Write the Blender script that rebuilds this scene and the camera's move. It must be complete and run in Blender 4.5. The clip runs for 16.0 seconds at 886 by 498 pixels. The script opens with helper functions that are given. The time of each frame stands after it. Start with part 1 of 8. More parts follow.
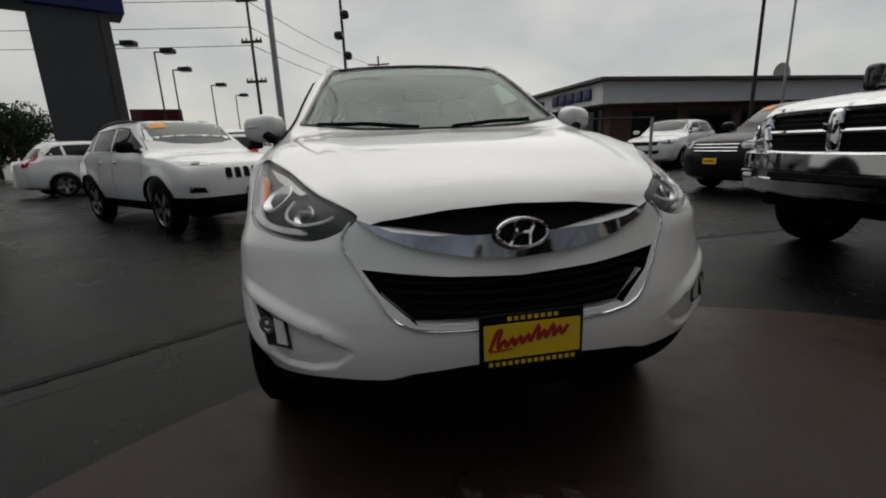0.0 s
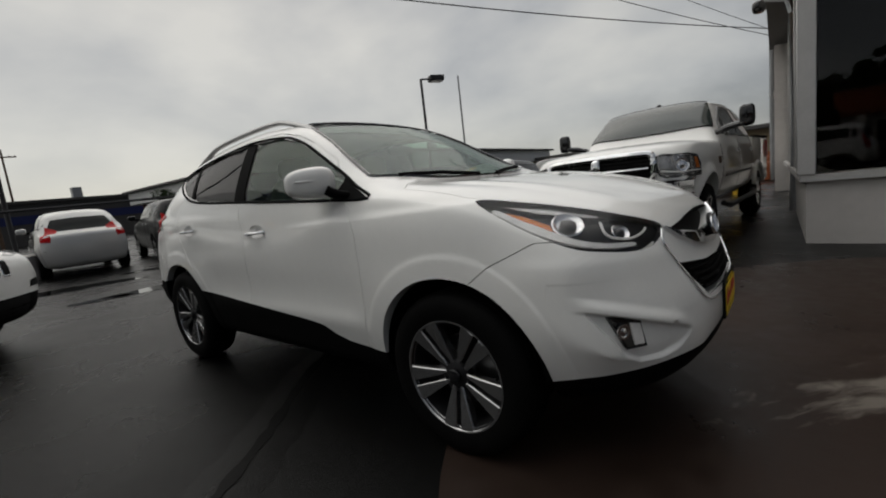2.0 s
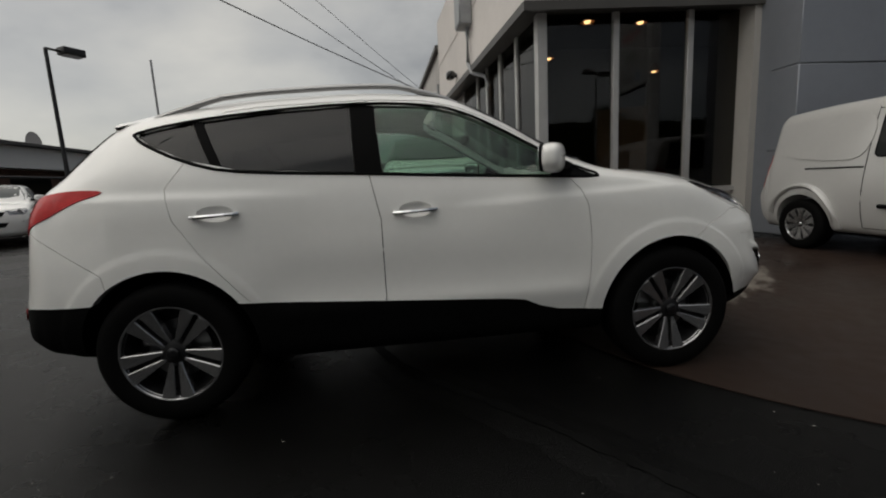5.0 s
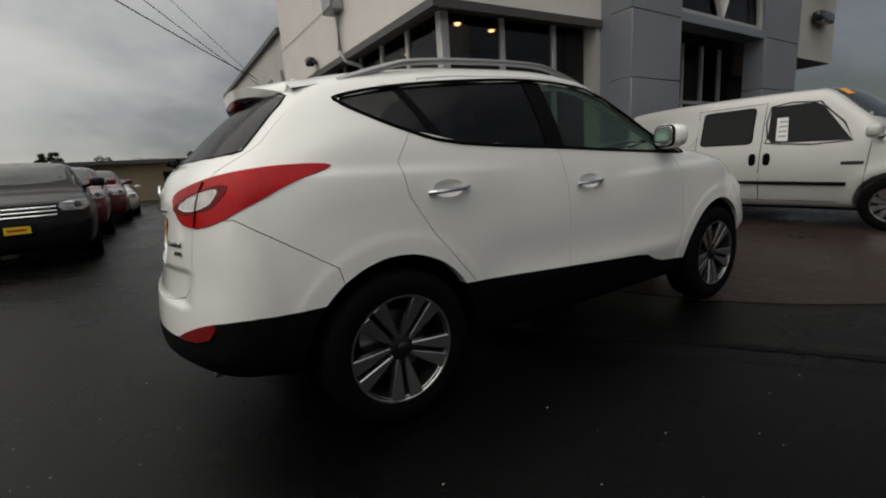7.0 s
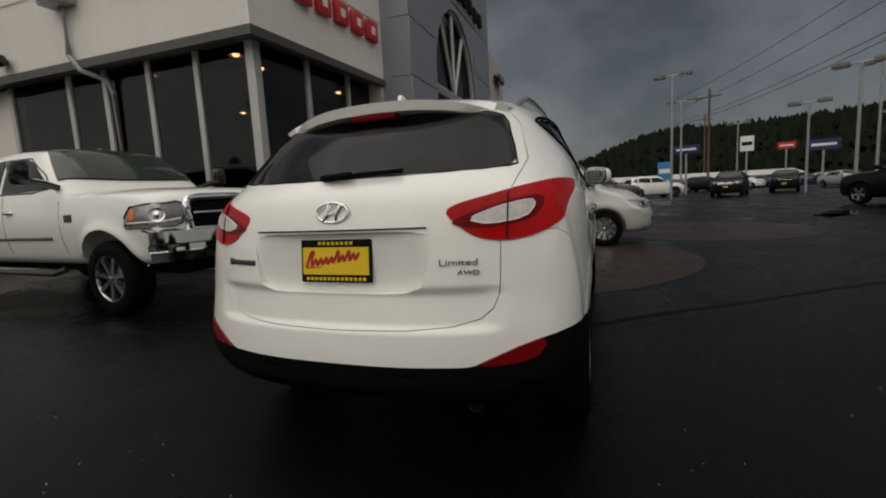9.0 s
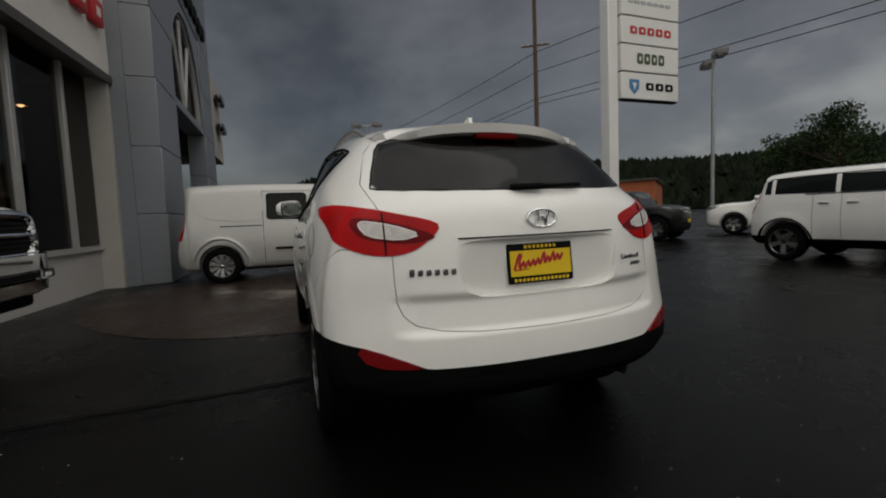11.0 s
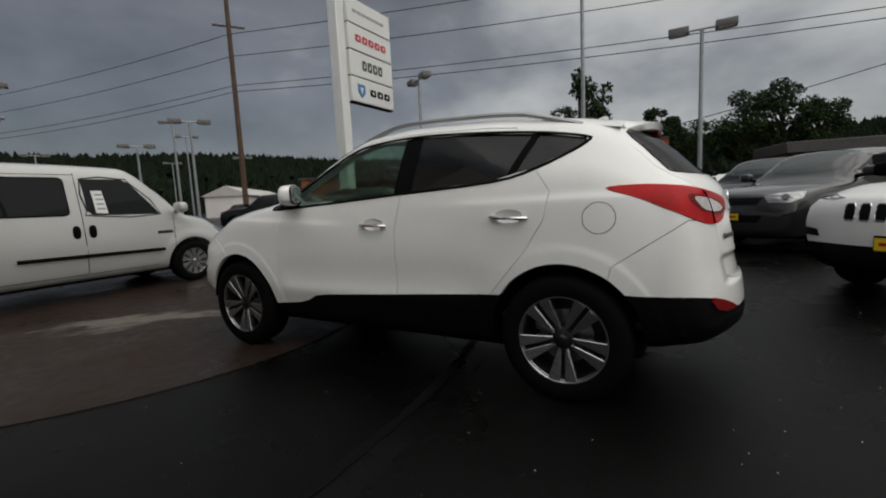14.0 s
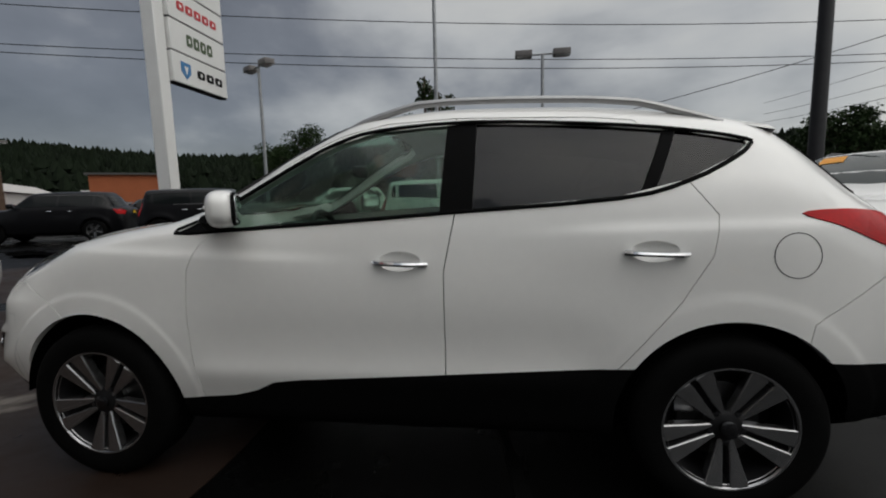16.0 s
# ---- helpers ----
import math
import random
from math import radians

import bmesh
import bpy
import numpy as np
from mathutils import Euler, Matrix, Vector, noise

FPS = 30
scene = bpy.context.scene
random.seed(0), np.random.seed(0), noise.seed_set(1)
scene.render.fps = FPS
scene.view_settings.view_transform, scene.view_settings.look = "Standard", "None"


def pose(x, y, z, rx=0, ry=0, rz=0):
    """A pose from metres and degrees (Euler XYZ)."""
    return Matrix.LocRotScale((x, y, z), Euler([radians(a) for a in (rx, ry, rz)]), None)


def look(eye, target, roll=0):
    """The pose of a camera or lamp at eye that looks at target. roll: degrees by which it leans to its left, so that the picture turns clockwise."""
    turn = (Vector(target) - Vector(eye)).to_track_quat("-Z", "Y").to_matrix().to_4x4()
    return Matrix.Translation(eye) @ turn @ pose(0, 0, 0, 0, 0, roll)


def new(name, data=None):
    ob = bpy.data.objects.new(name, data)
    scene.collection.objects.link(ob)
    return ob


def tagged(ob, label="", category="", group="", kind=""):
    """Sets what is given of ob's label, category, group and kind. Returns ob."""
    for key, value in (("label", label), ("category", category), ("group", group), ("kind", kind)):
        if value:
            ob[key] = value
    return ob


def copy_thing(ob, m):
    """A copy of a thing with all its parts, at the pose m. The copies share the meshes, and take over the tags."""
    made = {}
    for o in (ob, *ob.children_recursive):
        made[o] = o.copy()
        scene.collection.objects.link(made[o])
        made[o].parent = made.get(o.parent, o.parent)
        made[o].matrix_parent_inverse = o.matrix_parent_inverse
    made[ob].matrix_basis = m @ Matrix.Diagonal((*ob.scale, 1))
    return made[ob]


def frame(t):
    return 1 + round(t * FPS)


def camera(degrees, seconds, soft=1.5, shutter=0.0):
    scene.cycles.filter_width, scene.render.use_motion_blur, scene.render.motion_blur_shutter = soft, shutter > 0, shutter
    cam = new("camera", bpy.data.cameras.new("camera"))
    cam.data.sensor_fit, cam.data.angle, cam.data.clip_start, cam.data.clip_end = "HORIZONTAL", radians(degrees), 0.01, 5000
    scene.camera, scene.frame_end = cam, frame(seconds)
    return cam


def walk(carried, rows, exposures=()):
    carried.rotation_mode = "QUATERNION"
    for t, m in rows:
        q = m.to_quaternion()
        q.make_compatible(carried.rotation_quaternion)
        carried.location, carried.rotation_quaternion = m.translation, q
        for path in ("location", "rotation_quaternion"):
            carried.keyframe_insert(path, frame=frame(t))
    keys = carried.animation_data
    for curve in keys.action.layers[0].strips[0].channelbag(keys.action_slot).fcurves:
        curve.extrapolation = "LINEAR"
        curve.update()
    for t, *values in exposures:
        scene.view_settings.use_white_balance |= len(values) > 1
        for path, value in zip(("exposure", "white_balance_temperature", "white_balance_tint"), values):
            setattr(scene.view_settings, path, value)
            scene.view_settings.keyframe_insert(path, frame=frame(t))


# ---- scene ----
# ---- the camera and its walk ----
cam = camera(91.1, 16.0, soft=2.0)
PATH = [
    (0, (3.278, -0.442, 1.087), (1.366, -0.086, 0.622), -2.3),
    (0.5, (3.236, -0.89, 1.075), (1.433, -0.158, 0.615), -4.5),
    (1, (3.062, -1.384, 1.112), (1.328, -0.469, 0.718), -8.2),
    (1.5, (2.824, -1.824, 1.098), (1.301, -0.576, 0.751), -6.2),
    (2, (2.417, -2.184, 1.12), (1.154, -0.658, 0.845), -6.6),
    (2.5, (2.012, -2.551, 1.112), (1.042, -0.819, 0.869), -5.1),
    (3, (1.571, -2.829, 1.126), (0.819, -0.993, 0.869), -5.1),
    (3.5, (1.132, -3.063, 1.129), (0.599, -1.146, 0.926), -5.9),
    (6, (-1.155, -3.071, 1.116), (-0.529, -1.204, 0.765), -1.6),
    (6.5, (-1.623, -2.775, 1.13), (-0.844, -0.968, 0.771), -3.1),
    (7, (-2.099, -2.492, 1.117), (-1.051, -0.83, 0.745), -3.7),
    (7.5, (-2.503, -2.109, 1.128), (-1.297, -0.548, 0.793), -4.7),
    (8, (-2.87, -1.775, 1.113), (-1.393, -0.455, 0.832), -5.3),
    (8.5, (-3.203, -1.362, 1.133), (-1.505, -0.349, 0.834), -4.4),
    (9, (-3.51, -0.944, 1.115), (-1.644, -0.267, 0.871), -3.1),
    (9.5, (-3.727, -0.459, 1.113), (-1.765, -0.172, 0.856), -2.5),
    (10, (-3.848, 0.044, 1.096), (-1.857, 0.009, 0.911), -1.3),
    (12.5, (-2.953, 2.358, 1.1), (-1.526, 0.987, 0.813), -3.2),
    (13, (-2.68, 2.759, 1.092), (-1.386, 1.255, 0.838), -3.3),
    (13.5, (-2.316, 3.039, 1.118), (-1.264, 1.351, 0.909), -5.4),
    (14, (-1.897, 3.151, 1.136), (-0.919, 1.422, 0.907), -2.8),
    (14.5, (-1.474, 3.23, 1.156), (-0.714, 1.395, 0.914), -2.5),
    (15, (-1.096, 3.104, 1.193), (-0.488, 1.221, 0.903), -2.3),
    (15.5, (-0.766, 2.853, 1.203), (-0.284, 0.925, 0.974), -1.1),
    (16, (-0.488, 2.534, 1.24), (-0.22, 0.566, 1.001), -1.5),
]
walk(cam, [(t, look(eye, target, roll)) for t, eye, target, roll in PATH], [
    (0.0, -0.20, 6600, 10), (1.5, -0.18, 6600, 10), (2.5, -0.13, 6800, 10), (6.0, -0.14, 6850, 10), (7.0, -0.02, 6900, 10), (8.5, -0.13, 7050, 10), (9.0, -0.25, 7050, 10),
    (10.0, -0.44, 7000, 10), (12.5, -0.20, 6750, 10), (13.0, -0.09, 6700, 10), (14.5, -0.04, 6600, 10), (15.5, -0.03, 6500, 10), (16.0, -0.11, 6500, 10)])

# ---- sky and sun: broken rain cloud, brightest towards -x and +y ----
def make_world():
    world = bpy.data.worlds.new("sky")
    scene.world = world
    world.use_nodes = True
    nt = world.node_tree
    nt.nodes.clear()
    N, L = nt.nodes.new, nt.links.new

    def math_node(op, a, b=None, clamp=False):
        n = N("ShaderNodeMath")
        n.operation, n.use_clamp = op, clamp
        for i, v in enumerate((a, b)):
            if v is None:
                continue
            if isinstance(v, (int, float)):
                n.inputs[i].default_value = v
            else:
                L(v, n.inputs[i])
        return n.outputs[0]

    out, bg = N("ShaderNodeOutputWorld"), N("ShaderNodeBackground")
    L(bg.outputs[0], out.inputs[0])
    co = N("ShaderNodeTexCoord")
    # a dot product with the bright quarter of the sky
    dot = N("ShaderNodeVectorMath")
    dot.operation = "DOT_PRODUCT"
    L(co.outputs["Generated"], dot.inputs[0])
    dot.inputs[1].default_value = (-0.80, 0.0, 0.40)
    # cloud relief, stretched along the horizon
    mp = N("ShaderNodeMapping")
    mp.inputs["Scale"].default_value = (1.5, 1.5, 2.7)
    L(co.outputs["Generated"], mp.inputs[0])
    n1 = N("ShaderNodeTexNoise")
    n1.inputs["Scale"].default_value, n1.inputs["Detail"].default_value, n1.inputs["Roughness"].default_value = 1.4, 6, 0.47
    n1.inputs["Distortion"].default_value = 0.35
    L(mp.outputs[0], n1.inputs["Vector"])
    n2 = N("ShaderNodeTexNoise")
    n2.inputs["Scale"].default_value, n2.inputs["Detail"].default_value = 3.6, 6
    L(mp.outputs[0], n2.inputs["Vector"])
    f = math_node("MULTIPLY_ADD", dot.outputs["Value"], 0.42)
    f.node.inputs[2].default_value = 0.43
    sides = N("ShaderNodeSeparateXYZ")
    L(co.outputs["Generated"], sides.inputs[0])
    f = math_node("ADD", f, math_node("MULTIPLY", math_node("MULTIPLY", sides.outputs["Y"], sides.outputs["Y"]), 0.10))
    f = math_node("ADD", f, math_node("MULTIPLY", math_node("SUBTRACT", n1.outputs[0], 0.5), 0.85))
    f = math_node("ADD", f, math_node("MULTIPLY", math_node("SUBTRACT", n2.outputs[0], 0.5), 0.36), clamp=True)
    ramp = N("ShaderNodeValToRGB")
    e = ramp.color_ramp.elements
    e[0].position, e[0].color = 0.08, (0.050, 0.051, 0.054, 1)
    e[1].position, e[1].color = 0.92, (0.65, 0.64, 0.595, 1)
    a = e.new(0.38)
    a.color = (0.157, 0.164, 0.178, 1)
    a = e.new(0.62)
    a.color = (0.428, 0.434, 0.430, 1)
    L(f, ramp.inputs[0])
    sky = N("ShaderNodeTexSky")
    sky.sky_type, sky.sun_disc = "NISHITA", False
    sky.sun_elevation, sky.sun_rotation = radians(48), radians(-60)
    mix = N("ShaderNodeMix")
    mix.data_type = "RGBA"
    mix.inputs["Factor"].default_value = 0.985
    L(sky.outputs[0], mix.inputs["A"])
    L(ramp.outputs[0], mix.inputs["B"])
    L(mix.outputs["Result"], bg.inputs[0])
    # thin cloud overhead lets through most of the light
    up = N("ShaderNodeSeparateXYZ")
    L(co.outputs["Generated"], up.inputs[0])
    high = N("ShaderNodeMapRange")
    high.interpolation_type = "SMOOTHSTEP"
    high.inputs["From Min"].default_value, high.inputs["From Max"].default_value = 0.42, 0.92
    high.inputs["To Min"].default_value, high.inputs["To Max"].default_value = 1.0, 2.0
    L(up.outputs["Z"], high.inputs["Value"])
    lean = math_node("MULTIPLY_ADD", sides.outputs["X"], -0.85)
    lean.node.inputs[2].default_value = 1.0
    L(math_node("ADD", math_node("MULTIPLY", math_node("SUBTRACT", high.outputs[0], 1.0), lean), 1.0), bg.inputs[1])


make_world()
sun = new("sun", bpy.data.lights.new("sun", "SUN"))
sun.data.energy, sun.data.angle, sun.data.color = 0.9, radians(100), (1.0, 0.97, 0.93)
sun.matrix_basis = look((-14, 4, 30), (0, 0, 0))

# ---- materials ----
def material(name, colour, rough=0.5, metal=0.0, vary=0.12, scale=6.0, grain=0.0, grain_scale=120.0, coat=0.0, spec=0.5, rough_vary=0.0,
             per_object=0.0, emit=None, emit_strength=0.0, transmit=0.0, ior=1.45, bump_scale=None, distance=0.004):
    m = bpy.data.materials.new(name)
    m.use_nodes = True
    nt = m.node_tree
    N, L = nt.nodes.new, nt.links.new
    b = nt.nodes["Principled BSDF"]
    b.inputs["Roughness"].default_value, b.inputs["Metallic"].default_value = rough, metal
    b.inputs["Base Color"].default_value = (*colour, 1)
    b.inputs["Coat Weight"].default_value, b.inputs["Coat Roughness"].default_value = coat, 0.03
    b.inputs["Specular IOR Level"].default_value = spec
    b.inputs["Transmission Weight"].default_value, b.inputs["IOR"].default_value = transmit, ior
    if emit:
        b.inputs["Emission Color"].default_value, b.inputs["Emission Strength"].default_value = (*emit, 1), emit_strength
    if vary or rough_vary:
        co = N("ShaderNodeTexCoord")
        big, fine = N("ShaderNodeTexNoise"), N("ShaderNodeTexNoise")
        big.inputs["Scale"].default_value, big.inputs["Detail"].default_value = scale, 5
        fine.inputs["Scale"].default_value, fine.inputs["Detail"].default_value = scale * 9, 3
        for n in (big, fine):
            L(co.outputs["Object"], n.inputs["Vector"])
        mixn = N("ShaderNodeMix")
        mixn.inputs["Factor"].default_value = 0.35
        L(big.outputs[0], mixn.inputs["A"])
        L(fine.outputs[0], mixn.inputs["B"])
        val = mixn.outputs["Result"]
        if vary:
            mr = N("ShaderNodeMapRange")
            mr.inputs["From Min"].default_value, mr.inputs["From Max"].default_value = 0.3, 0.7
            mr.inputs["To Min"].default_value, mr.inputs["To Max"].default_value = 1 - vary, 1 + vary
            L(val, mr.inputs["Value"])
            scaled = N("ShaderNodeVectorMath")
            scaled.operation = "SCALE"
            scaled.inputs[0].default_value = colour
            L(mr.outputs[0], scaled.inputs["Scale"])
            col = scaled.outputs[0]
            if per_object:
                oi, m2, s2 = N("ShaderNodeObjectInfo"), N("ShaderNodeMapRange"), N("ShaderNodeVectorMath")
                m2.inputs["To Min"].default_value, m2.inputs["To Max"].default_value = 1 - per_object, 1 + per_object
                L(oi.outputs["Random"], m2.inputs["Value"])
                s2.operation = "SCALE"
                L(col, s2.inputs[0])
                L(m2.outputs[0], s2.inputs["Scale"])
                col = s2.outputs[0]
            L(col, b.inputs["Base Color"])
        if rough_vary:
            mr = N("ShaderNodeMapRange")
            mr.inputs["From Min"].default_value, mr.inputs["From Max"].default_value = 0.35, 0.65
            mr.inputs["To Min"].default_value, mr.inputs["To Max"].default_value = max(0.02, rough - rough_vary), rough + rough_vary
            L(val, mr.inputs["Value"])
            L(mr.outputs[0], b.inputs["Roughness"])
    if grain:
        co = N("ShaderNodeTexCoord")
        g, bp = N("ShaderNodeTexNoise"), N("ShaderNodeBump")
        g.inputs["Scale"].default_value, g.inputs["Detail"].default_value = grain_scale, 4
        bp.inputs["Strength"].default_value, bp.inputs["Distance"].default_value = grain, distance
        L(co.outputs["Object"], g.inputs["Vector"])
        L(g.outputs[0], bp.inputs["Height"])
        L(bp.outputs[0], b.inputs["Normal"])
    return m


def paint(name, colour, metal=0.0, rough=0.32):
    return material(name, colour, rough=rough, metal=metal, vary=0.025, scale=2.5, coat=1.0, spec=0.3)


def thin_glass(name, tint, rough=0.0, ior=1.5, rim=0.5):
    """A thin tinted pane: what lies behind shows through the tint, the sky mirrors on it more at a slant."""
    m = bpy.data.materials.new(name)
    m.use_nodes = True
    nt = m.node_tree
    N, L = nt.nodes.new, nt.links.new
    nt.nodes.remove(nt.nodes["Principled BSDF"])
    clear, gloss, mix, slant = N("ShaderNodeBsdfTransparent"), N("ShaderNodeBsdfGlossy"), N("ShaderNodeMixShader"), N("ShaderNodeLayerWeight")
    slant.inputs["Blend"].default_value = 0.5
    power, scaled = N("ShaderNodeMath"), N("ShaderNodeMath")
    power.operation, scaled.operation = "POWER", "MULTIPLY_ADD"
    power.inputs[1].default_value = 4.5
    scaled.inputs[1].default_value, scaled.inputs[2].default_value = rim, ((ior - 1) / (ior + 1)) ** 2
    L(slant.outputs["Facing"], power.inputs[0])
    L(power.outputs[0], scaled.inputs[0])
    clear.inputs["Color"].default_value = (*tint, 1)
    gloss.inputs["Roughness"].default_value = rough
    L(scaled.outputs[0], mix.inputs[0])
    L(clear.outputs[0], mix.inputs[1])
    L(gloss.outputs[0], mix.inputs[2])
    L(mix.outputs[0], nt.nodes["Material Output"].inputs[0])
    return m


def wet_asphalt():
    """Dark asphalt, damp in soft-edged patches, with aggregate and a few seams of wear."""
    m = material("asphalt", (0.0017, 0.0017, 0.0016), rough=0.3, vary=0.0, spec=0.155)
    nt = m.node_tree
    N, L = nt.nodes.new, nt.links.new
    b = nt.nodes["Principled BSDF"]
    co = N("ShaderNodeTexCoord")

    def noise_node(scale, detail=4, rough=0.5):
        n = N("ShaderNodeTexNoise")
        n.inputs["Scale"].default_value, n.inputs["Detail"].default_value, n.inputs["Roughness"].default_value = scale, detail, rough
        L(co.outputs["Object"], n.inputs["Vector"])
        return n.outputs[0]

    def remap(v, a, c, lo, hi):
        n = N("ShaderNodeMapRange")
        n.inputs["From Min"].default_value, n.inputs["From Max"].default_value = a, c
        n.inputs["To Min"].default_value, n.inputs["To Max"].default_value = lo, hi
        L(v, n.inputs["Value"])
        return n.outputs[0]

    def mul(a, c):
        n = N("ShaderNodeMath")
        n.operation = "MULTIPLY"
        L(a, n.inputs[0])
        L(c, n.inputs[1])
        return n.outputs[0]

    patches, fine, stone = noise_node(0.55, 6, 0.6), noise_node(26, 4), noise_node(190, 2)
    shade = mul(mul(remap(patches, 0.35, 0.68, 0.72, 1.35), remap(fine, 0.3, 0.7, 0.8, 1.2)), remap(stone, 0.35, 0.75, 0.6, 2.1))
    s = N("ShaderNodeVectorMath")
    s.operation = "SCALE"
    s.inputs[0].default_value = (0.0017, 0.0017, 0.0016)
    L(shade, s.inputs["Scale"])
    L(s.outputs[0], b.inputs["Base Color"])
    L(remap(patches, 0.38, 0.64, 0.20, 0.40), b.inputs["Roughness"])
    bp = N("ShaderNodeBump")
    bp.inputs["Strength"].default_value, bp.inputs["Distance"].default_value = 0.75, 0.004
    L(stone, bp.inputs["Height"])
    L(bp.outputs[0], b.inputs["Normal"])
    return m


def stained_pad():
    """Brown stained concrete, damp, with pale streaks: sky mirrored on its wet areas, put into the colour."""
    m = material("stained_concrete", (0.026, 0.017, 0.0132), spec=0.16, rough=0.40, rough_vary=0.16, vary=0.35, scale=1.1, grain=0.3, grain_scale=160, distance=0.003)
    nt = m.node_tree
    N, L = nt.nodes.new, nt.links.new
    b = nt.nodes["Principled BSDF"]
    base = b.inputs["Base Color"].links[0].from_socket
    co, mp = N("ShaderNodeTexCoord"), N("ShaderNodeMapping")
    # the streaks run along one way on the pad
    mp.vector_type = "TEXTURE"
    mp.inputs["Location"].default_value = (3.3, 0.95, 0)
    mp.inputs["Rotation"].default_value = (0, 0, radians(52))
    mp.inputs["Scale"].default_value = (1.35, 0.50, 1)
    L(co.outputs["Object"], mp.inputs[0])
    ln = N("ShaderNodeVectorMath")
    ln.operation = "LENGTH"
    L(mp.outputs[0], ln.inputs[0])
    n1, n2 = N("ShaderNodeTexNoise"), N("ShaderNodeTexNoise")
    for n, sc, de in ((n1, 1.7, 6), (n2, 9.0, 5)):
        n.inputs["Scale"].default_value, n.inputs["Detail"].default_value, n.inputs["Distortion"].default_value = sc, de, 0.8
        L(mp.outputs[0], n.inputs["Vector"])

    def calc(op, a, c):
        n = N("ShaderNodeMath")
        n.operation = op
        for i, v in enumerate((a, c)):
            if isinstance(v, float):
                n.inputs[i].default_value = v
            else:
                L(v, n.inputs[i])
        return n.outputs[0]
    f = calc("SUBTRACT", calc("MULTIPLY", n1.outputs[0], 2.3), calc("MULTIPLY", ln.outputs["Value"], 0.62))
    f = calc("ADD", f, calc("MULTIPLY", calc("SUBTRACT", n2.outputs[0], 0.5), 0.7))
    mr = N("ShaderNodeMapRange")
    mr.inputs["From Min"].default_value, mr.inputs["From Max"].default_value = 0.74, 0.98
    mr.inputs["To Min"].default_value, mr.inputs["To Max"].default_value = 0.0, 0.8
    L(f, mr.inputs["Value"])
    mx = N("ShaderNodeMix")
    mx.data_type = "RGBA"
    L(mr.outputs[0], mx.inputs["Factor"])
    L(base, mx.inputs["A"])
    # pale base colour painted in for the sky's reflection on wet streaks
    mx.inputs["B"].default_value = (0.17, 0.15, 0.128, 1)
    L(mx.outputs["Result"], b.inputs["Base Color"])
    return m


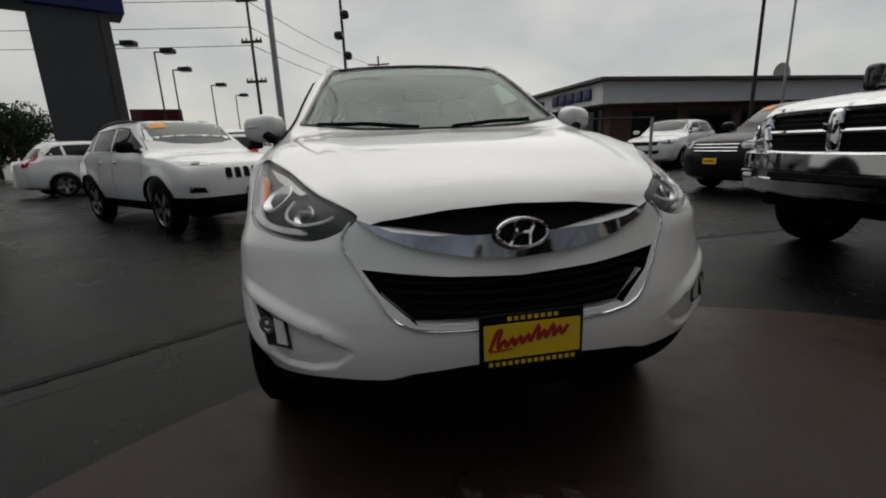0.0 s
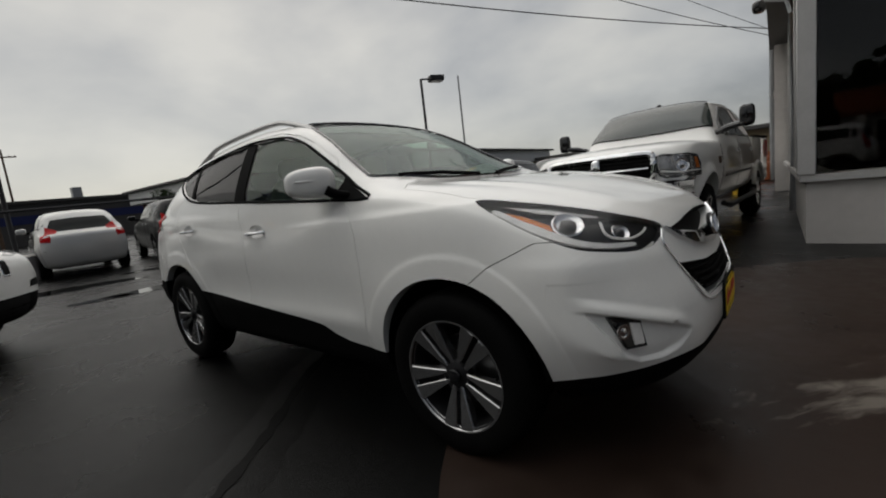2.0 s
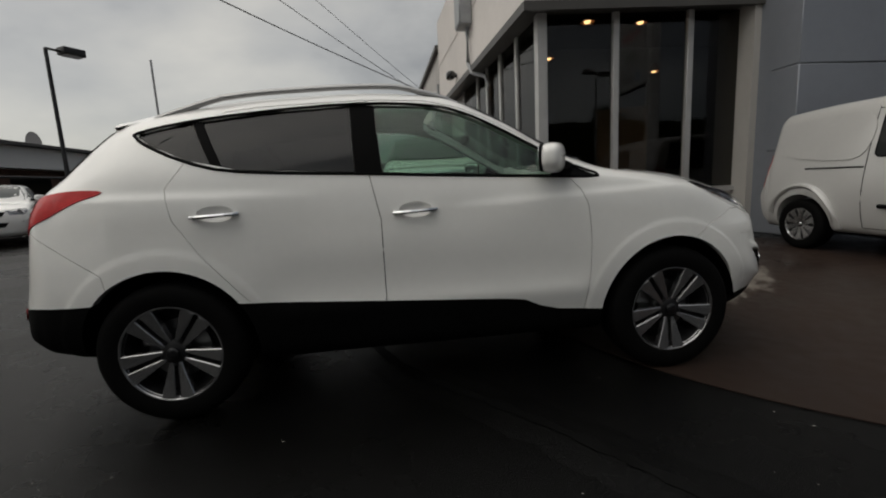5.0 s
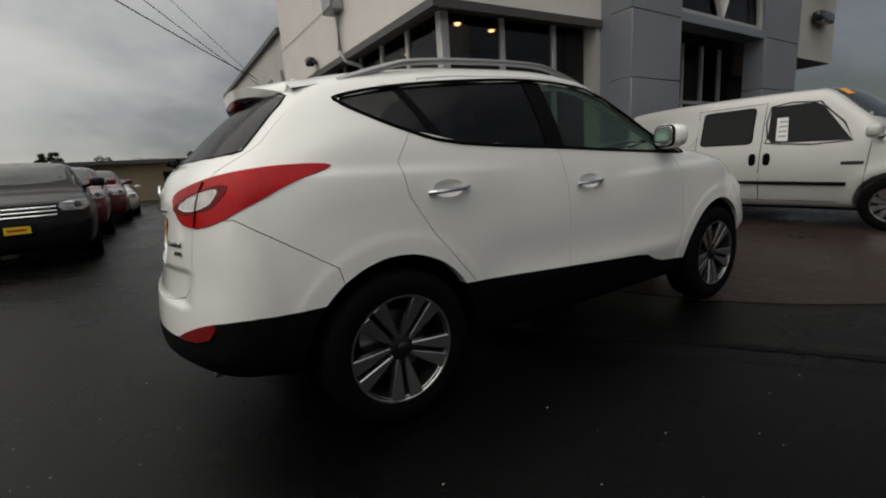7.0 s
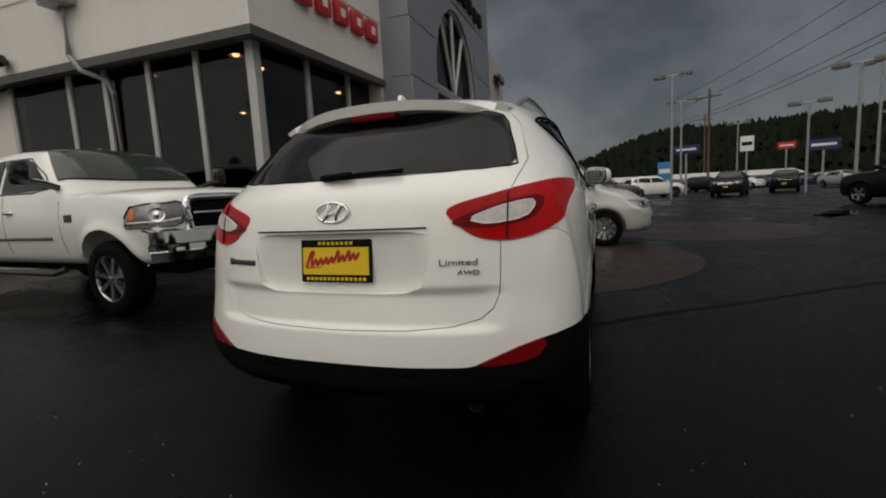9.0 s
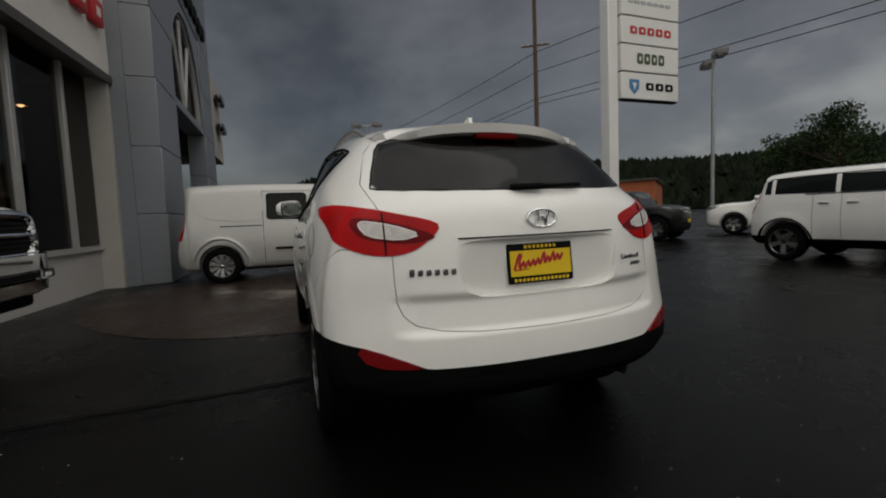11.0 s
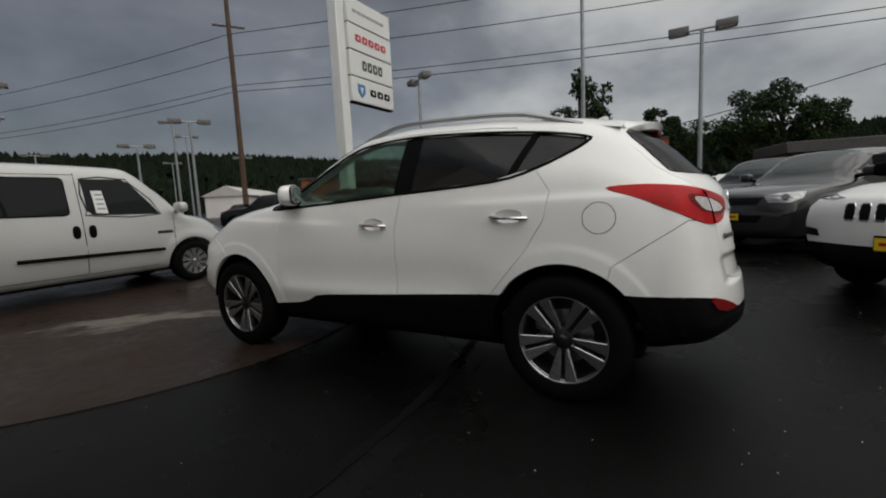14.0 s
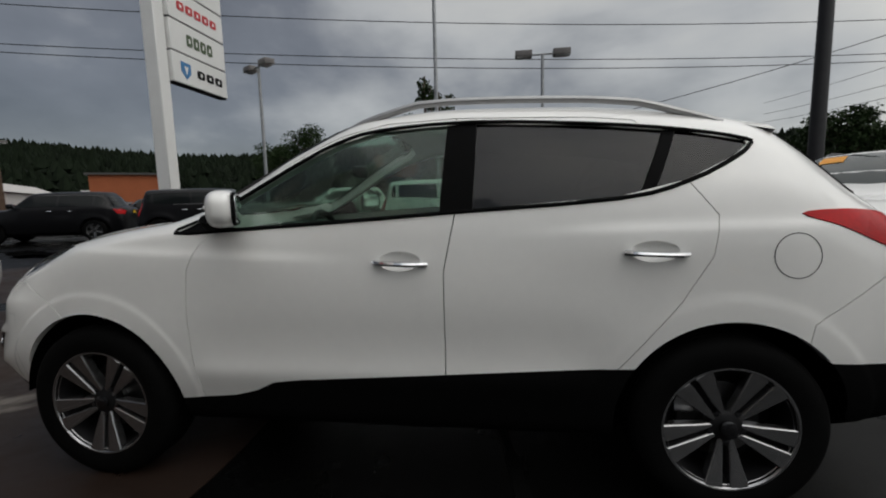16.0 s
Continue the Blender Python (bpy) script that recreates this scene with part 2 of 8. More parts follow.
M = {
    "asphalt": wet_asphalt(),
    "pad": stained_pad(),
    "pebble": material("pale_grit", (0.16, 0.155, 0.14), rough=0.35, vary=0.4, scale=40, coat=0.5),
    "tar": material("tar_seam", (0.0045, 0.0045, 0.0044), spec=0.07, rough=0.5, vary=0.5, scale=3),
    "white_paint": paint("white_paint", (0.84, 0.835, 0.805)),
    "black_plastic": material("black_plastic", (0.0034, 0.0034, 0.0035), spec=0.07, rough=0.75, vary=0.2, scale=20, grain=0.15, grain_scale=500, distance=0.001),
    "gloss_black": material("gloss_black", (0.008, 0.008, 0.009), rough=0.12, vary=0.0, coat=0.6),
    "rubber": material("tyre_rubber", (0.0035, 0.0035, 0.0035), spec=0.07, rough=0.7, vary=0.25, scale=12, grain=0.2, grain_scale=220, distance=0.002),
    "chrome": material("chrome", (0.78, 0.79, 0.80), rough=0.06, metal=1.0, vary=0.0),
    "alloy": material("machined_alloy", (0.36, 0.36, 0.365), rough=0.22, metal=0.92, vary=0.06, scale=30),
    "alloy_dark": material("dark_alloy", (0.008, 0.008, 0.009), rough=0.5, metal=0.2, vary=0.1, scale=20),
    "rail_silver": material("rail_silver", (0.34, 0.34, 0.34), rough=0.4, metal=0.9, vary=0.08, scale=20),
    "bright_alloy": material("bright_alloy", (0.62, 0.62, 0.62), rough=0.18, metal=0.95, vary=0.06, scale=30),
    "steel": material("brake_steel", (0.30, 0.30, 0.30), rough=0.35, metal=1.0, vary=0.2, scale=15),
    "glass_clear": thin_glass("green_tint_glass", (0.70, 0.80, 0.75)),
    "glass_side": thin_glass("side_glass", (0.66, 0.76, 0.70)),
    "glass_dark": thin_glass("privacy_glass", (0.16, 0.156, 0.152)),
    "glass_car": material("dark_car_glass", (0.008, 0.010, 0.010), rough=0.03, vary=0.0, coat=0.0, spec=0.18),
    "glass_lens": thin_glass("lamp_lens", (0.95, 0.95, 0.95), ior=1.35, rim=0.15),
    "red_lens": material("red_lens", (0.40, 0.002, 0.004), rough=0.3, vary=0.30, scale=7, coat=0.16, spec=0.1),
    "lamp_inner": material("lamp_inner", (0.022, 0.022, 0.022), rough=0.3, metal=0.6, vary=0.35, scale=22),
    "reflector_red": material("red_reflector", (0.17, 0.004, 0.006), rough=0.25, vary=0.2, scale=25, coat=0.3, spec=0.2),
    "dark_red": material("dark_red_lens", (0.13, 0.002, 0.003), rough=0.3, vary=0.25, scale=14, spec=0.12),
    "amber": material("amber_lens", (0.62, 0.16, 0.02), rough=0.15, vary=0.05, coat=0.8),
    "white_lens": material("pale_lens", (0.80, 0.79, 0.77), rough=0.18, vary=0.12, scale=25, coat=0.8),
    "lamp_silver": material("lamp_silver", (0.30, 0.30, 0.30), rough=0.22, metal=0.8, vary=0.4, scale=18, coat=0.3),
    "clear_window": material("reversing_window", (0.55, 0.52, 0.50), rough=0.15, vary=0.25, scale=30, coat=0.5),
    "reflector": material("reflector_bowl", (0.72, 0.72, 0.73), rough=0.12, metal=1.0, vary=0.1, scale=40),
    "plate_yellow": material("yellow_card", (0.80, 0.55, 0.02), rough=0.45, vary=0.05),
    "ink_red": material("red_ink", (0.42, 0.02, 0.02), rough=0.45, vary=0.05),
    "ink_dark": material("dark_ink", (0.004, 0.004, 0.004), spec=0.15, rough=0.6, vary=0.0),
    "seat": material("pale_upholstery", (0.24, 0.22, 0.19), rough=0.8, vary=0.15, scale=20),
    "cabin": material("dark_cabin_trim", (0.035, 0.035, 0.036), rough=0.75, vary=0.15, scale=15),
    "stucco": material("white_stucco", (0.70, 0.66, 0.63), rough=0.85, vary=0.06, scale=1.2, grain=0.5, grain_scale=90, distance=0.004),
    # same stucco in a darker tone, for the low walls
    "stucco_base": material("darker_base_stucco", (0.46, 0.44, 0.42), rough=0.85, vary=0.08, scale=1.2, grain=0.5, grain_scale=90, distance=0.004),
    "stucco_grey": material("weathered_stucco", (0.50, 0.48, 0.46), rough=0.9, vary=0.12, scale=0.8, grain=0.4, grain_scale=90),
    "beige": material("beige_plaster", (0.47, 0.45, 0.42), rough=0.8, vary=0.06, scale=1.0, grain=0.3),
    "grey_panel": material("grey_metal_panel", (0.24, 0.255, 0.285), rough=0.42, metal=0.2, vary=0.06, scale=0.9),
    "column_grey": material("dark_grey_cladding", (0.055, 0.058, 0.062), rough=0.5, vary=0.1, scale=0.8),
    "badge_chrome": material("smoked_chrome", (0.16, 0.16, 0.165), rough=0.25, metal=0.9, vary=0.05),
    "trim_dark": material("dark_bronze_trim", (0.07, 0.066, 0.062), rough=0.5, vary=0.12, scale=3),
    "trim_pale": material("pale_aluminium", (0.46, 0.455, 0.445), rough=0.45, metal=0.3, vary=0.07, scale=5),
    "shop_glass": thin_glass("shop_glass", (0.42, 0.42, 0.41), ior=1.45),
    # near-black: the shade of an unlit interior is in this colour
    "dim_room": material("unlit_room_tone", (0.020, 0.017, 0.015), rough=0.8, vary=0.2, scale=1.0),
    "wood_panel": material("plywood_panel", (0.36, 0.23, 0.14), rough=0.6, vary=0.2, scale=3),
    "lamp_warm": material("warm_lamp", (0.9, 0.6, 0.3), rough=0.4, vary=0.0, emit=(1.0, 0.62, 0.30), emit_strength=12.0),
    "copper": material("copper_shade", (0.40, 0.16, 0.07), rough=0.4, metal=0.6, vary=0.2, scale=10),
    "sign_white": material("sign_face", (0.78, 0.78, 0.76), rough=0.4, vary=0.03, scale=1.5),
    "sign_blue": material("blue_sign", (0.012, 0.02, 0.10), rough=0.4, vary=0.08, scale=1),
    "sign_red": material("red_letters", (0.50, 0.02, 0.025), rough=0.4, vary=0.05),
    "sign_green": material("olive_letters", (0.06, 0.09, 0.04), rough=0.45, vary=0.05),
    "sign_mid": material("blue_emblem", (0.05, 0.20, 0.42), rough=0.4, vary=0.1, scale=8),
    "galvanised": material("galvanised_steel", (0.34, 0.35, 0.36), rough=0.5, metal=0.6, vary=0.15, scale=6),
    "dark_metal": material("dark_metal", (0.03, 0.03, 0.032), rough=0.5, metal=0.3, vary=0.2, scale=6),
    "pole_wood": material("creosoted_pole", (0.10, 0.062, 0.04), rough=0.85, vary=0.3, scale=3, grain=0.5),
    "cable": material("cable", (0.015, 0.015, 0.016), rough=0.6, vary=0.0),
    "brick_brown": material("brown_brick", (0.13, 0.075, 0.055), rough=0.85, vary=0.25, scale=2.5),
    "tan_block": material("tan_block", (0.24, 0.19, 0.12), rough=0.85, vary=0.15, scale=0.8),
    "orange_wall": material("orange_wall", (0.36, 0.105, 0.04), rough=0.8, vary=0.12, scale=0.6),
    "bark": material("bark", (0.07, 0.05, 0.035), rough=0.9, vary=0.3, scale=6, grain=0.6),
    "leaf": material("leaf_green", (0.022, 0.040, 0.012), spec=0.15, rough=0.7, vary=0.5, scale=2.2),
    "leaf_far": material("far_woods", (0.0085, 0.0135, 0.007), spec=0.1, rough=0.9, vary=0.5, scale=0.12),
    "red_paint": paint("red_paint", (0.085, 0.007, 0.009)),
    "silver_paint": paint("silver_paint", (0.48, 0.48, 0.47), metal=0.35, rough=0.35),
    "grey_paint": paint("grey_paint", (0.032, 0.031, 0.031), metal=0.3, rough=0.35),
    "black_paint": material("black_paint", (0.006, 0.006, 0.007), rough=0.3, vary=0.05, scale=2.5, coat=0.15, spec=0.2),
    "blue_paint": paint("blue_paint", (0.012, 0.025, 0.09)),
    "yellow_paint": material("yellow_post_paint", (0.62, 0.40, 0.03), rough=0.5, vary=0.12),
    "orange": material("orange_sticker", (0.85, 0.36, 0.03), rough=0.5, vary=0.05),
    "puddle": material("puddle_water", (0.006, 0.006, 0.006), rough=0.05, vary=0.0, spec=0.35),
    "trash": material("brown_bin", (0.09, 0.06, 0.045), rough=0.8, vary=0.2),
}

# ---- mesh helpers ----
from mathutils.bvhtree import BVHTree
from mathutils.interpolate import poly_3d_calc


def thing(name, x=0, y=0, z=0, rz=0, label="", category="", group="", kind=""):
    ob = new(name)
    ob.empty_display_size = 0.1
    ob.matrix_basis = pose(x, y, z, 0, 0, rz)
    return tagged(ob, label, category, group, kind)


def part(name, bm, mat, parent=None, label="", angle=38):
    """Links a bmesh or a mesh as one object under parent."""
    if isinstance(bm, bpy.types.Mesh):
        me = bm
    else:
        me = bpy.data.meshes.new(name)
        bm.to_mesh(me)
        bm.free()
    me.materials.clear()
    for m in mat if isinstance(mat, (list, tuple)) else [mat]:
        me.materials.append(M[m] if isinstance(m, str) else m)
    if angle and not me.has_custom_normals:
        me.polygons.foreach_set("use_smooth", [True] * len(me.polygons))
        me.set_sharp_from_angle(angle=radians(angle))
    ob = new(name, me)
    ob.parent = parent
    if label:
        ob["label"] = label
    return ob


def box(bm, lo, hi, bevel=0.0, seg=1):
    """A box from corner to corner, added to bm."""
    r = bmesh.ops.create_cube(bm, size=1)
    vs = r["verts"]
    lo, hi = Vector(lo), Vector(hi)
    for v in vs:
        v.co = Vector([lo[i] + (v.co[i] + 0.5) * (hi[i] - lo[i]) for i in range(3)])
    if bevel:
        es = list({e for v in vs for e in v.link_edges})
        bmesh.ops.bevel(bm, geom=es, offset=bevel, segments=seg, profile=0.5, affect="EDGES")
    return bm


def B(lo, hi, bevel=0.0, seg=1):
    return box(bmesh.new(), lo, hi, bevel, seg)


def prism_bm(poly, axis, lo, hi, bm=None):
    """A polygon pushed along an axis. x: (y, z); y: (x, z); z: (x, y)."""
    bm = bm or bmesh.new()
    put = {"x": lambda p, d: (d, p[0], p[1]), "y": lambda p, d: (p[0], d, p[1]), "z": lambda p, d: (p[0], p[1], d)}[axis]
    a, b = [bm.verts.new(put(p, lo)) for p in poly], [bm.verts.new(put(p, hi)) for p in poly]
    n = len(poly)
    fs = [bm.faces.new(a), bm.faces.new(b[::-1])] + [bm.faces.new((a[i], b[i], b[(i + 1) % n], a[(i + 1) % n])) for i in range(n)]
    bmesh.ops.recalc_face_normals(bm, faces=fs)
    return bm


def prism(poly, axis, lo, hi):
    bm = prism_bm(poly, axis, lo, hi)
    bmesh.ops.triangulate(bm, faces=bm.faces)
    me = bpy.data.meshes.new("cut")
    bm.to_mesh(me)
    bm.free()
    return me


def circle(cx, cz, r, n=48, squash=1.0):
    return [(cx + r * math.cos(2 * math.pi * i / n), cz + squash * r * math.sin(2 * math.pi * i / n)) for i in range(n)]


def lathe(bm, profile, n=48, axis="y", centre=(0, 0, 0), closed=False):
    """A profile of (radius, along) turned round an axis."""
    rings = []
    for r, h in profile:
        ring = []
        for i in range(n):
            a = 2 * math.pi * i / n
            c, s = r * math.cos(a), r * math.sin(a)
            p = {"y": (c, h, s), "z": (c, s, h), "x": (h, c, s)}[axis]
            ring.append(bm.verts.new(Vector(p) + Vector(centre)))
        rings.append(ring)
    fs = []
    m = len(rings)
    for k in range(m if closed else m - 1):
        a, b = rings[k], rings[(k + 1) % m]
        fs += [bm.faces.new((a[i], a[(i + 1) % n], b[(i + 1) % n], b[i])) for i in range(n)]
    if not closed:
        for ring in (rings[0], rings[-1]):
            if profile[0 if ring is rings[0] else -1][0] > 1e-4:
                fs.append(bm.faces.new(ring))
    bmesh.ops.recalc_face_normals(bm, faces=fs)
    return bm


def rod(bm, a, b, r, r2=None, n=10):
    """A round bar from a to b, tapering from r to r2."""
    a, b = Vector(a), Vector(b)
    q = (b - a).to_track_quat("Z", "Y").to_matrix()
    rings = [[bm.verts.new(p + q @ Vector((k * math.cos(2 * math.pi * i / n), k * math.sin(2 * math.pi * i / n), 0))) for i in range(n)]
             for p, k in ((a, r), (b, r if r2 is None else r2))]
    fs = [bm.faces.new((rings[0][i], rings[0][(i + 1) % n], rings[1][(i + 1) % n], rings[1][i])) for i in range(n)]
    fs += [bm.faces.new(rings[0][::-1]), bm.faces.new(rings[1])]
    return bm


def sweep(bm, pts, r, n=8, flat=1.0, closed=False):
    """A tube along points; flat squashes it upright."""
    pts = [Vector(p) for p in pts]
    rings = []
    m = len(pts)
    for i, p in enumerate(pts):
        d = (pts[(i + 1) % m] - pts[i - 1]) if closed else (pts[min(i + 1, m - 1)] - pts[max(i - 1, 0)])
        q = d.to_track_quat("Z", "Y").to_matrix()
        rings.append([bm.verts.new(p + q @ Vector((r * math.cos(2 * math.pi * k / n), flat * r * math.sin(2 * math.pi * k / n), 0))) for k in range(n)])
    fs = []
    for i in range(m if closed else m - 1):
        a, b = rings[i], rings[(i + 1) % m]
        fs += [bm.faces.new((a[k], a[(k + 1) % n], b[(k + 1) % n], b[k])) for k in range(n)]
    if not closed:
        fs += [bm.faces.new(rings[0][::-1]), bm.faces.new(rings[-1])]
    bmesh.ops.recalc_face_normals(bm, faces=fs)
    return bm


def spline(pts, n=6, closed=True):
    """Catmull-Rom through 2D or 3D points."""
    p = [Vector(q) for q in pts]
    m, out = len(p), []
    for i in range(m if closed else m - 1):
        a, b, c, d = (p[(i - 1) % m], p[i], p[(i + 1) % m], p[(i + 2) % m]) if closed else (p[max(i - 1, 0)], p[i], p[i + 1], p[min(i + 2, m - 1)])
        for k in range(n):
            t = k / n
            out.append(0.5 * ((2 * b) + (c - a) * t + (2 * a - 5 * b + 4 * c - d) * t * t + (3 * b - a - 3 * c + d) * t ** 3))
    if not closed:
        out.append(p[-1])
    return out


def rounded(pts, f=0.25, times=2):
    """Corner cutting: a polygon with eased corners."""
    p = [Vector(q) for q in pts]
    for _ in range(times):
        q = []
        for i in range(len(p)):
            a, b = p[i], p[(i + 1) % len(p)]
            q += [a.lerp(b, f), a.lerp(b, 1 - f)]
        p = q
    return p


def inset(poly, d):
    """A closed 2D polygon moved inwards by d."""
    p = [Vector(q[:2]) for q in poly]
    area = sum(p[i - 1].x * p[i].y - p[i].x * p[i - 1].y for i in range(len(p)))
    s = d if area > 0 else -d
    out = []
    for i in range(len(p)):
        a, b, c = p[i - 1], p[i], p[(i + 1) % len(p)]
        n1, n2 = (b - a), (c - b)
        n1, n2 = Vector((-n1.y, n1.x)).normalized(), Vector((-n2.y, n2.x)).normalized()
        k = n1 + n2
        k = k / max(0.35, k.length_squared / 2) if k.length > 1e-6 else n1
        out.append(b + k * s)
    return out


def carve(me, cutters, op="DIFFERENCE"):
    """The mesh less (or within) the cutter meshes."""
    a = new("tmp", me)
    obs = []
    for c in cutters:
        o = new("tmp", c)
        obs.append(o)
        md = a.modifiers.new("b", "BOOLEAN")
        md.operation, md.object, md.solver = op, o, "MANIFOLD"
    dg = bpy.context.evaluated_depsgraph_get()
    out = bpy.data.meshes.new_from_object(a.evaluated_get(dg))
    for o in [a] + obs:
        bpy.data.objects.remove(o)
    return out


def prism_along(pts, d, lo=-0.25, hi=0.5):
    """A straight block whose section is the outline of these points, seen along d."""
    d = Vector(d).normalized()
    pts = [Vector(p) for p in pts]
    o = sum(pts, Vector()) / len(pts)
    flat = [p - d * (p - o).dot(d) for p in pts]
    bm = bmesh.new()
    a, b = [bm.verts.new(p + d * lo) for p in flat], [bm.verts.new(p + d * hi) for p in flat]
    n = len(pts)
    bm.faces.new(a)
    bm.faces.new(b)
    for i in range(n):
        bm.faces.new((a[i], a[(i + 1) % n], b[(i + 1) % n], b[i]))
    bmesh.ops.recalc_face_normals(bm, faces=bm.faces)
    me = bpy.data.meshes.new("block")
    bm.to_mesh(me)
    bm.free()
    return me


def shrunk(me, d):
    """The same closed form with its surface moved inwards by d."""
    out = me.copy()
    for v in out.vertices:
        v.co = v.co - me.vertices[v.index].normal * d
    return out


class Skin:
    """A smooth outer form, to lay parts on and to take soft normals from."""

    def __init__(self, me):
        bm = bmesh.new()
        bm.from_mesh(me)
        bmesh.ops.triangulate(bm, faces=bm.faces)
        bm.normal_update()
        self.co = [v.co.copy() for v in bm.verts]
        self.no = [v.normal.copy() for v in bm.verts]
        self.tri = [[v.index for v in f.verts] for f in bm.faces]
        self.tree = BVHTree.FromPolygons(self.co, self.tri)
        bm.free()

    def normal(self, i, p):
        t = self.tri[i]
        w = poly_3d_calc([self.co[k] for k in t], p)
        return (self.no[t[0]] * w[0] + self.no[t[1]] * w[1] + self.no[t[2]] * w[2]).normalized()

    def drop(self, p, d):
        """Where a line from far out meets the skin: place and normal."""
        d = Vector(d).normalized()
        hit, n, i, _ = self.tree.ray_cast(Vector(p) + d * 4, -d)
        if hit is None:
            hit, n, i, _ = self.tree.find_nearest(Vector(p))
        return hit, self.normal(i, hit)

    def soften(self, me, reach=0.0012):
        """Soft normals where the mesh still lies on the skin."""
        cache = []
        for v in me.vertices:
            hit, n, i, dist = self.tree.find_nearest(v.co)
            cache.append(self.normal(i, hit) if dist < reach else None)
        out = []
        for p in me.polygons:
            fn = p.normal
            for li in p.loop_indices:
                n = cache[me.loops[li].vertex_index]
                out.append(n if n is not None and n.dot(fn) > 0.75 else fn.copy())
        me.polygons.foreach_set("use_smooth", [True] * len(me.polygons))
        me.normals_split_custom_set([tuple(n) for n in out])
        return me

    def patch(self, outline, d, lift=0.002, thick=0.006, step=0.035, up=(0, 0, 1), back=None):
        """A sheet with this outline (points near the skin), laid on the skin along d, with a real thickness."""
        d = Vector(d).normalized()
        u = Vector(up).cross(d).normalized()
        w = d.cross(u)
        pts = [Vector(p) for p in outline]
        o = sum(pts, Vector()) / len(pts)
        bm = bmesh.new()
        vs = [bm.verts.new(((p - o).dot(u), (p - o).dot(w), 0)) for p in pts]
        bm.faces.new(vs)
        bmesh.ops.triangulate(bm, faces=bm.faces)
        for k in (0, 1):
            lo, hi = min(v.co[k] for v in bm.verts), max(v.co[k] for v in bm.verts)
            n = int((hi - lo) / step)
            for i in range(1, n + 1):
                c, nn = [0, 0, 0], [0, 0, 0]
                c[k], nn[k] = lo + (hi - lo) * i / (n + 1), 1
                bmesh.ops.bisect_plane(bm, geom=bm.verts[:] + bm.edges[:] + bm.faces[:], plane_co=c, plane_no=nn)
        bm.normal_update()
        flip = bm.faces[:][0].normal.z < 0
        if flip:
            bmesh.ops.reverse_faces(bm, faces=bm.faces)
        under = {}
        for v in bm.verts:
            p = o + u * v.co.x + w * v.co.y
            hit, n = self.drop(p, d)
            v.co = hit + n * lift
            under[v] = hit + n * (lift - thick)
        tops = list(bm.faces)
        rim = [e for e in bm.edges if len(e.link_faces) == 1]
        low = {v: bm.verts.new(under[v]) for v in list(under)}
        for f in tops:
            bm.faces.new([low[v] for v in reversed(f.verts)])
        for e in rim:
            f = e.link_faces[0]
            a, b = e.verts
            vl = list(f.verts)
            if vl[(vl.index(a) + 1) % len(vl)] != b:
                a, b = b, a
            bm.faces.new((b, a, low[a], low[b]))
        return bm


def pchip(xs, ys, q):
    """Monotone cubic through a table."""
    xs, ys, q = np.asarray(xs, float), np.asarray(ys, float), np.asarray(q, float)
    h, d = np.diff(xs), np.diff(ys) / np.diff(xs)
    m = np.zeros(len(xs))
    m[0], m[-1] = d[0], d[-1]
    for i in range(1, len(xs) - 1):
        if d[i - 1] * d[i] > 0:
            a, b = 2 * h[i] + h[i - 1], h[i] + 2 * h[i - 1]
            m[i] = (a + b) / (a / d[i - 1] + b / d[i])
    i = np.clip(np.searchsorted(xs, q) - 1, 0, len(xs) - 2)
    t = np.clip((q - xs[i]) / h[i], 0, 1)
    return (2 * t ** 3 - 3 * t ** 2 + 1) * ys[i] + (t ** 3 - 2 * t ** 2 + t) * h[i] * m[i] + (3 * t ** 2 - 2 * t ** 3) * ys[i + 1] + (t ** 3 - t ** 2) * h[i] * m[i + 1]


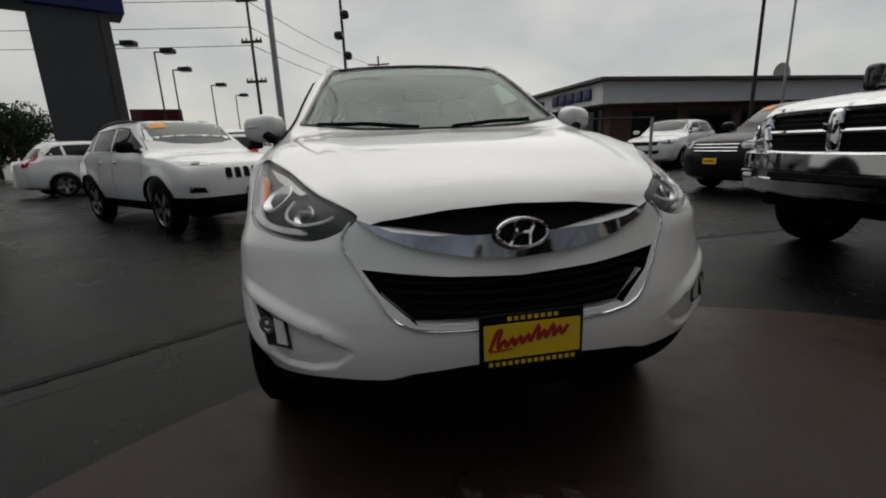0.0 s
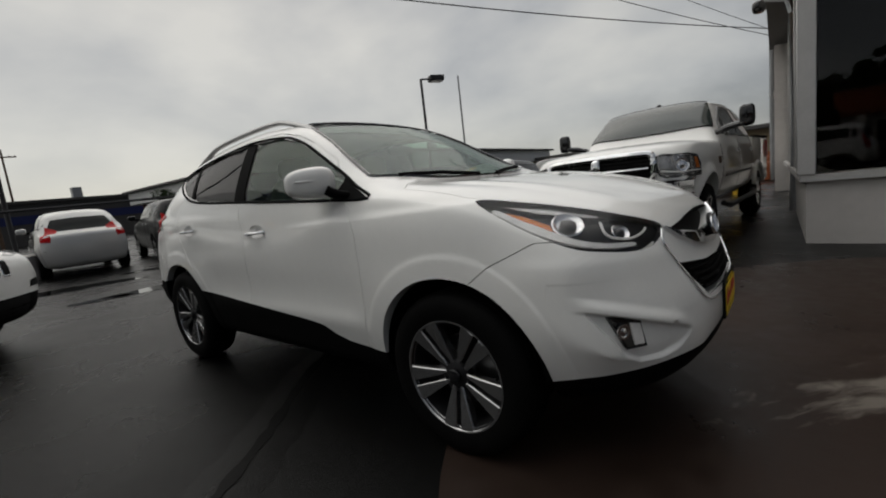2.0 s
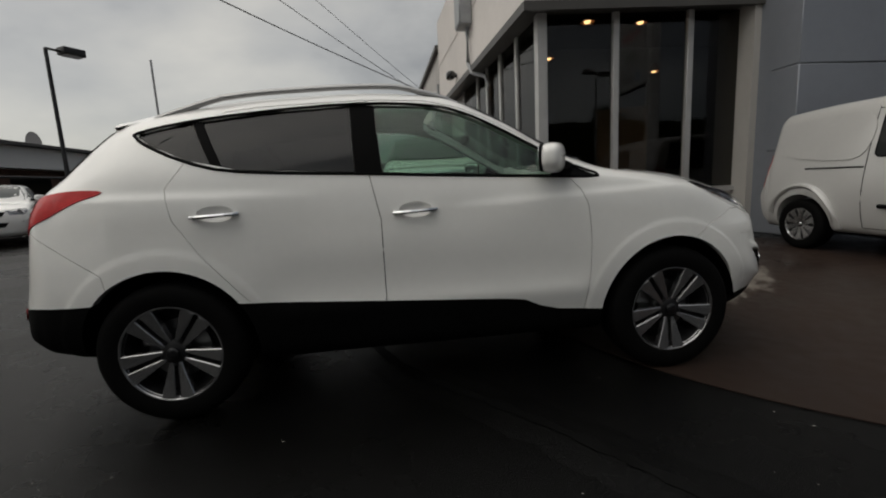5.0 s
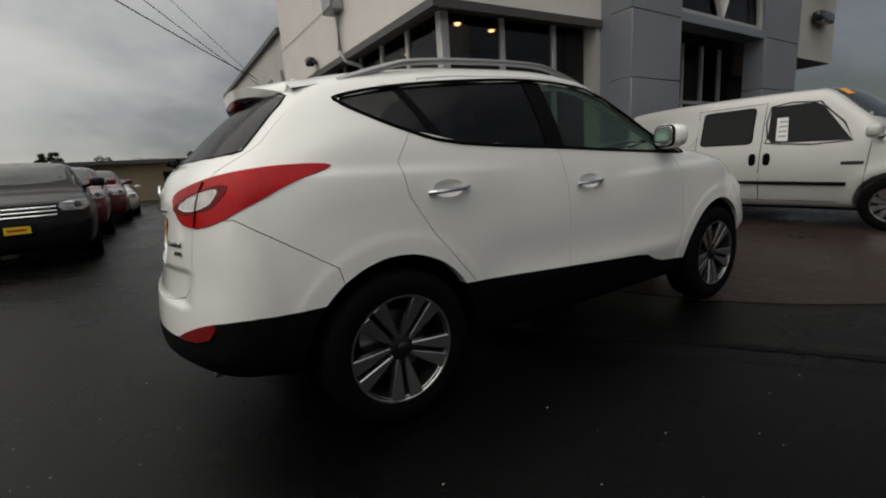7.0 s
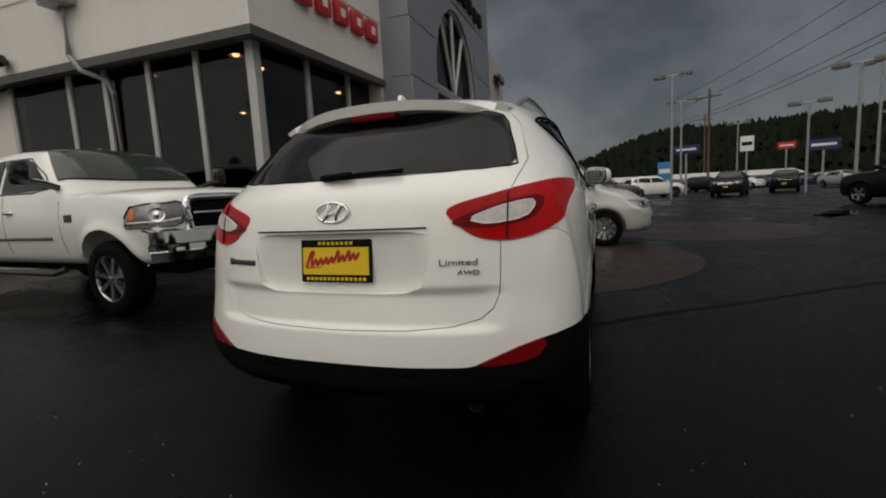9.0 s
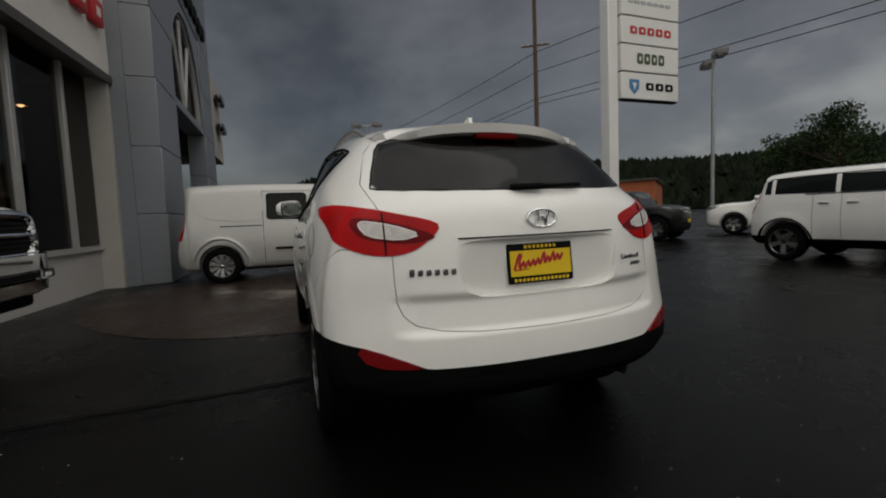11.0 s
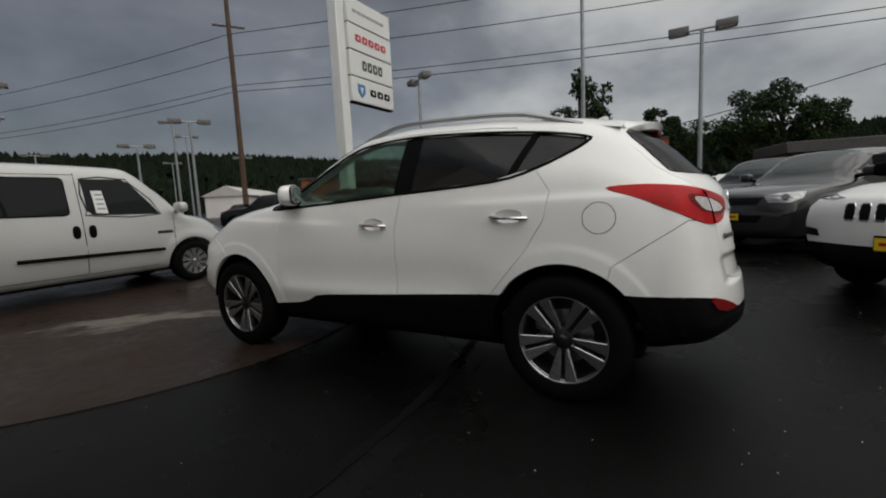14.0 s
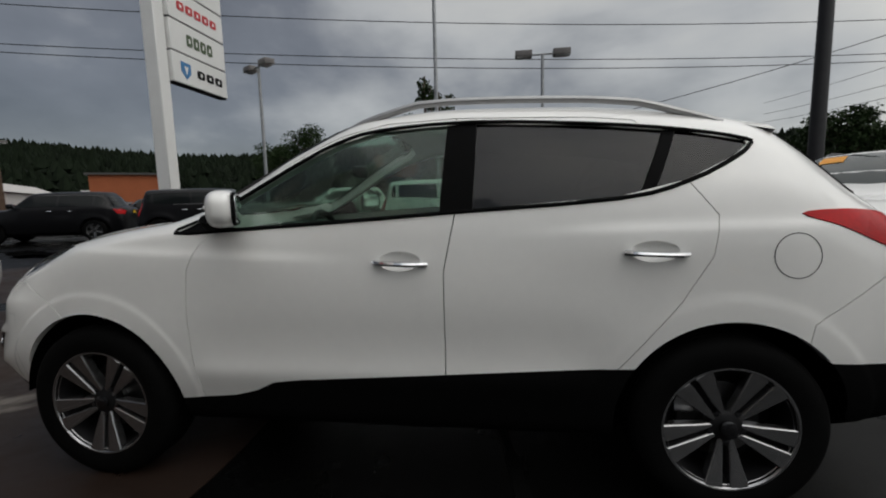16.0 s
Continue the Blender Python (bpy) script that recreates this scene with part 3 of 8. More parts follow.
def loft(tab, nx=90, deform=None, shrink=0.0, lo=None, hi=None, cuts=2):
    """A car-like shell. Rows, from tail to nose: x, heights (bottom, widest, belt, roof edge, roof middle), half widths (bottom, widest, belt, roof)."""
    tab = np.array(sorted(tab), float)
    x0, x1 = tab[0, 0] if lo is None else lo, tab[-1, 0] if hi is None else hi
    fine = np.linspace(x0, x1, 3000)
    top = pchip(tab[:, 0], tab[:, 5], fine)
    arc = np.concatenate([[0], np.cumsum(np.hypot(np.diff(fine), 0.8 * np.diff(top)))])
    xs = np.interp(np.linspace(0, arc[-1], nx), arc, fine)
    cols = [pchip(tab[:, 0], tab[:, k], xs) for k in range(1, 10)]
    bm = bmesh.new()
    rings = []
    for j, x in enumerate(xs):
        zb, zm, zs, ze, zt, wb, wm, ws, wt = [c[j] for c in cols]
        if shrink:
            zb, ze, zt = zb + 0.16, ze - shrink, zt - shrink
            wb, wm, ws, wt = wb - shrink, wm - 1.3 * shrink, ws - 1.1 * shrink, wt - shrink
            zs = min(zs, ze - 0.01)
        p = [(0, zb), (wb * 0.8, zb), (wb, zb + 0.04), ((wb + wm) / 2 + 0.012, (zb + zm) / 2), (wm, zm), (wm - 0.3 * (wm - ws), zm + 0.55 * (zs - zm)),
             (ws, zs), (0.45 * ws + 0.55 * wt + 0.012, 0.45 * zs + 0.55 * ze), (wt, ze), (wt * 0.82, ze + 0.62 * (zt - ze)), (wt * 0.4, zt - 0.06 * (zt - ze)), (0, zt)]
        for _ in range(cuts):
            q = [p[0]]
            for a, b in zip(p[:-1], p[1:]):
                q += [(0.75 * a[0] + 0.25 * b[0], 0.75 * a[1] + 0.25 * b[1]), (0.25 * a[0] + 0.75 * b[0], 0.25 * a[1] + 0.75 * b[1])]
            q = [p[0]] + q[2:-1] + [p[-1]]
            p = q
        ring = p + [(-y, z) for y, z in p[-2:0:-1]]
        pts = [(x, y, z) for y, z in ring]
        if deform:
            pts = [deform(*c) for c in pts]
        rings.append([bm.verts.new(c) for c in pts])
    n = len(rings[0])
    for a, b in zip(rings[:-1], rings[1:]):
        for i in range(n):
            bm.faces.new((a[i], b[i], b[(i + 1) % n], a[(i + 1) % n]))
    m = n // 2
    for ring in (rings[0], rings[-1]):  # each end closed by strips from the lower edge to the upper
        for at in (lambda k: ring[k], lambda k: ring[(n - k) % n]):
            for i in range((m + 1) // 2):
                face = list(dict.fromkeys((at(i), at(i + 1), at(m - i - 1), at(m - i))))
                if len(face) > 2:
                    bm.faces.new(face)
    bmesh.ops.recalc_face_normals(bm, faces=bm.faces)
    me = bpy.data.meshes.new("shell")
    bm.to_mesh(me)
    bm.free()
    return me


def step(a, b, x):
    t = min(1, max(0, (x - a) / (b - a)))
    return t * t * (3 - 2 * t)


def lettering(name, text, mat, parent, m, size, depth=0.004, shear=0.0, label="", squeeze=1.0):
    """Raised writing in the built-in font, turned into a mesh."""
    cu = bpy.data.curves.new(name, "FONT")
    cu.body, cu.size, cu.extrude, cu.shear, cu.align_x, cu.align_y = text, size, depth, shear, "CENTER", "CENTER"
    t = new("tmp", cu)
    dg = bpy.context.evaluated_depsgraph_get()
    me = bpy.data.meshes.new_from_object(t.evaluated_get(dg))
    bpy.data.objects.remove(t)
    me.transform(Matrix.Diagonal((squeeze, 1, 1, 1)))
    ob = part(name, me, mat, parent, label, angle=0)
    ob.matrix_basis = m
    return ob


def bmesh_join(bm, other):
    me = bpy.data.meshes.new("t")
    other.to_mesh(me)
    other.free()
    bm.from_mesh(me)
    bpy.data.meshes.remove(me)
    return bm


def superbox(c, r, p=3.0, n=20, taper=None):
    """A box with soft, swelling sides."""
    bm = bmesh.new()
    rows = []
    for i in range(n + 1):
        a = -math.pi / 2 + math.pi * i / n
        ring = []
        for k in range(2 * n):
            b = 2 * math.pi * k / (2 * n)
            f = lambda v: math.copysign(abs(v) ** (2 / p), v)
            x, y, z = f(math.cos(a)) * f(math.cos(b)), f(math.cos(a)) * f(math.sin(b)), f(math.sin(a))
            if taper:
                z *= 1 - taper[1] * taper[0] * y
                x *= 1 - taper[1] * taper[0] * y
            ring.append(bm.verts.new((c[0] + r[0] * x, c[1] + r[1] * y, c[2] + r[2] * z)))
        rows.append(ring)
    for a, b in zip(rows[:-1], rows[1:]):
        for k in range(2 * n):
            bm.faces.new((a[k], a[(k + 1) % (2 * n)], b[(k + 1) % (2 * n)], b[k]))
    bmesh.ops.remove_doubles(bm, verts=bm.verts, dist=1e-6)
    bmesh.ops.recalc_face_normals(bm, faces=bm.faces)
    return bm

# ---- ground ----
def setting(name, bm, mat, label, parent=None, angle=38):
    ob = part(name, bm, mat, parent, angle=angle)
    return tagged(ob, label, "", "", "structure")


def make_ground():
    bm = bmesh.new()
    bmesh.ops.create_grid(bm, x_segments=40, y_segments=40, size=1500)
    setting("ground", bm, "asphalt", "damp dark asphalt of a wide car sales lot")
    # two round pads of stained concrete, flush with the asphalt
    for name, x, y, r in (("pavement_pad", 3.80, 0.62, 2.98), ("pavement_pad_far", 8.15, -3.1, 2.35)):
        pts = [(x + r * math.cos(a) * (1 + 0.006 * math.sin(5 * a)), y + r * math.sin(a) * (1 + 0.006 * math.cos(7 * a))) for a in np.linspace(0, 2 * math.pi, 97)[:-1]]
        setting(name, prism_bm(pts, "z", -0.05, 0.005), "pad", "round pad of brown stained concrete, damp and blotched")


make_ground()


def blotch(name, x, y, r, seed, mat, label, squash=0.5, turn=0.0, z=0.0075):
    """A flat, ragged, lobed patch on the ground."""
    rnd = random.Random(seed)
    ph = [(k, rnd.uniform(0, 6.28), rnd.uniform(0.35, 1.0) / k ** 0.7) for k in range(2, 15)]
    pts = []
    for i in range(120):
        a = 2 * math.pi * i / 120
        q = r * max(0.25, 1 + 0.34 * sum(c * math.sin(k * a + p) for k, p, c in ph) / 1.6)
        u, v = q * math.cos(a), squash * q * math.sin(a)
        pts.append((x + u * math.cos(turn) - v * math.sin(turn), y + u * math.sin(turn) + v * math.cos(turn)))
    bm = prism_bm(pts, "z", 0.001, z)
    bmesh.ops.triangulate(bm, faces=bm.faces)
    setting(name, bm, mat, label)


def ground_marks():
    # a tar seam crossing under the car, and two more in the lot
    for name, pts, w in (("road_seam", [(-0.70, 4.2), (-0.62, 2.2), (-0.60, 1.2), (-0.45, 0.2), (-0.19, -0.54), (0.42, -1.31), (1.02, -2.20), (2.2, -4.0), (3.2, -6.5)], 0.030),):
        c = spline([Vector((x, y)) for x, y in pts], 14, closed=False)
        rnd = random.Random(3)
        bm = bmesh.new()
        left, right = [], []
        for i, p in enumerate(c):
            d = (c[min(i + 1, len(c) - 1)] - c[max(i - 1, 0)]).normalized()
            n = Vector((-d.y, d.x)) * w * rnd.uniform(0.6, 1.3)
            left.append(bm.verts.new((p.x + n.x, p.y + n.y, 0.0165)))
            right.append(bm.verts.new((p.x - n.x, p.y - n.y, 0.0165)))
        for i in range(len(c) - 1):
            bm.faces.new((left[i], right[i], right[i + 1], left[i + 1]))
        # the old patch's edge stands up as a low worn ridge under the seam
        bank = bmesh.new()
        rows = []
        for i, p in enumerate(c):
            d = (c[min(i + 1, len(c) - 1)] - c[max(i - 1, 0)]).normalized()
            n = Vector((-d.y, d.x))
            rows.append([bank.verts.new((p.x + n.x * o * k, p.y + n.y * o * k, z)) for k in [rnd.uniform(0.9, 1.1)] for o, z in ((-0.17, 0.001), (-0.06, 0.012), (0.0, 0.0145), (0.06, 0.012), (0.17, 0.001))])
        for a, b in zip(rows[:-1], rows[1:]):
            for i in range(4):
                bank.faces.new((a[i], b[i], b[i + 1], a[i + 1]))
        bmesh.ops.recalc_face_normals(bank, faces=bank.faces)
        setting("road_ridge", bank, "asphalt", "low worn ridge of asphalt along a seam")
        setting(name, bm, "tar", "dark tar-filled seam in the asphalt")
    for i, (x, y, r, q, t) in enumerate(((-6.0, 0.5, 0.9, 0.35, 1.5), (-8.6, -0.4, 1.1, 0.4, 1.3), (-6.1, -0.45, 0.45, 0.4, 1.4), (12.0, -7.4, 1.3, 0.35, -0.6), (-9.5, 2.4, 1.4, 0.35, 1.5), (-2.0, -6.2, 0.9, 0.4, 0.2), (11.3, -6.9, 0.7, 0.4, -0.5))):
        blotch("water" if i == 0 else f"water_{i}", x, y, r, 40 + i, "puddle", "shallow rain puddle lying on the asphalt", q, t, 0.006)

    # wet grit: single small stones that catch the light
    rnd = random.Random(9)
    vs, fs = [], []
    for _ in range(520):
        a, q = rnd.uniform(0, 6.283), rnd.uniform(0.2, 3.2)
        x, y = 2.6 * math.cos(a) * (1 + 0.5 * q / 2) + rnd.gauss(0, 0.4), 1.6 * math.sin(a) * (1 + 0.6 * q / 2) + rnd.gauss(0, 0.4)
        s = rnd.uniform(0.0022, 0.0055)
        j = len(vs)
        t = rnd.uniform(0, 3)
        vs += [(x + s * 1.3 * math.cos(t + 1.57 * k), y + s * math.sin(t + 1.57 * k), 0.001) for k in range(4)] + [(x, y, 0.001 + s)]
        fs += [(j + k, j + (k + 1) % 4, j + 4) for k in range(4)]
    me = bpy.data.meshes.new("grit")
    me.from_pydata(vs, [], fs)
    tagged(part("grit", me, "pebble", angle=0), "loose pale grit scattered over wet asphalt", "gravel", "", "stuff")


ground_marks()

# ---- buildings, signs, poles, woods ----
def slab(p0, p1, z0, z1, thick, bm=None):
    """An upright wall from p0 to p1 in plan, thick to the left of the way."""
    a, b = Vector(p0), Vector(p1)
    n = Vector((-(b - a).y, (b - a).x)).normalized() * thick
    return prism_bm([tuple(a), tuple(b), tuple(b + n), tuple(a + n)], "z", z0, z1, bm)


def along(p0, p1, t):
    return Vector(p0).lerp(Vector(p1), t)


def dealership():
    A, S1, W1 = (2.50, 4.36), (6.30, 4.10), (2.26, 12.80)
    st = lambda nm, bm, mat, lab: setting(nm, bm, mat, lab)
    # glazed ground floor on a low wall
    st("wall_south_base", slab(A, S1, 0, 0.72, 0.25), "stucco_base", "low white stucco wall below showroom windows")
    st("wall_west_base", slab(W1, A, 0, 0.72, 0.25), "stucco_base", "low white stucco wall below showroom windows")
    st("trim_sill_south", slab((2.44, 4.30), (6.30, 4.04), 0.72, 0.80, 0.34), "trim_pale", "pale metal window sill")
    st("trim_sill_west", slab((2.14, 12.8), (2.44, 4.30), 0.721, 0.80, 0.34), "trim_pale", "pale metal window sill")
    win = tagged(thing("window_1"), "showroom glazing between pale aluminium posts", "", "", "structure")
    south = [0.0, 0.335, 0.675, 0.97]
    west = [0.0, 0.138, 0.269, 0.400, 0.515, 0.722]
    for P0, P1, ts in ((A, S1, south), (A, W1, west)):
        d = (Vector(P1) - Vector(P0)).normalized()
        for i, t in enumerate(ts):
            p = along(P0, P1, t)
            k = 0.085 if t == 0 else 0.055
            if not (P1 is W1 and t == 0):
                part("post", B((p.x - k, p.y - k, 0.80), (p.x + k, p.y + k, 3.78), 0.008), "trim_pale", win)
        for a, b in zip(ts[:-1], ts[1:]):
            p, q = along(P0, P1, a) + d * 0.05, along(P0, P1, b) - d * 0.05
            pane = part("pane", slab(p, q, 0.81, 3.77, 0.012), "shop_glass", win)
            pane.visible_shadow = False
    st("wall_west_infill", slab(W1, along(A, W1, 0.735), 0.80, 3.76, 0.25), "stucco", "white stucco wall")
    # projecting upper storey
    U0, U1, U2 = (2.15, 4.045), (6.16, 3.77), (1.90, 12.85)
    st("wall_south_upper", slab(U0, U1, 3.86, 6.55, 0.30), "stucco", "white stucco upper storey over the showroom")
    st("wall_west_upper", slab(U2, U0, 3.86, 6.55, 0.30), "stucco", "white stucco upper storey over the showroom")
    st("wall_north_upper", slab((8.0, 12.9), U2, 3.86, 6.55, 0.30), "stucco", "white stucco end wall")
    st("trim_fascia_south", slab((2.11, 4.01), (6.16, 3.735), 3.72, 3.865, 0.10), "trim_dark", "dark bronze edge under the upper storey")
    st("trim_fascia_west", slab((1.86, 12.85), (2.11, 4.01), 3.72, 3.865, 0.10), "trim_dark", "dark bronze edge under the upper storey")
    st("ceiling_soffit", prism_bm([(2.2, 4.1), (6.2, 3.82), (6.2, 4.4), (2.75, 4.62), (2.5, 12.8), (1.95, 12.8)], "z", 3.80, 3.86), "trim_dark", "dark soffit under the upper storey")
    st("roof", prism_bm([(2.15, 4.05), (14.0, 3.3), (14.0, 12.9), (1.92, 12.9)], "z", 6.40, 6.50), "stucco_grey", "flat roof")
    for z in (5.10,):
        bm = bmesh.new()
        sweep(bm, [(1.885, 12.8, z), (2.138, 4.04, z)], 0.008, 4)
        sweep(bm, [(2.14, 4.035, z), (6.1, 3.762, z)], 0.008, 4)
        st("trim_joint", bm, "beige", "shallow joint in the stucco")
    # room behind the glass, its dimness put into near-black surfaces
    st("floor_showroom", prism_bm([(2.7, 4.5), (13.0, 4.2), (13.0, 12.5), (2.4, 12.5)], "z", 0.0, 0.06), "dim_room", "showroom floor, darkened for the unlit room")
    st("wall_showroom_north", slab((13.0, 12.2), (2.4, 12.5), 0.05, 5.6, 0.2), "dim_room", "showroom back wall, darkened for the unlit room")
    st("wall_showroom_east", slab((13.0, 4.4), (13.0, 12.2), 0.05, 5.6, 0.2), "dim_room", "showroom end wall, darkened for the unlit room")
    st("ceiling", prism_bm([(2.5, 4.42), (13.0, 4.2), (13.0, 12.5), (2.3, 12.5)], "z", 5.45, 5.55), "dim_room", "showroom ceiling, darkened for the unlit room")
    pan = thing("display_panel", 0, 0, 0, 0, "plain plywood display panel standing behind the glass", "panel")
    part("board", slab((3.95, 5.25), (4.75, 4.85), 0.06, 2.35, 0.05), "wood_panel", pan)
    for i in range(7):
        x, y, z = ((8.1, 6.3, 4.30), (6.04, 7.26, 4.62), (8.17, 9.98, 4.14), (4.3, 6.4, 4.35), (4.5, 9.2, 4.35), (10.6, 7.0, 4.3), (6.3, 5.2, 4.45))[i]
        lamp = thing("pendant_lamp", x, y, z, 0, "copper pendant lamp, lit, hanging in the showroom", "lamp", "pendant lamps")
        part("shade", lathe(bmesh.new(), [(0.03, 0.26), (0.06, 0.24), (0.09, 0.15), (0.15, 0.04), (0.165, 0.0), (0.150, 0.0), (0.08, 0.13), (0.03, 0.20)], n=28, axis="z", closed=True), "copper", lamp)
        part("bulb", superbox((0, 0, 0.035), (0.075, 0.075, 0.065), 2.2, 10), "lamp_warm", lamp)
        part("cord", rod(bmesh.new(), (0, 0, 0.25), (0, 0, 5.45 - z), 0.008, n=6), "cable", lamp)
    # red letter-like shapes on the white wall, plain
    for i in range(5):
        x = 3.35 + 0.55 * i
        y = 4.045 - (x - 2.15) * 0.0686
        sg = thing("wall_letter", x, y - 0.06, 4.78, -3.9, "red raised shape on a white wall", "sign", "red shapes on the wall")
        part("face", B((-0.20, -0.06, -0.20), (0.20, 0.05, 0.22), 0.03, 2), "sign_red", sg)
        part("counter", B((-0.07, -0.066, -0.07), (0.08, -0.055, 0.09), 0.004), "stucco", sg)
    # beige return and the tall grey portal
    st("wall_beige_pier", prism_bm([(5.95, 3.80), (6.55, 3.80), (6.55, 4.6), (5.95, 4.6)], "z", 0, 8.6), "beige", "beige plaster pier")
    gx0, gx1, ox0, ox1, gy = 6.05, 13.85, 7.80, 11.75, 3.05
    portal = tagged(thing("wall_portal"), "tall grey metal-panel entrance portal", "", "", "structure")

    def panel(lo, hi):
        part("panel", B(lo, hi, 0.012), "grey_panel", portal)
    for x0, x1 in ((gx0, ox0), (ox1, gx1)):
        for z0, z1 in ((0, 1.35), (1.35, 2.62), (2.62, 3.90), (3.90, 5.20), (5.20, 6.75)):
            panel((x0 + 0.006, gy, z0 + 0.006), (x1 - 0.006, gy + 0.5, z1 - 0.006))
    st("wall_portal_side", B((gx0 + 0.02, gy + 0.06, 0), (gx0 + 0.5, 4.5, 8.9)), "grey_panel", "grey metal panel return")
    panel((gx0 + 0.006, gy, 6.756), (gx1 - 0.006, gy + 0.5, 8.9))
    panel((ox0, gy + 0.02, 3.86), (ox1, gy + 0.5, 4.06))
    # arched window in the portal: rim, glass, spokes
    cx, zc, rx, rz = 0.5 * (ox0 + ox1), 4.10, 0.5 * (ox1 - ox0), 2.45
    arch = [(cx + rx * math.cos(a), zc + rz * math.sin(a)) for a in np.linspace(0, math.pi, 25)]
    spandrel = [(ox0 - 0.004, 6.74), (ox0 - 0.004, zc)] + [(p[0], p[1]) for p in arch[::-1]] + [(ox1 + 0.004, zc), (ox1 + 0.004, 6.74)]
    spbm = prism_bm(spandrel, "y", gy + 0.03, gy + 0.4)
    part("panel", spbm, "grey_panel", portal)
    aw = tagged(thing("window_2"), "arched window with pale spokes in the portal", "", "", "structure")
    part("pane", prism_bm(arch, "y", gy + 0.24, gy + 0.26), "shop_glass", aw)
    part("frame", sweep(bmesh.new(), [(x, gy + 0.16, z) for x, z in arch], 0.07, 6), "trim_pale", aw)
    for ang in (58, 90, 122):
        part("spoke", sweep(bmesh.new(), [(cx, gy + 0.18, zc), (cx + rx * 0.97 * math.cos(radians(ang)), gy + 0.18, zc + rz * 0.97 * math.sin(radians(ang)))], 0.06, 4), "trim_pale", aw)
    part("sill", B((ox0, gy + 0.10, zc - 0.05), (ox1, gy + 0.28, zc + 0.06)), "trim_pale", aw)
    # near-black sheet standing for the dim inside behind the arch
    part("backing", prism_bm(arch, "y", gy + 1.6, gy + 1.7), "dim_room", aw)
    # recessed doors
    dr = tagged(thing("door_1"), "dark glazed entrance doors set back in the portal", "", "", "structure")
    part("door_glass", B((ox0, 4.16, 0.02), (ox1, 4.18, 3.84)), "shop_glass", dr)
    for x in np.linspace(ox0 + 0.05, ox1 - 0.05, 5):
        part("mullion", B((x - 0.045, 4.10, 0.02), (x + 0.045, 4.20, 3.84)), "trim_pale", dr)
    part("transom", B((ox0, 4.11, 2.35), (ox1, 4.19, 2.43)), "trim_pale", dr)
    for i in range(8):
        x = 8.1 + 0.62 * i
        sg = thing("portal_letter", x, gy - 0.02, 7.15 + 0.03 * (i % 3), 0, "dark raised script-like shape on grey panels", "sign", "dark shapes on the portal")
        part("face", B((-0.20, -0.08, -0.20), (0.20, 0.02, 0.24), 0.05, 2), "ink_dark", sg)
    # end bay past the portal
    st("wall_end_bay", B((13.87, 3.05, 3.55), (16.45, 9.0, 6.55)), "beige", "beige end bay over an open bay")
    # near-black block in place of the shade under the bay
    st("wall_end_bay_back", B((14.6, 5.2, 0), (16.3, 9.0, 3.56)), "dim_room", "near-black block for the shade below the end bay")
    for z in (5.75, 4.70):
        sc = thing("wall_lamp", 14.75, 3.0, z, 0, "long black wall lamp on a beige wall", "lamp")
        part("body", superbox((0.3, -0.10, 0), (0.60, 0.14, 0.16), 4, 12), "gloss_black", sc)
        part("bracket", B((-0.05, -0.05, -0.05), (0.05, 0.06, 0.05)), "dark_metal", sc)
    # fittings on the west wall
    bx = thing("meter_box", 2.03, 7.95, 5.2, 91.7, "grey metal box on a white stucco wall", "box")
    part("case", B((-0.30, 0.0, -0.42), (0.30, 0.28, 0.45), 0.015), "galvanised", bx)
    part("lid", B((-0.27, 0.28, -0.38), (0.27, 0.30, 0.41), 0.01), "galvanised", bx)
    ds = thing("conduit_pipe", 0, 0, 0, 0, "grey conduit pipe running down a white wall", "pipe")
    part("pipe", sweep(bmesh.new(), [(1.97, 7.95, 4.80), (1.97, 7.95, 3.95), (2.02, 7.8, 3.70), (2.30, 7.55, 3.55), (2.36, 7.5, 3.30), (2.36, 7.5, 0.05)], 0.05, 8), "galvanised", ds)
    sc = thing("flood_lamp", 1.97, 9.77, 4.10, 0, "black flood lamp on a white wall", "lamp")
    part("head", superbox((-0.16, 0, 0.0), (0.13, 0.17, 0.12), 3, 12), "gloss_black", sc)
    part("bracket", B((-0.08, -0.03, -0.05), (0.04, 0.03, 0.05)), "dark_metal", sc)
    # older north block with a row of windows
    st("wall_north_block", slab((1.85, 25.5), (1.95, 12.95), 0, 5.7, 0.35), "stucco_grey", "weathered stucco wall of the older block")
    st("wall_north_block_end", slab((9.0, 25.6), (1.85, 25.5), 0, 5.7, 0.35), "stucco_grey", "weathered stucco end wall")
    st("roof_north_block", prism_bm([(1.8, 12.9), (9.0, 12.9), (9.0, 25.7), (1.7, 25.7)], "z", 5.70, 5.85), "trim_dark", "roof edge of the older block")
    for i, y in enumerate((13.9, 16.0, 17.5, 19.0, 20.5)):
        w = tagged(thing(f"window_{i + 3}"), "dark window with a projecting sill in weathered stucco", "", "", "structure")
        x = 1.945 - (y - 12.95) * 0.008
        part("pane", B((x - 0.012, y - 0.5, 2.70), (x + 0.0, y + 0.5, 3.72)), "glass_car", w)
        part("window_frame", B((x - 0.03, y - 0.56, 3.70), (x, y + 0.56, 3.78)), "trim_dark", w)
        part("window_sill", B((x - 0.12, y - 0.60, 2.60), (x, y + 0.60, 2.68)), "stucco", w)
    for y in (14.75, 15.1, 13.2):
        cp = thing("conduit_pipe", 0, 0, 0, 0, "grey conduit on a weathered wall", "pipe", "conduits on the old wall")
        part("pipe", sweep(bmesh.new(), [(1.88, y, 0.3), (1.88, y, 4.6)], 0.045, 8), "galvanised", cp)
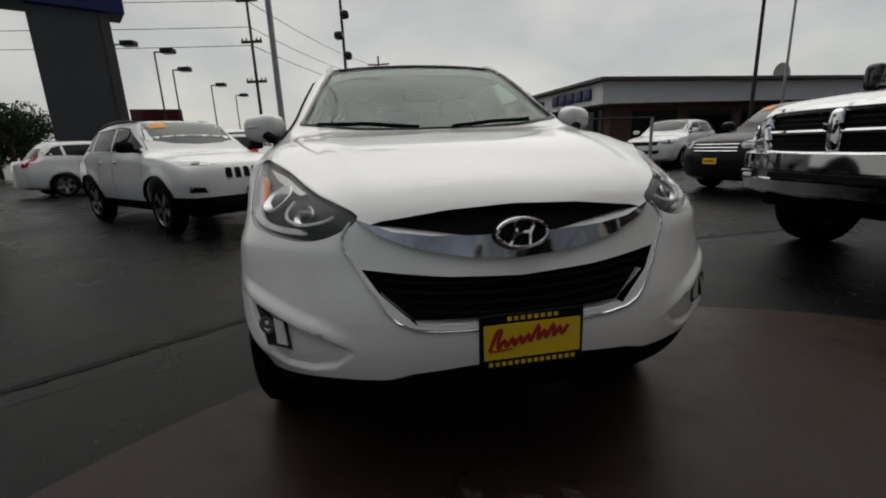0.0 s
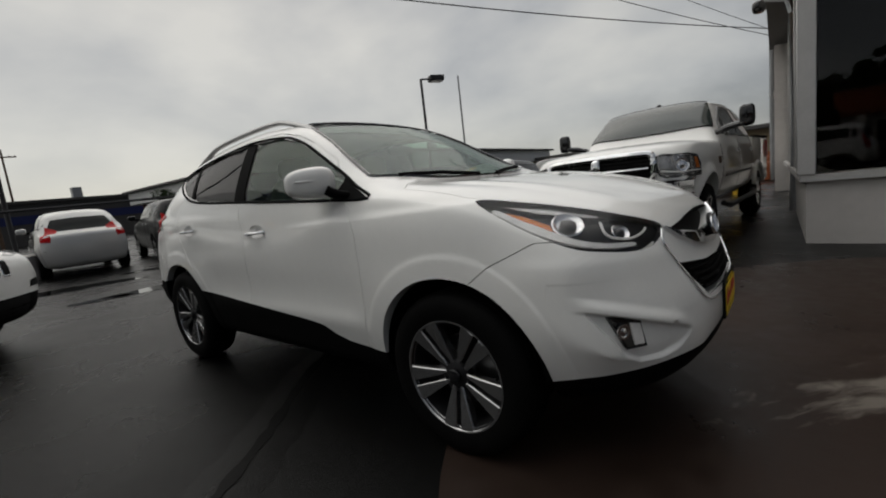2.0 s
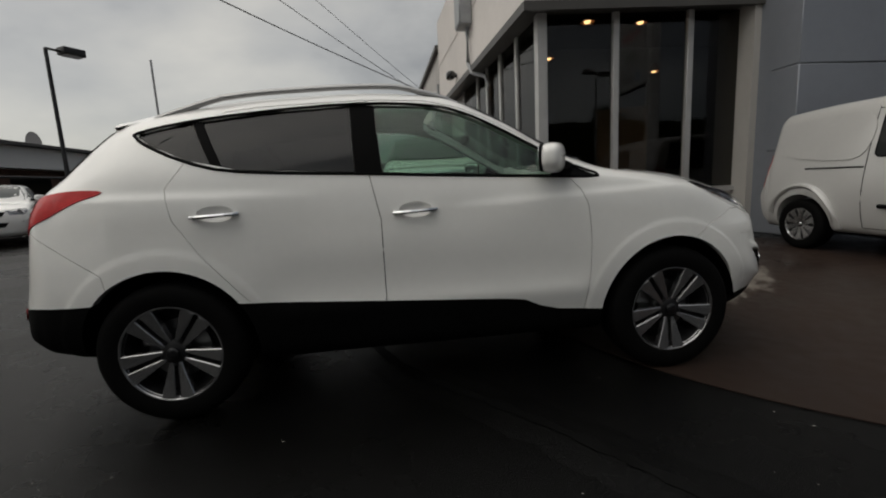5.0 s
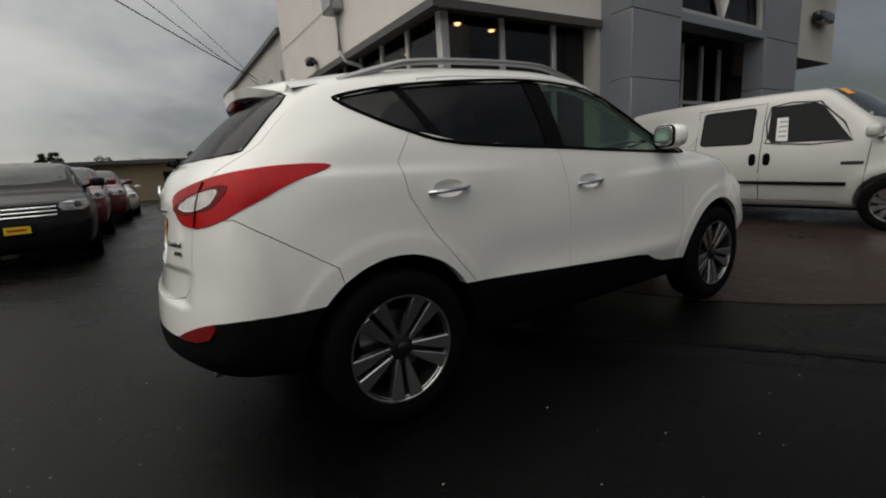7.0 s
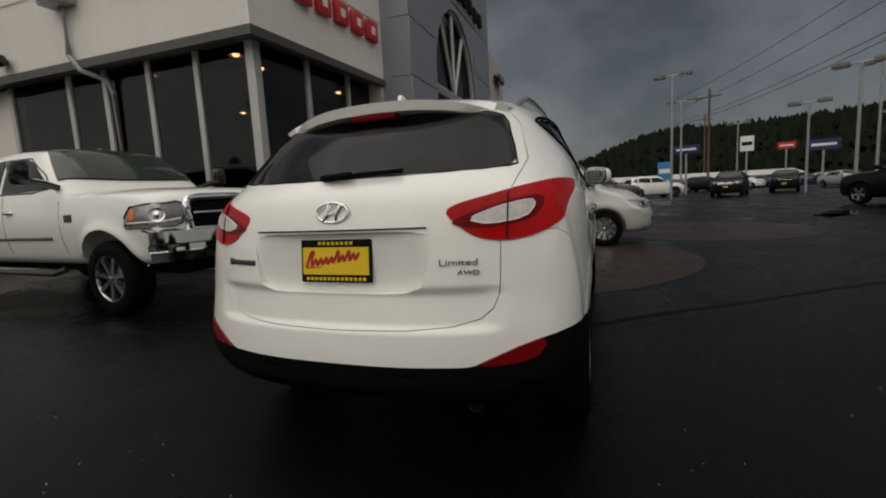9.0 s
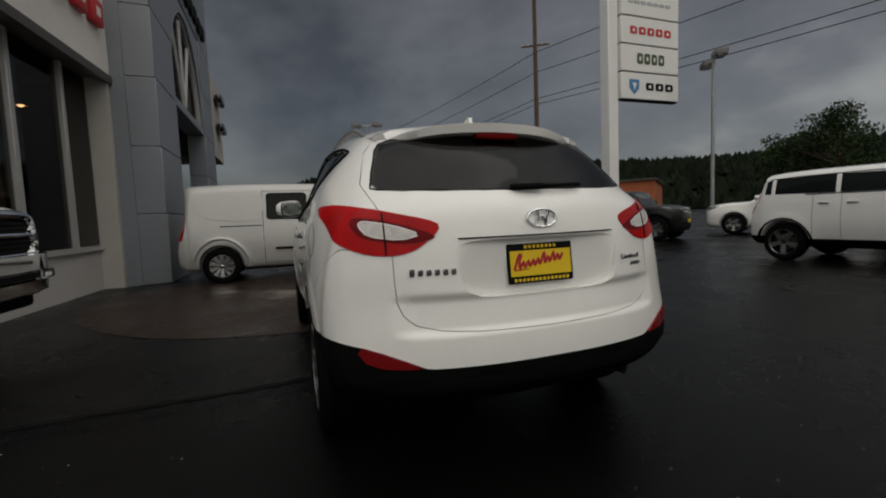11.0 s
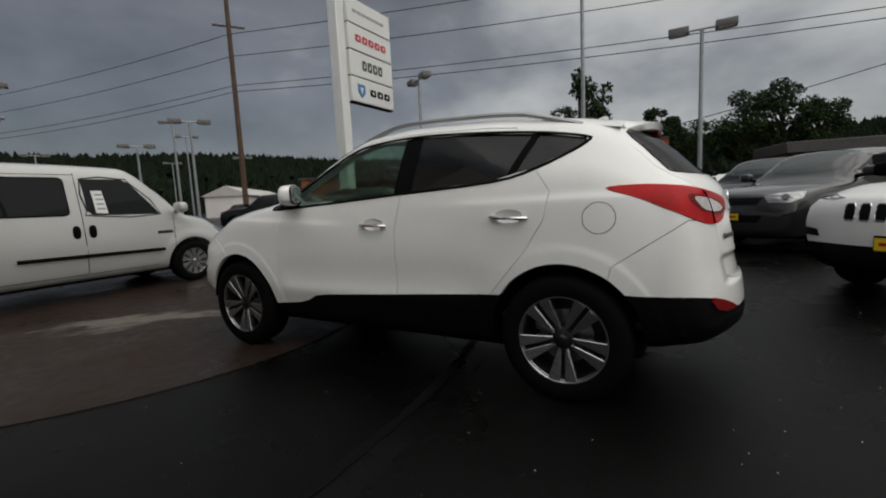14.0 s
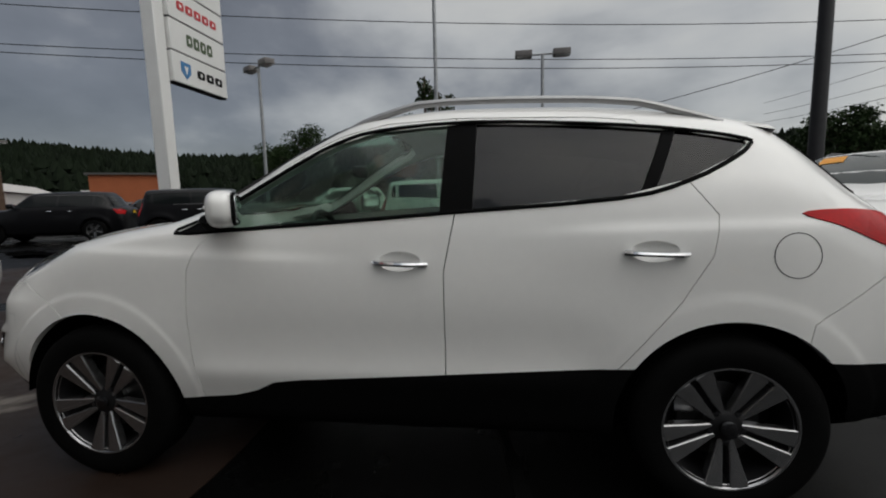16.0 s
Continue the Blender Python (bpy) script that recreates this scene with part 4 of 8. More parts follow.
    sg = thing("notice_board", 1.90, 16.4, 2.15, 0, "pale blue and white notice board on a wall", "sign")
    part("board", B((-0.04, -0.42, -0.35), (0.0, 0.42, 0.35), 0.005), "sign_white", sg)
    for k in range(4):
        part("line_bar", B((-0.046, -0.32 + 0.05 * (k % 2), -0.24 + 0.14 * k), (-0.038, 0.30 - 0.08 * (k % 3), -0.17 + 0.14 * k)), "sign_mid", sg)
    d = tagged(thing("door_2"), "dark service doorway in the old wall", "", "", "structure")
    part("leaf", B((1.86, 17.9, 0.0), (1.90, 20.5, 2.3)), "ink_dark", d)
    for x, y in ((1.15, 14.9), (1.25, 17.2), (1.1, 12.6)):
        bo = thing("bollard", x, y, 0, 0, "yellow steel bollard beside the wall", "bollard", "yellow bollards")
        part("post", lathe(bmesh.new(), [(0.09, 0), (0.09, 0.95), (0.07, 1.0), (0, 1.02)], n=20, axis="z"), "yellow_paint", bo)
    tr = thing("rubbish_bin", 0.95, 13.5, 0, 0, "low brown bin beside the wall", "bin")
    part("body", B((-0.5, -0.6, 0.0), (0.6, 0.6, 0.75), 0.04, 2), "trash", tr)
    part("lid", B((-0.54, -0.64, 0.75), (0.64, 0.64, 0.82), 0.02), "trash", tr)
    for i in range(3):
        cr = thing("orange_crate", 1.2 + 0.2 * i, 19.5 + 1.2 * i, 0, 12 * i, "faded orange crate stacked by the wall", "crate", "orange crates")
        part("body", B((-0.5, -0.45, 0.0), (0.5, 0.45, 0.7 + 0.2 * i), 0.03), "orange_wall", cr)


def far_buildings():
    # showroom across the side street: white band, dark glass below, a flat overhanging roof
    v = thing("showroom_building", -16.9, 11.5, 0, 2, "low brown brick showroom with a white fascia band", "building")
    part("wall", B((-26, 0.9, 0), (-0.8, 30, 2.75)), "brick_brown", v)
    part("fascia", B((-26, -0.05, 2.72), (0.0, 30.5, 3.75), 0.02), "sign_white", v, "white fascia band with dark blue shapes")
    part("roof", B((-26.3, -0.4, 3.75), (0.35, 30.8, 3.92), 0.02), "trim_dark", v)
    for i in range(9):
        part("window", B((-24.5 + 2.6 * i, 0.84, 0.5), (-22.2 + 2.6 * i, 0.92, 2.5)), "glass_car", v)
    for i in range(7):
        part("window", B((-0.86, 2.2 + 3.4 * i, 0.6), (-0.78, 4.9 + 3.4 * i, 2.4)), "glass_car", v)
    for i in range(5):
        part("sign_shape", B((-5.1 + 0.86 * i, -0.16, 2.98), (-4.42 + 0.86 * i, -0.05, 3.56), 0.05, 2), "sign_blue", v)
    for i in range(3):
        part("sign_shape", B((-10.8 + 1.6 * i, -0.14, 3.0), (-9.5 + 1.6 * i, -0.05, 3.45), 0.03), "sign_blue", v)
    for x, y in ((-3, 0.1), (-9, 0.1), (-15, 0.1)):
        part("column", B((x - 0.09, y, 0), (x + 0.09, y + 0.18, 2.75)), "trim_pale", v)
    part("roof_dish", lathe(bmesh.new(), [(0.0, 0.0), (0.4, 0.10), (0.62, 0.24)], n=24, axis="x", centre=(-2.0, 12.5, 4.3)), "stucco_grey", v)
    part("dish_mast", rod(bmesh.new(), (-1.95, 12.5, 3.9), (-1.95, 12.5, 4.3), 0.05), "galvanised", v)
    for k in range(3):
        part("roof_vent", lathe(bmesh.new(), [(0.18, 3.9), (0.18, 4.3), (0.26, 4.32), (0.26, 4.42), (0, 4.48)], n=14, axis="z", centre=(-4 - 5 * k, 6.0 + 4 * k, 0)), "galvanised", v)
    # dark hall with a blue stripe behind the fence
    h = thing("dark_hall", -62, 8, 0, 0, "long dark hall with a blue stripe, far behind the fence", "building")
    part("wall", B((-20, -14, 0), (0, 16, 4.6)), "trim_dark", h)
    part("stripe", B((-0.02, -14.02, 2.4), (0.05, 16.02, 3.3)), "sign_blue", h)
    part("roof", B((-20.4, -14.4, 4.6), (0.4, 16.4, 4.9)), "trim_dark", h)
    part("chimney", B((-8, 4, 4.9), (-7, 5, 6.6)), "galvanised", h)
    # tan block building at the end of the side lane
    t = thing("tan_building", -14, 38.5, 0, -3, "long low tan block building with a flat roof", "building")
    part("wall", B((-10, 0, 0), (24, 9, 2.75)), "tan_block", t)
    part("roof", B((-10.5, -0.6, 2.75), (24.5, 9.5, 3.05), 0.02), "trim_dark", t)
    for i in range(6):
        part("window", B((-8.5 + 5.2 * i, -0.05, 1.0), (-6.6 + 5.2 * i, 0.02, 2.1)), "glass_car", t)
    # orange-roofed restaurant and another orange wall further on
    o = thing("orange_building", 3.4, -33.5, 0, 2, "low building with a deep orange-brown fascia over pale walls", "building")
    part("wall", B((-3.7, -15.6, 0), (6.0, 0, 2.9)), "stucco", o, "cream stucco wall")
    part("fascia", B((-4.0, -16.0, 2.9), (6.4, 0.6, 4.75), 0.03), "orange_wall", o, "deep orange-brown fascia")
    part("coping", B((-4.08, -16.08, 4.75), (6.48, 0.68, 4.84), 0.01), "trim_dark", o)
    for i in range(4):
        part("fascia_panel", B((-4.05, -15.2 + 4.0 * i, 3.2), (-3.99, -11.9 + 4.0 * i, 4.45), 0.01), "orange_wall", o)
    part("porch", B((-2.8, 0.05, 0.0), (-2.2, 0.65, 2.9)), "stucco", o)
    for i in range(2):
        part("window", B((-3.9 + 2.2 * i, -0.02, 0.7), (-2.3 + 2.2 * i, 0.05, 2.4)), "glass_car", o)
    o2 = thing("orange_building", 45, -42, 0, -50, "long low orange-walled shop far off", "building")
    part("wall", B((-8, -6, 0), (8, 0, 4.3)), "orange_wall", o2)
    part("roof", B((-8.3, -6.3, 4.3), (8.3, 0.3, 4.5)), "trim_dark", o2)
    part("canopy", B((-4, 0, 2.6), (4, 1.2, 2.9)), "sign_white", o2)
    for i in range(4):
        part("window", B((-6.5 + 3.4 * i, -0.02, 0.6), (-4.2 + 3.4 * i, 0.05, 2.3)), "glass_car", o2)
    w2 = thing("white_shed", 70, -48, 0, -50, "long low white shed far across the lot", "building")
    part("wall", B((-16, -6, 0), (16, 0, 3.2)), "stucco", w2)
    part("roof", prism_bm([(-6.5, 3.1), (0.5, 3.1), (-3, 4.6)], "x", -16.3, 16.3), "stucco_grey", w2)
    w3 = thing("white_shed", 82, -16, 0, -75, "long low white shed far across the lot", "building")
    part("wall", B((-14, -6, 0), (14, 0, 1.7)), "stucco_grey", w3)
    part("roof", prism_bm([(-6.5, 1.65), (0.5, 1.65), (-3, 2.5)], "x", -14.3, 14.3), "stucco_grey", w3)
    dk = thing("dark_roofed_house", -19, -44, 0, 12, "dark-roofed building behind the parked row", "building")
    part("wall", B((-12, -6, 0), (10, 0, 3.4)), "brick_brown", dk)
    part("roof", B((-12.6, -6.6, 3.4), (10.6, 0.6, 4.3), 0.05), "trim_dark", dk)


def signs():
    # brand pylon by the road: pole, four white panels, plain shapes in place of names
    s = thing("pylon_sign", 12.35, -13.6, 0, 0, "tall white pylon sign with four stacked panels", "sign")
    part("pole", B((-0.05, 0.0, 0), (0.50, 0.55, 11.6), 0.03), "sign_white", s)
    for i in range(4):
        z = 6.05 + 1.22 * i
        pn = part("panel", B((-0.18, -3.45, z), (0.22, -0.05, z + 1.16), 0.02), "sign_white", s)
        part("panel_edge", B((-0.12, -3.42, z - 0.055), (0.18, -0.08, z)), "ink_dark", s)
        cols = ["ink_dark", "sign_green", "sign_red", "galvanised"][i]
        n = [3, 4, 5, 7][i]
        y0 = [-1.45, -0.95, -0.55, -0.45][i]
        hh = [0.17, 0.24, 0.17, 0.07][i]
        dy = [0.58, 0.42, 0.50, 0.36][i]
        for k in range(n):
            y = y0 - dy * k
            q = [(y - dy * 0.80, z + 0.58 - hh), (y, z + 0.58 - hh), (y, z + 0.58 + hh), (y - dy * 0.80, z + 0.58 + hh * (1.0 if k % 2 else 0.92))]
            part("panel_shape", prism_bm([tuple(v) for v in rounded(q, 0.15, 1)], "x", -0.195, -0.178), cols, pn)
            part("panel_gap", B((-0.20, y - dy * 0.52, z + 0.58 - hh * 0.40), (-0.190, y - dy * 0.30, z + 0.58 + hh * 0.35)), "sign_white", pn)
        if i == 0:
            sh = [(-0.50, 6.90), (-1.05, 6.90), (-1.05, 6.52), (-0.78, 6.25), (-0.50, 6.52)]
            part("shield_shape", prism_bm(sh, "x", -0.200, -0.178), "sign_mid", pn)
            part("shield_shape", prism_bm([(-0.66, 6.75), (-0.90, 6.75), (-0.78, 6.42)], "x", -0.206, -0.198), "sign_white", pn)
    # blue sign on a broad grey column
    b = thing("column_sign", -20.0, -12.3, 0, 30, "dark blue sign on a broad grey column", "sign")
    part("column", prism_bm([(-0.7, -1.25), (0.7, -1.25), (0.7, 1.15), (-0.7, 1.15)], "z", 0, 7.3), "column_grey", b)
    part("column_edge", B((-0.75, 1.15, 0), (0.75, 1.50, 7.3), 0.01), "trim_dark", b)
    part("board", B((-0.9, -5.2, 7.3), (0.9, 2.1, 10.5), 0.04), "sign_blue", b)
    # small roadside signs across the lot
    for x, y, z, w, hh, mat in ((44, -8.8, 4.2, 2.2, 0.8, "sign_blue"), (60, -18, 5.4, 1.4, 1.8, "sign_white"), (52, -22.5, 4.2, 2.6, 1.1, "sign_blue"), (66, -24, 5.2, 1.9, 0.9, "sign_red"), (40, -6.5, 2.2, 1.2, 1.6, "sign_mid")):
        sg = thing("road_sign", x, y, 0, 70, "small sign on a post far across the lot", "sign")
        part("board", B((-w / 2, -0.08, z - hh / 2), (w / 2, 0.08, z + hh / 2), 0.02), mat, sg)
        part("bar", B((-w * 0.38, 0.08, z - hh * 0.12), (w * 0.38, 0.10, z + hh * 0.12)), "sign_white" if mat != "sign_white" else "ink_dark", sg)
        part("post", rod(bmesh.new(), (0, 0, 0), (0, 0, z - hh / 2), 0.10, n=8), "galvanised", sg)
    rb = thing("red_board", -34, -14.8, 0, 15, "weathered red hoarding on posts", "sign")
    part("board", B((-0.1, -1.6, 3.0), (0.1, 1.7, 4.5), 0.02), "red_paint", rb)
    for y in (-1.2, 1.2):
        part("post", rod(bmesh.new(), (0, y, 0), (0, y, 3.1), 0.09, n=8), "dark_metal", rb)


def street_lamp(x, y, h, rz=0, heads=2, mat="galvanised", r=0.09, base=False, boxes=0, lab="tall steel lamp post with two boxy heads"):
    ob = thing("lamp_post", x, y, 0, rz, lab, "street lamp", "lamp posts")
    part("pole", rod(bmesh.new(), (0, 0, 0), (0, 0, h), r, r * 0.75, 12), mat, ob)
    if heads:
        part("crossarm", rod(bmesh.new(), (-0.55 if heads == 2 else 0, 0, h), (0.55, 0, h), 0.045, n=8), mat, ob)
        for s in ((-1, 1) if heads == 2 else (1,)):
            hd = part("head", B((s * 0.80 - 0.36, -0.24, h - 0.10), (s * 0.80 + 0.36, 0.24, h + 0.16), 0.03, 2), mat if mat != "galvanised" else "grey_head", ob)
            part("lens", B((s * 0.80 - 0.28, -0.18, h - 0.125), (s * 0.80 + 0.28, 0.18, h - 0.098)), "white_lens", hd)
    for k in range(boxes):
        part("loudspeaker", superbox((0.12 * (-1) ** k, -0.10, h * 0.70 - 0.62 * k), (0.15, 0.13, 0.13), 3, 10), "gloss_black", ob)
    if base:
        part("footing", lathe(bmesh.new(), [(0.36, 0), (0.36, 0.62), (0.30, 0.66), (0, 0.66)], n=24, axis="z"), "stucco_grey", ob)
    return ob


def poles():
    M["grey_head"] = material("grey_lamp_head", (0.16, 0.15, 0.145), rough=0.5, vary=0.15, scale=6)
    street_lamp(-6.3, -1.85, 10.5, 0, 0, r=0.062, lab="plain thick steel pole beside parked cars")
    street_lamp(-12.6, -0.55, 7.6, 80, 2, "dark_metal", 0.055, True, 4, "dark lamp post with small loudspeakers and a round footing")
    street_lamp(-11.76, 14.74, 6.45, 60, 1, "dark_metal", 0.08, lab="dark lamp post with one flat head on a short arm")
    for x, y, h, rz in ((-2.30, -17.4, 7.2, 0), (10.9, -17.7, 7.6, -35), (30.6, -5.7, 8.3, 70), (33.2, -14.3, 6.0, 60), (44.8, -25.0, 9.0, 60), (25.0, -13.4, 6.6, 60), (38.5, -7.5, 7.8, 70), (56, -16, 7.5, 70), (62, -33, 8.0, 60), (48, -34, 7.6, 50)):
        street_lamp(x, y, h, rz)
    street_lamp(2.7, -19.85, 12.5, 20, 1, r=0.11, lab="tall dark steel pole by the road")
    street_lamp(42.3, -22.3, 9.8, 65, 1, r=0.12, lab="tall lamp post with a single arm")
    street_lamp(-7.6, -8.6, 11.0, 0, 0, "dark_metal", 0.16, lab="thick dark pole behind parked cars")
    for x, y, h in ((-24.8, -12.7, 7.0), (-26.7, -11.5, 7.0), (-29.7, -11.7, 6.5), (-36.9, -11.5, 6.5), (-44, -11.4, 6.5), (-46, 2, 6.0)):
        street_lamp(x, y, h, 80, 1, "dark_metal", 0.06, lab="slim dark lamp post far behind the cars")
    street_lamp(-6.2, 10.0, 4.7, 0, 0, "galvanised", 0.035, lab="thin bare flag mast")

    def utility(x, y, h, rz, arms=1, r=0.17, drop=0.9, half=1.25):
        ob = thing("utility_pole", x, y, 0, rz, "wooden utility pole with crossarms", "utility pole", "utility poles")
        part("pole", rod(bmesh.new(), (0, 0, 0), (0, 0, h), r, r * 0.7, 12), "pole_wood", ob)
        for k in range(arms):
            z = h - drop - 2.2 * k
            part("crossarm", B((-half, -0.06, z - 0.07), (half, 0.06, z + 0.07), 0.01), "pole_wood", ob)
            for q in (-0.9 * half, -0.5 * half, 0.5 * half, 0.9 * half):
                part("insulator", lathe(bmesh.new(), [(0.035, z + 0.07), (0.06, z + 0.12), (0.04, z + 0.2), (0, z + 0.22)], n=10, axis="z", centre=(q, 0, 0)), "stucco_grey", ob)
        return ob
    utility(32.0, -22.0, 21.0, 56, 1, 0.24, 4.6)
    utility(-25.9, -5.9, 10.5, 75, 3, 0.10, 0.9, 0.62)
    utility(-52, 3, 11.5, 75, 2, 0.14)
    utility(-70, 6.5, 11.5, 75, 1, 0.14)
    utility(58, -13.5, 12.0, 60, 1, 0.16)
    utility(88, -19, 13.0, 60, 1, 0.18)

    def wire(pts, r=0.012, sag=0.0, lab="thin dark overhead cable strand"):
        a, b = Vector(pts[0]), Vector(pts[1])
        ps = [a.lerp(b, t) - Vector((0, 0, sag * 4 * t * (1 - t))) for t in np.linspace(0, 1, 25)]
        ob = thing("overhead_cable", 0, 0, 0, 0, lab, "cable", "overhead cables")
        part("strand", sweep(bmesh.new(), ps, r, 5), "cable", ob)
    # along the road past the pylon
    for z, s in ((15.8, 0.8), (14.0, 0.9), (11.6, 0.8), (11.1, 0.9)):
        wire([(32.0, -22.0, z), (-34, -36, z - 0.6)], 0.03, s)
        wire([(32.0, -22.0, z), (90, -14, z + 0.5)], 0.03, s)
    wire([(-34, -36, 13.8), (0.5, -34, 5.4)], 0.03, 0.5)
    # service drops to the dealership
    wire([(-16, -10, 8.5), (1.9, 17.4, 5.15)], 0.016, 0.65)
    wire([(-15, -3.0, 13.5), (1.9, 16.9, 4.80)], 0.012, 0.8)
    wire([(-14, -3.0, 15.0), (1.9, 17.1, 5.0)], 0.009, 0.6)
    for z in (5.2, 6.2, 7.6):
        wire([(-25.9, -5.9, z + 2.0), (-34, -60, z + 4.5)], 0.02, 0.6)
        wire([(-25.9, -5.9, z + 2.0), (-52, 3, z + 2.8)], 0.02, 0.5)
    # low wire fence rail behind the silver cars
    fe = tagged(thing("wire_fence"), "low rail fence on thin steel posts", "fence")
    ps = [(-6.3, -1.0), (-5.75, 0.95), (-5.6, 6.0), (-7.5, 10.5)]
    for x, y in ps[1:3]:
        part("post", rod(bmesh.new(), (x, y, 0), (x, y, 1.50), 0.035, n=8), "galvanised", fe)
        part("foot", lathe(bmesh.new(), [(0.12, 0), (0.12, 0.03), (0, 0.035)], n=14, axis="z", centre=(x, y, 0)), "galvanised", fe)
    part("rail", sweep(bmesh.new(), [(-7.2, -4.0, 1.50), (-5.75, 0.95, 1.50), (-5.6, 6.0, 1.50)], 0.022, 6), "dark_metal", fe)


def leaves(rng, centres, n, size, spread):
    """Many small leaf quads round the given clump centres."""
    vs, fs = [], []
    for c, k in centres:
        m = int(n * k)
        d = rng.normal(size=(m, 3))
        d /= np.linalg.norm(d, axis=1)[:, None]
        rad = spread * k ** 0.5 * rng.uniform(0.25, 1.0, size=(m, 1)) ** 0.6
        p = np.array(c) + d * rad * np.array([1, 1, 0.8])
        for q in p:
            a = rng.normal(size=3)
            a /= np.linalg.norm(a)
            b = np.cross(a, rng.normal(size=3))
            b /= np.linalg.norm(b)
            s = size * rng.uniform(0.6, 1.4)
            i = len(vs)
            vs += [tuple(q + a * s), tuple(q + b * s * 0.55), tuple(q - a * s), tuple(q - b * s * 0.55)]
            fs.append((i, i + 1, i + 2, i + 3))
    me = bpy.data.meshes.new("crown")
    me.from_pydata(vs, [], fs)
    return me


def tree(x, y, h, spread, seed, tall=False, n=260, lab="broad dark green tree"):
    rng = np.random.default_rng(seed)
    ob = thing("tree", x, y, 0, 0, lab, "tree", "trees beyond the lot")
    bm = bmesh.new()
    rod(bm, (0, 0, 0), (0, 0, h * 0.45), 0.035 * h, 0.02 * h, 10)
    rod(bm, (0, 0, h * 0.45), (0.02 * h, 0, h * 0.85), 0.02 * h, 0.006 * h, 8)
    centres = []
    k = 38 if not tall else 40
    for i in range(k):
        t = rng.uniform(0.22, 1.0) if tall else rng.uniform(0.32, 1.0)
        ang = rng.uniform(0, 2 * math.pi)
        rr = spread * (0.25 + math.sin(math.pi * min(1, (1.05 - t) * (0.95 if tall else 1.15))) ** 0.7) * rng.uniform(0.45, 1.0)
        c = (rr * math.cos(ang), rr * math.sin(ang), h * t)
        rod(bm, (0, 0, h * max(0.18, t - 0.22)), c, 0.010 * h, 0.003 * h, 5)
        centres.append((c, rng.uniform(0.35, 1.2)))
    part("trunk", bm, "bark", ob)
    part("crown", leaves(rng, centres, n, 0.011 * h + 0.04, spread * (0.36 if tall else 0.46)), "leaf", ob, angle=0)
    return ob


def spired_tree(x, y, h, spread, seed):
    """Several upright leaders, each clothed in rising tufts of small leaves, with gaps of sky between."""
    rng = np.random.default_rng(seed)
    ob = thing("tree", x, y, 0, 0, "upright dark green tree with several leafy spires", "tree", "trees beyond the lot")
    bm = bmesh.new()
    rod(bm, (0, 0, 0), (0, 0, h * 0.30), 0.028 * h, 0.020 * h, 10)
    centres = []
    for k in range(9):
        ang, out = 2.4 * k, spread * (0.15 + 0.85 * ((k * 0.37) % 1.0))
        top = h * (1.0 - 0.34 * out / spread) * rng.uniform(0.93, 1.0)
        base, tip = Vector((0, 0, h * 0.22)), Vector((out * math.cos(ang), out * math.sin(ang), top))
        mid = Vector((0.8 * out * math.cos(ang), 0.8 * out * math.sin(ang), h * 0.42))
        line = spline([base, mid, tip], 8, closed=False)
        sweep(bm, line, 0.006 * h, 5)
        n = int(15 * top / h)
        for i in range(n):
            t = (i + 0.5) / n
            p = Vector(line[min(len(line) - 1, int((0.12 + 0.88 * t) * (len(line) - 1)))])
            w = spread * (0.46 * (1 - t) ** 0.8 + 0.05)
            centres.append((tuple(p + Vector(rng.normal(size=3)) * w * 0.6), rng.uniform(0.25, 0.8) * (1.05 - 0.75 * t)))
    part("trunk", bm, "bark", ob)
    part("crown", leaves(rng, centres, 420, 0.008 * h + 0.03, spread * 0.46), "leaf", ob, angle=0)
    return ob


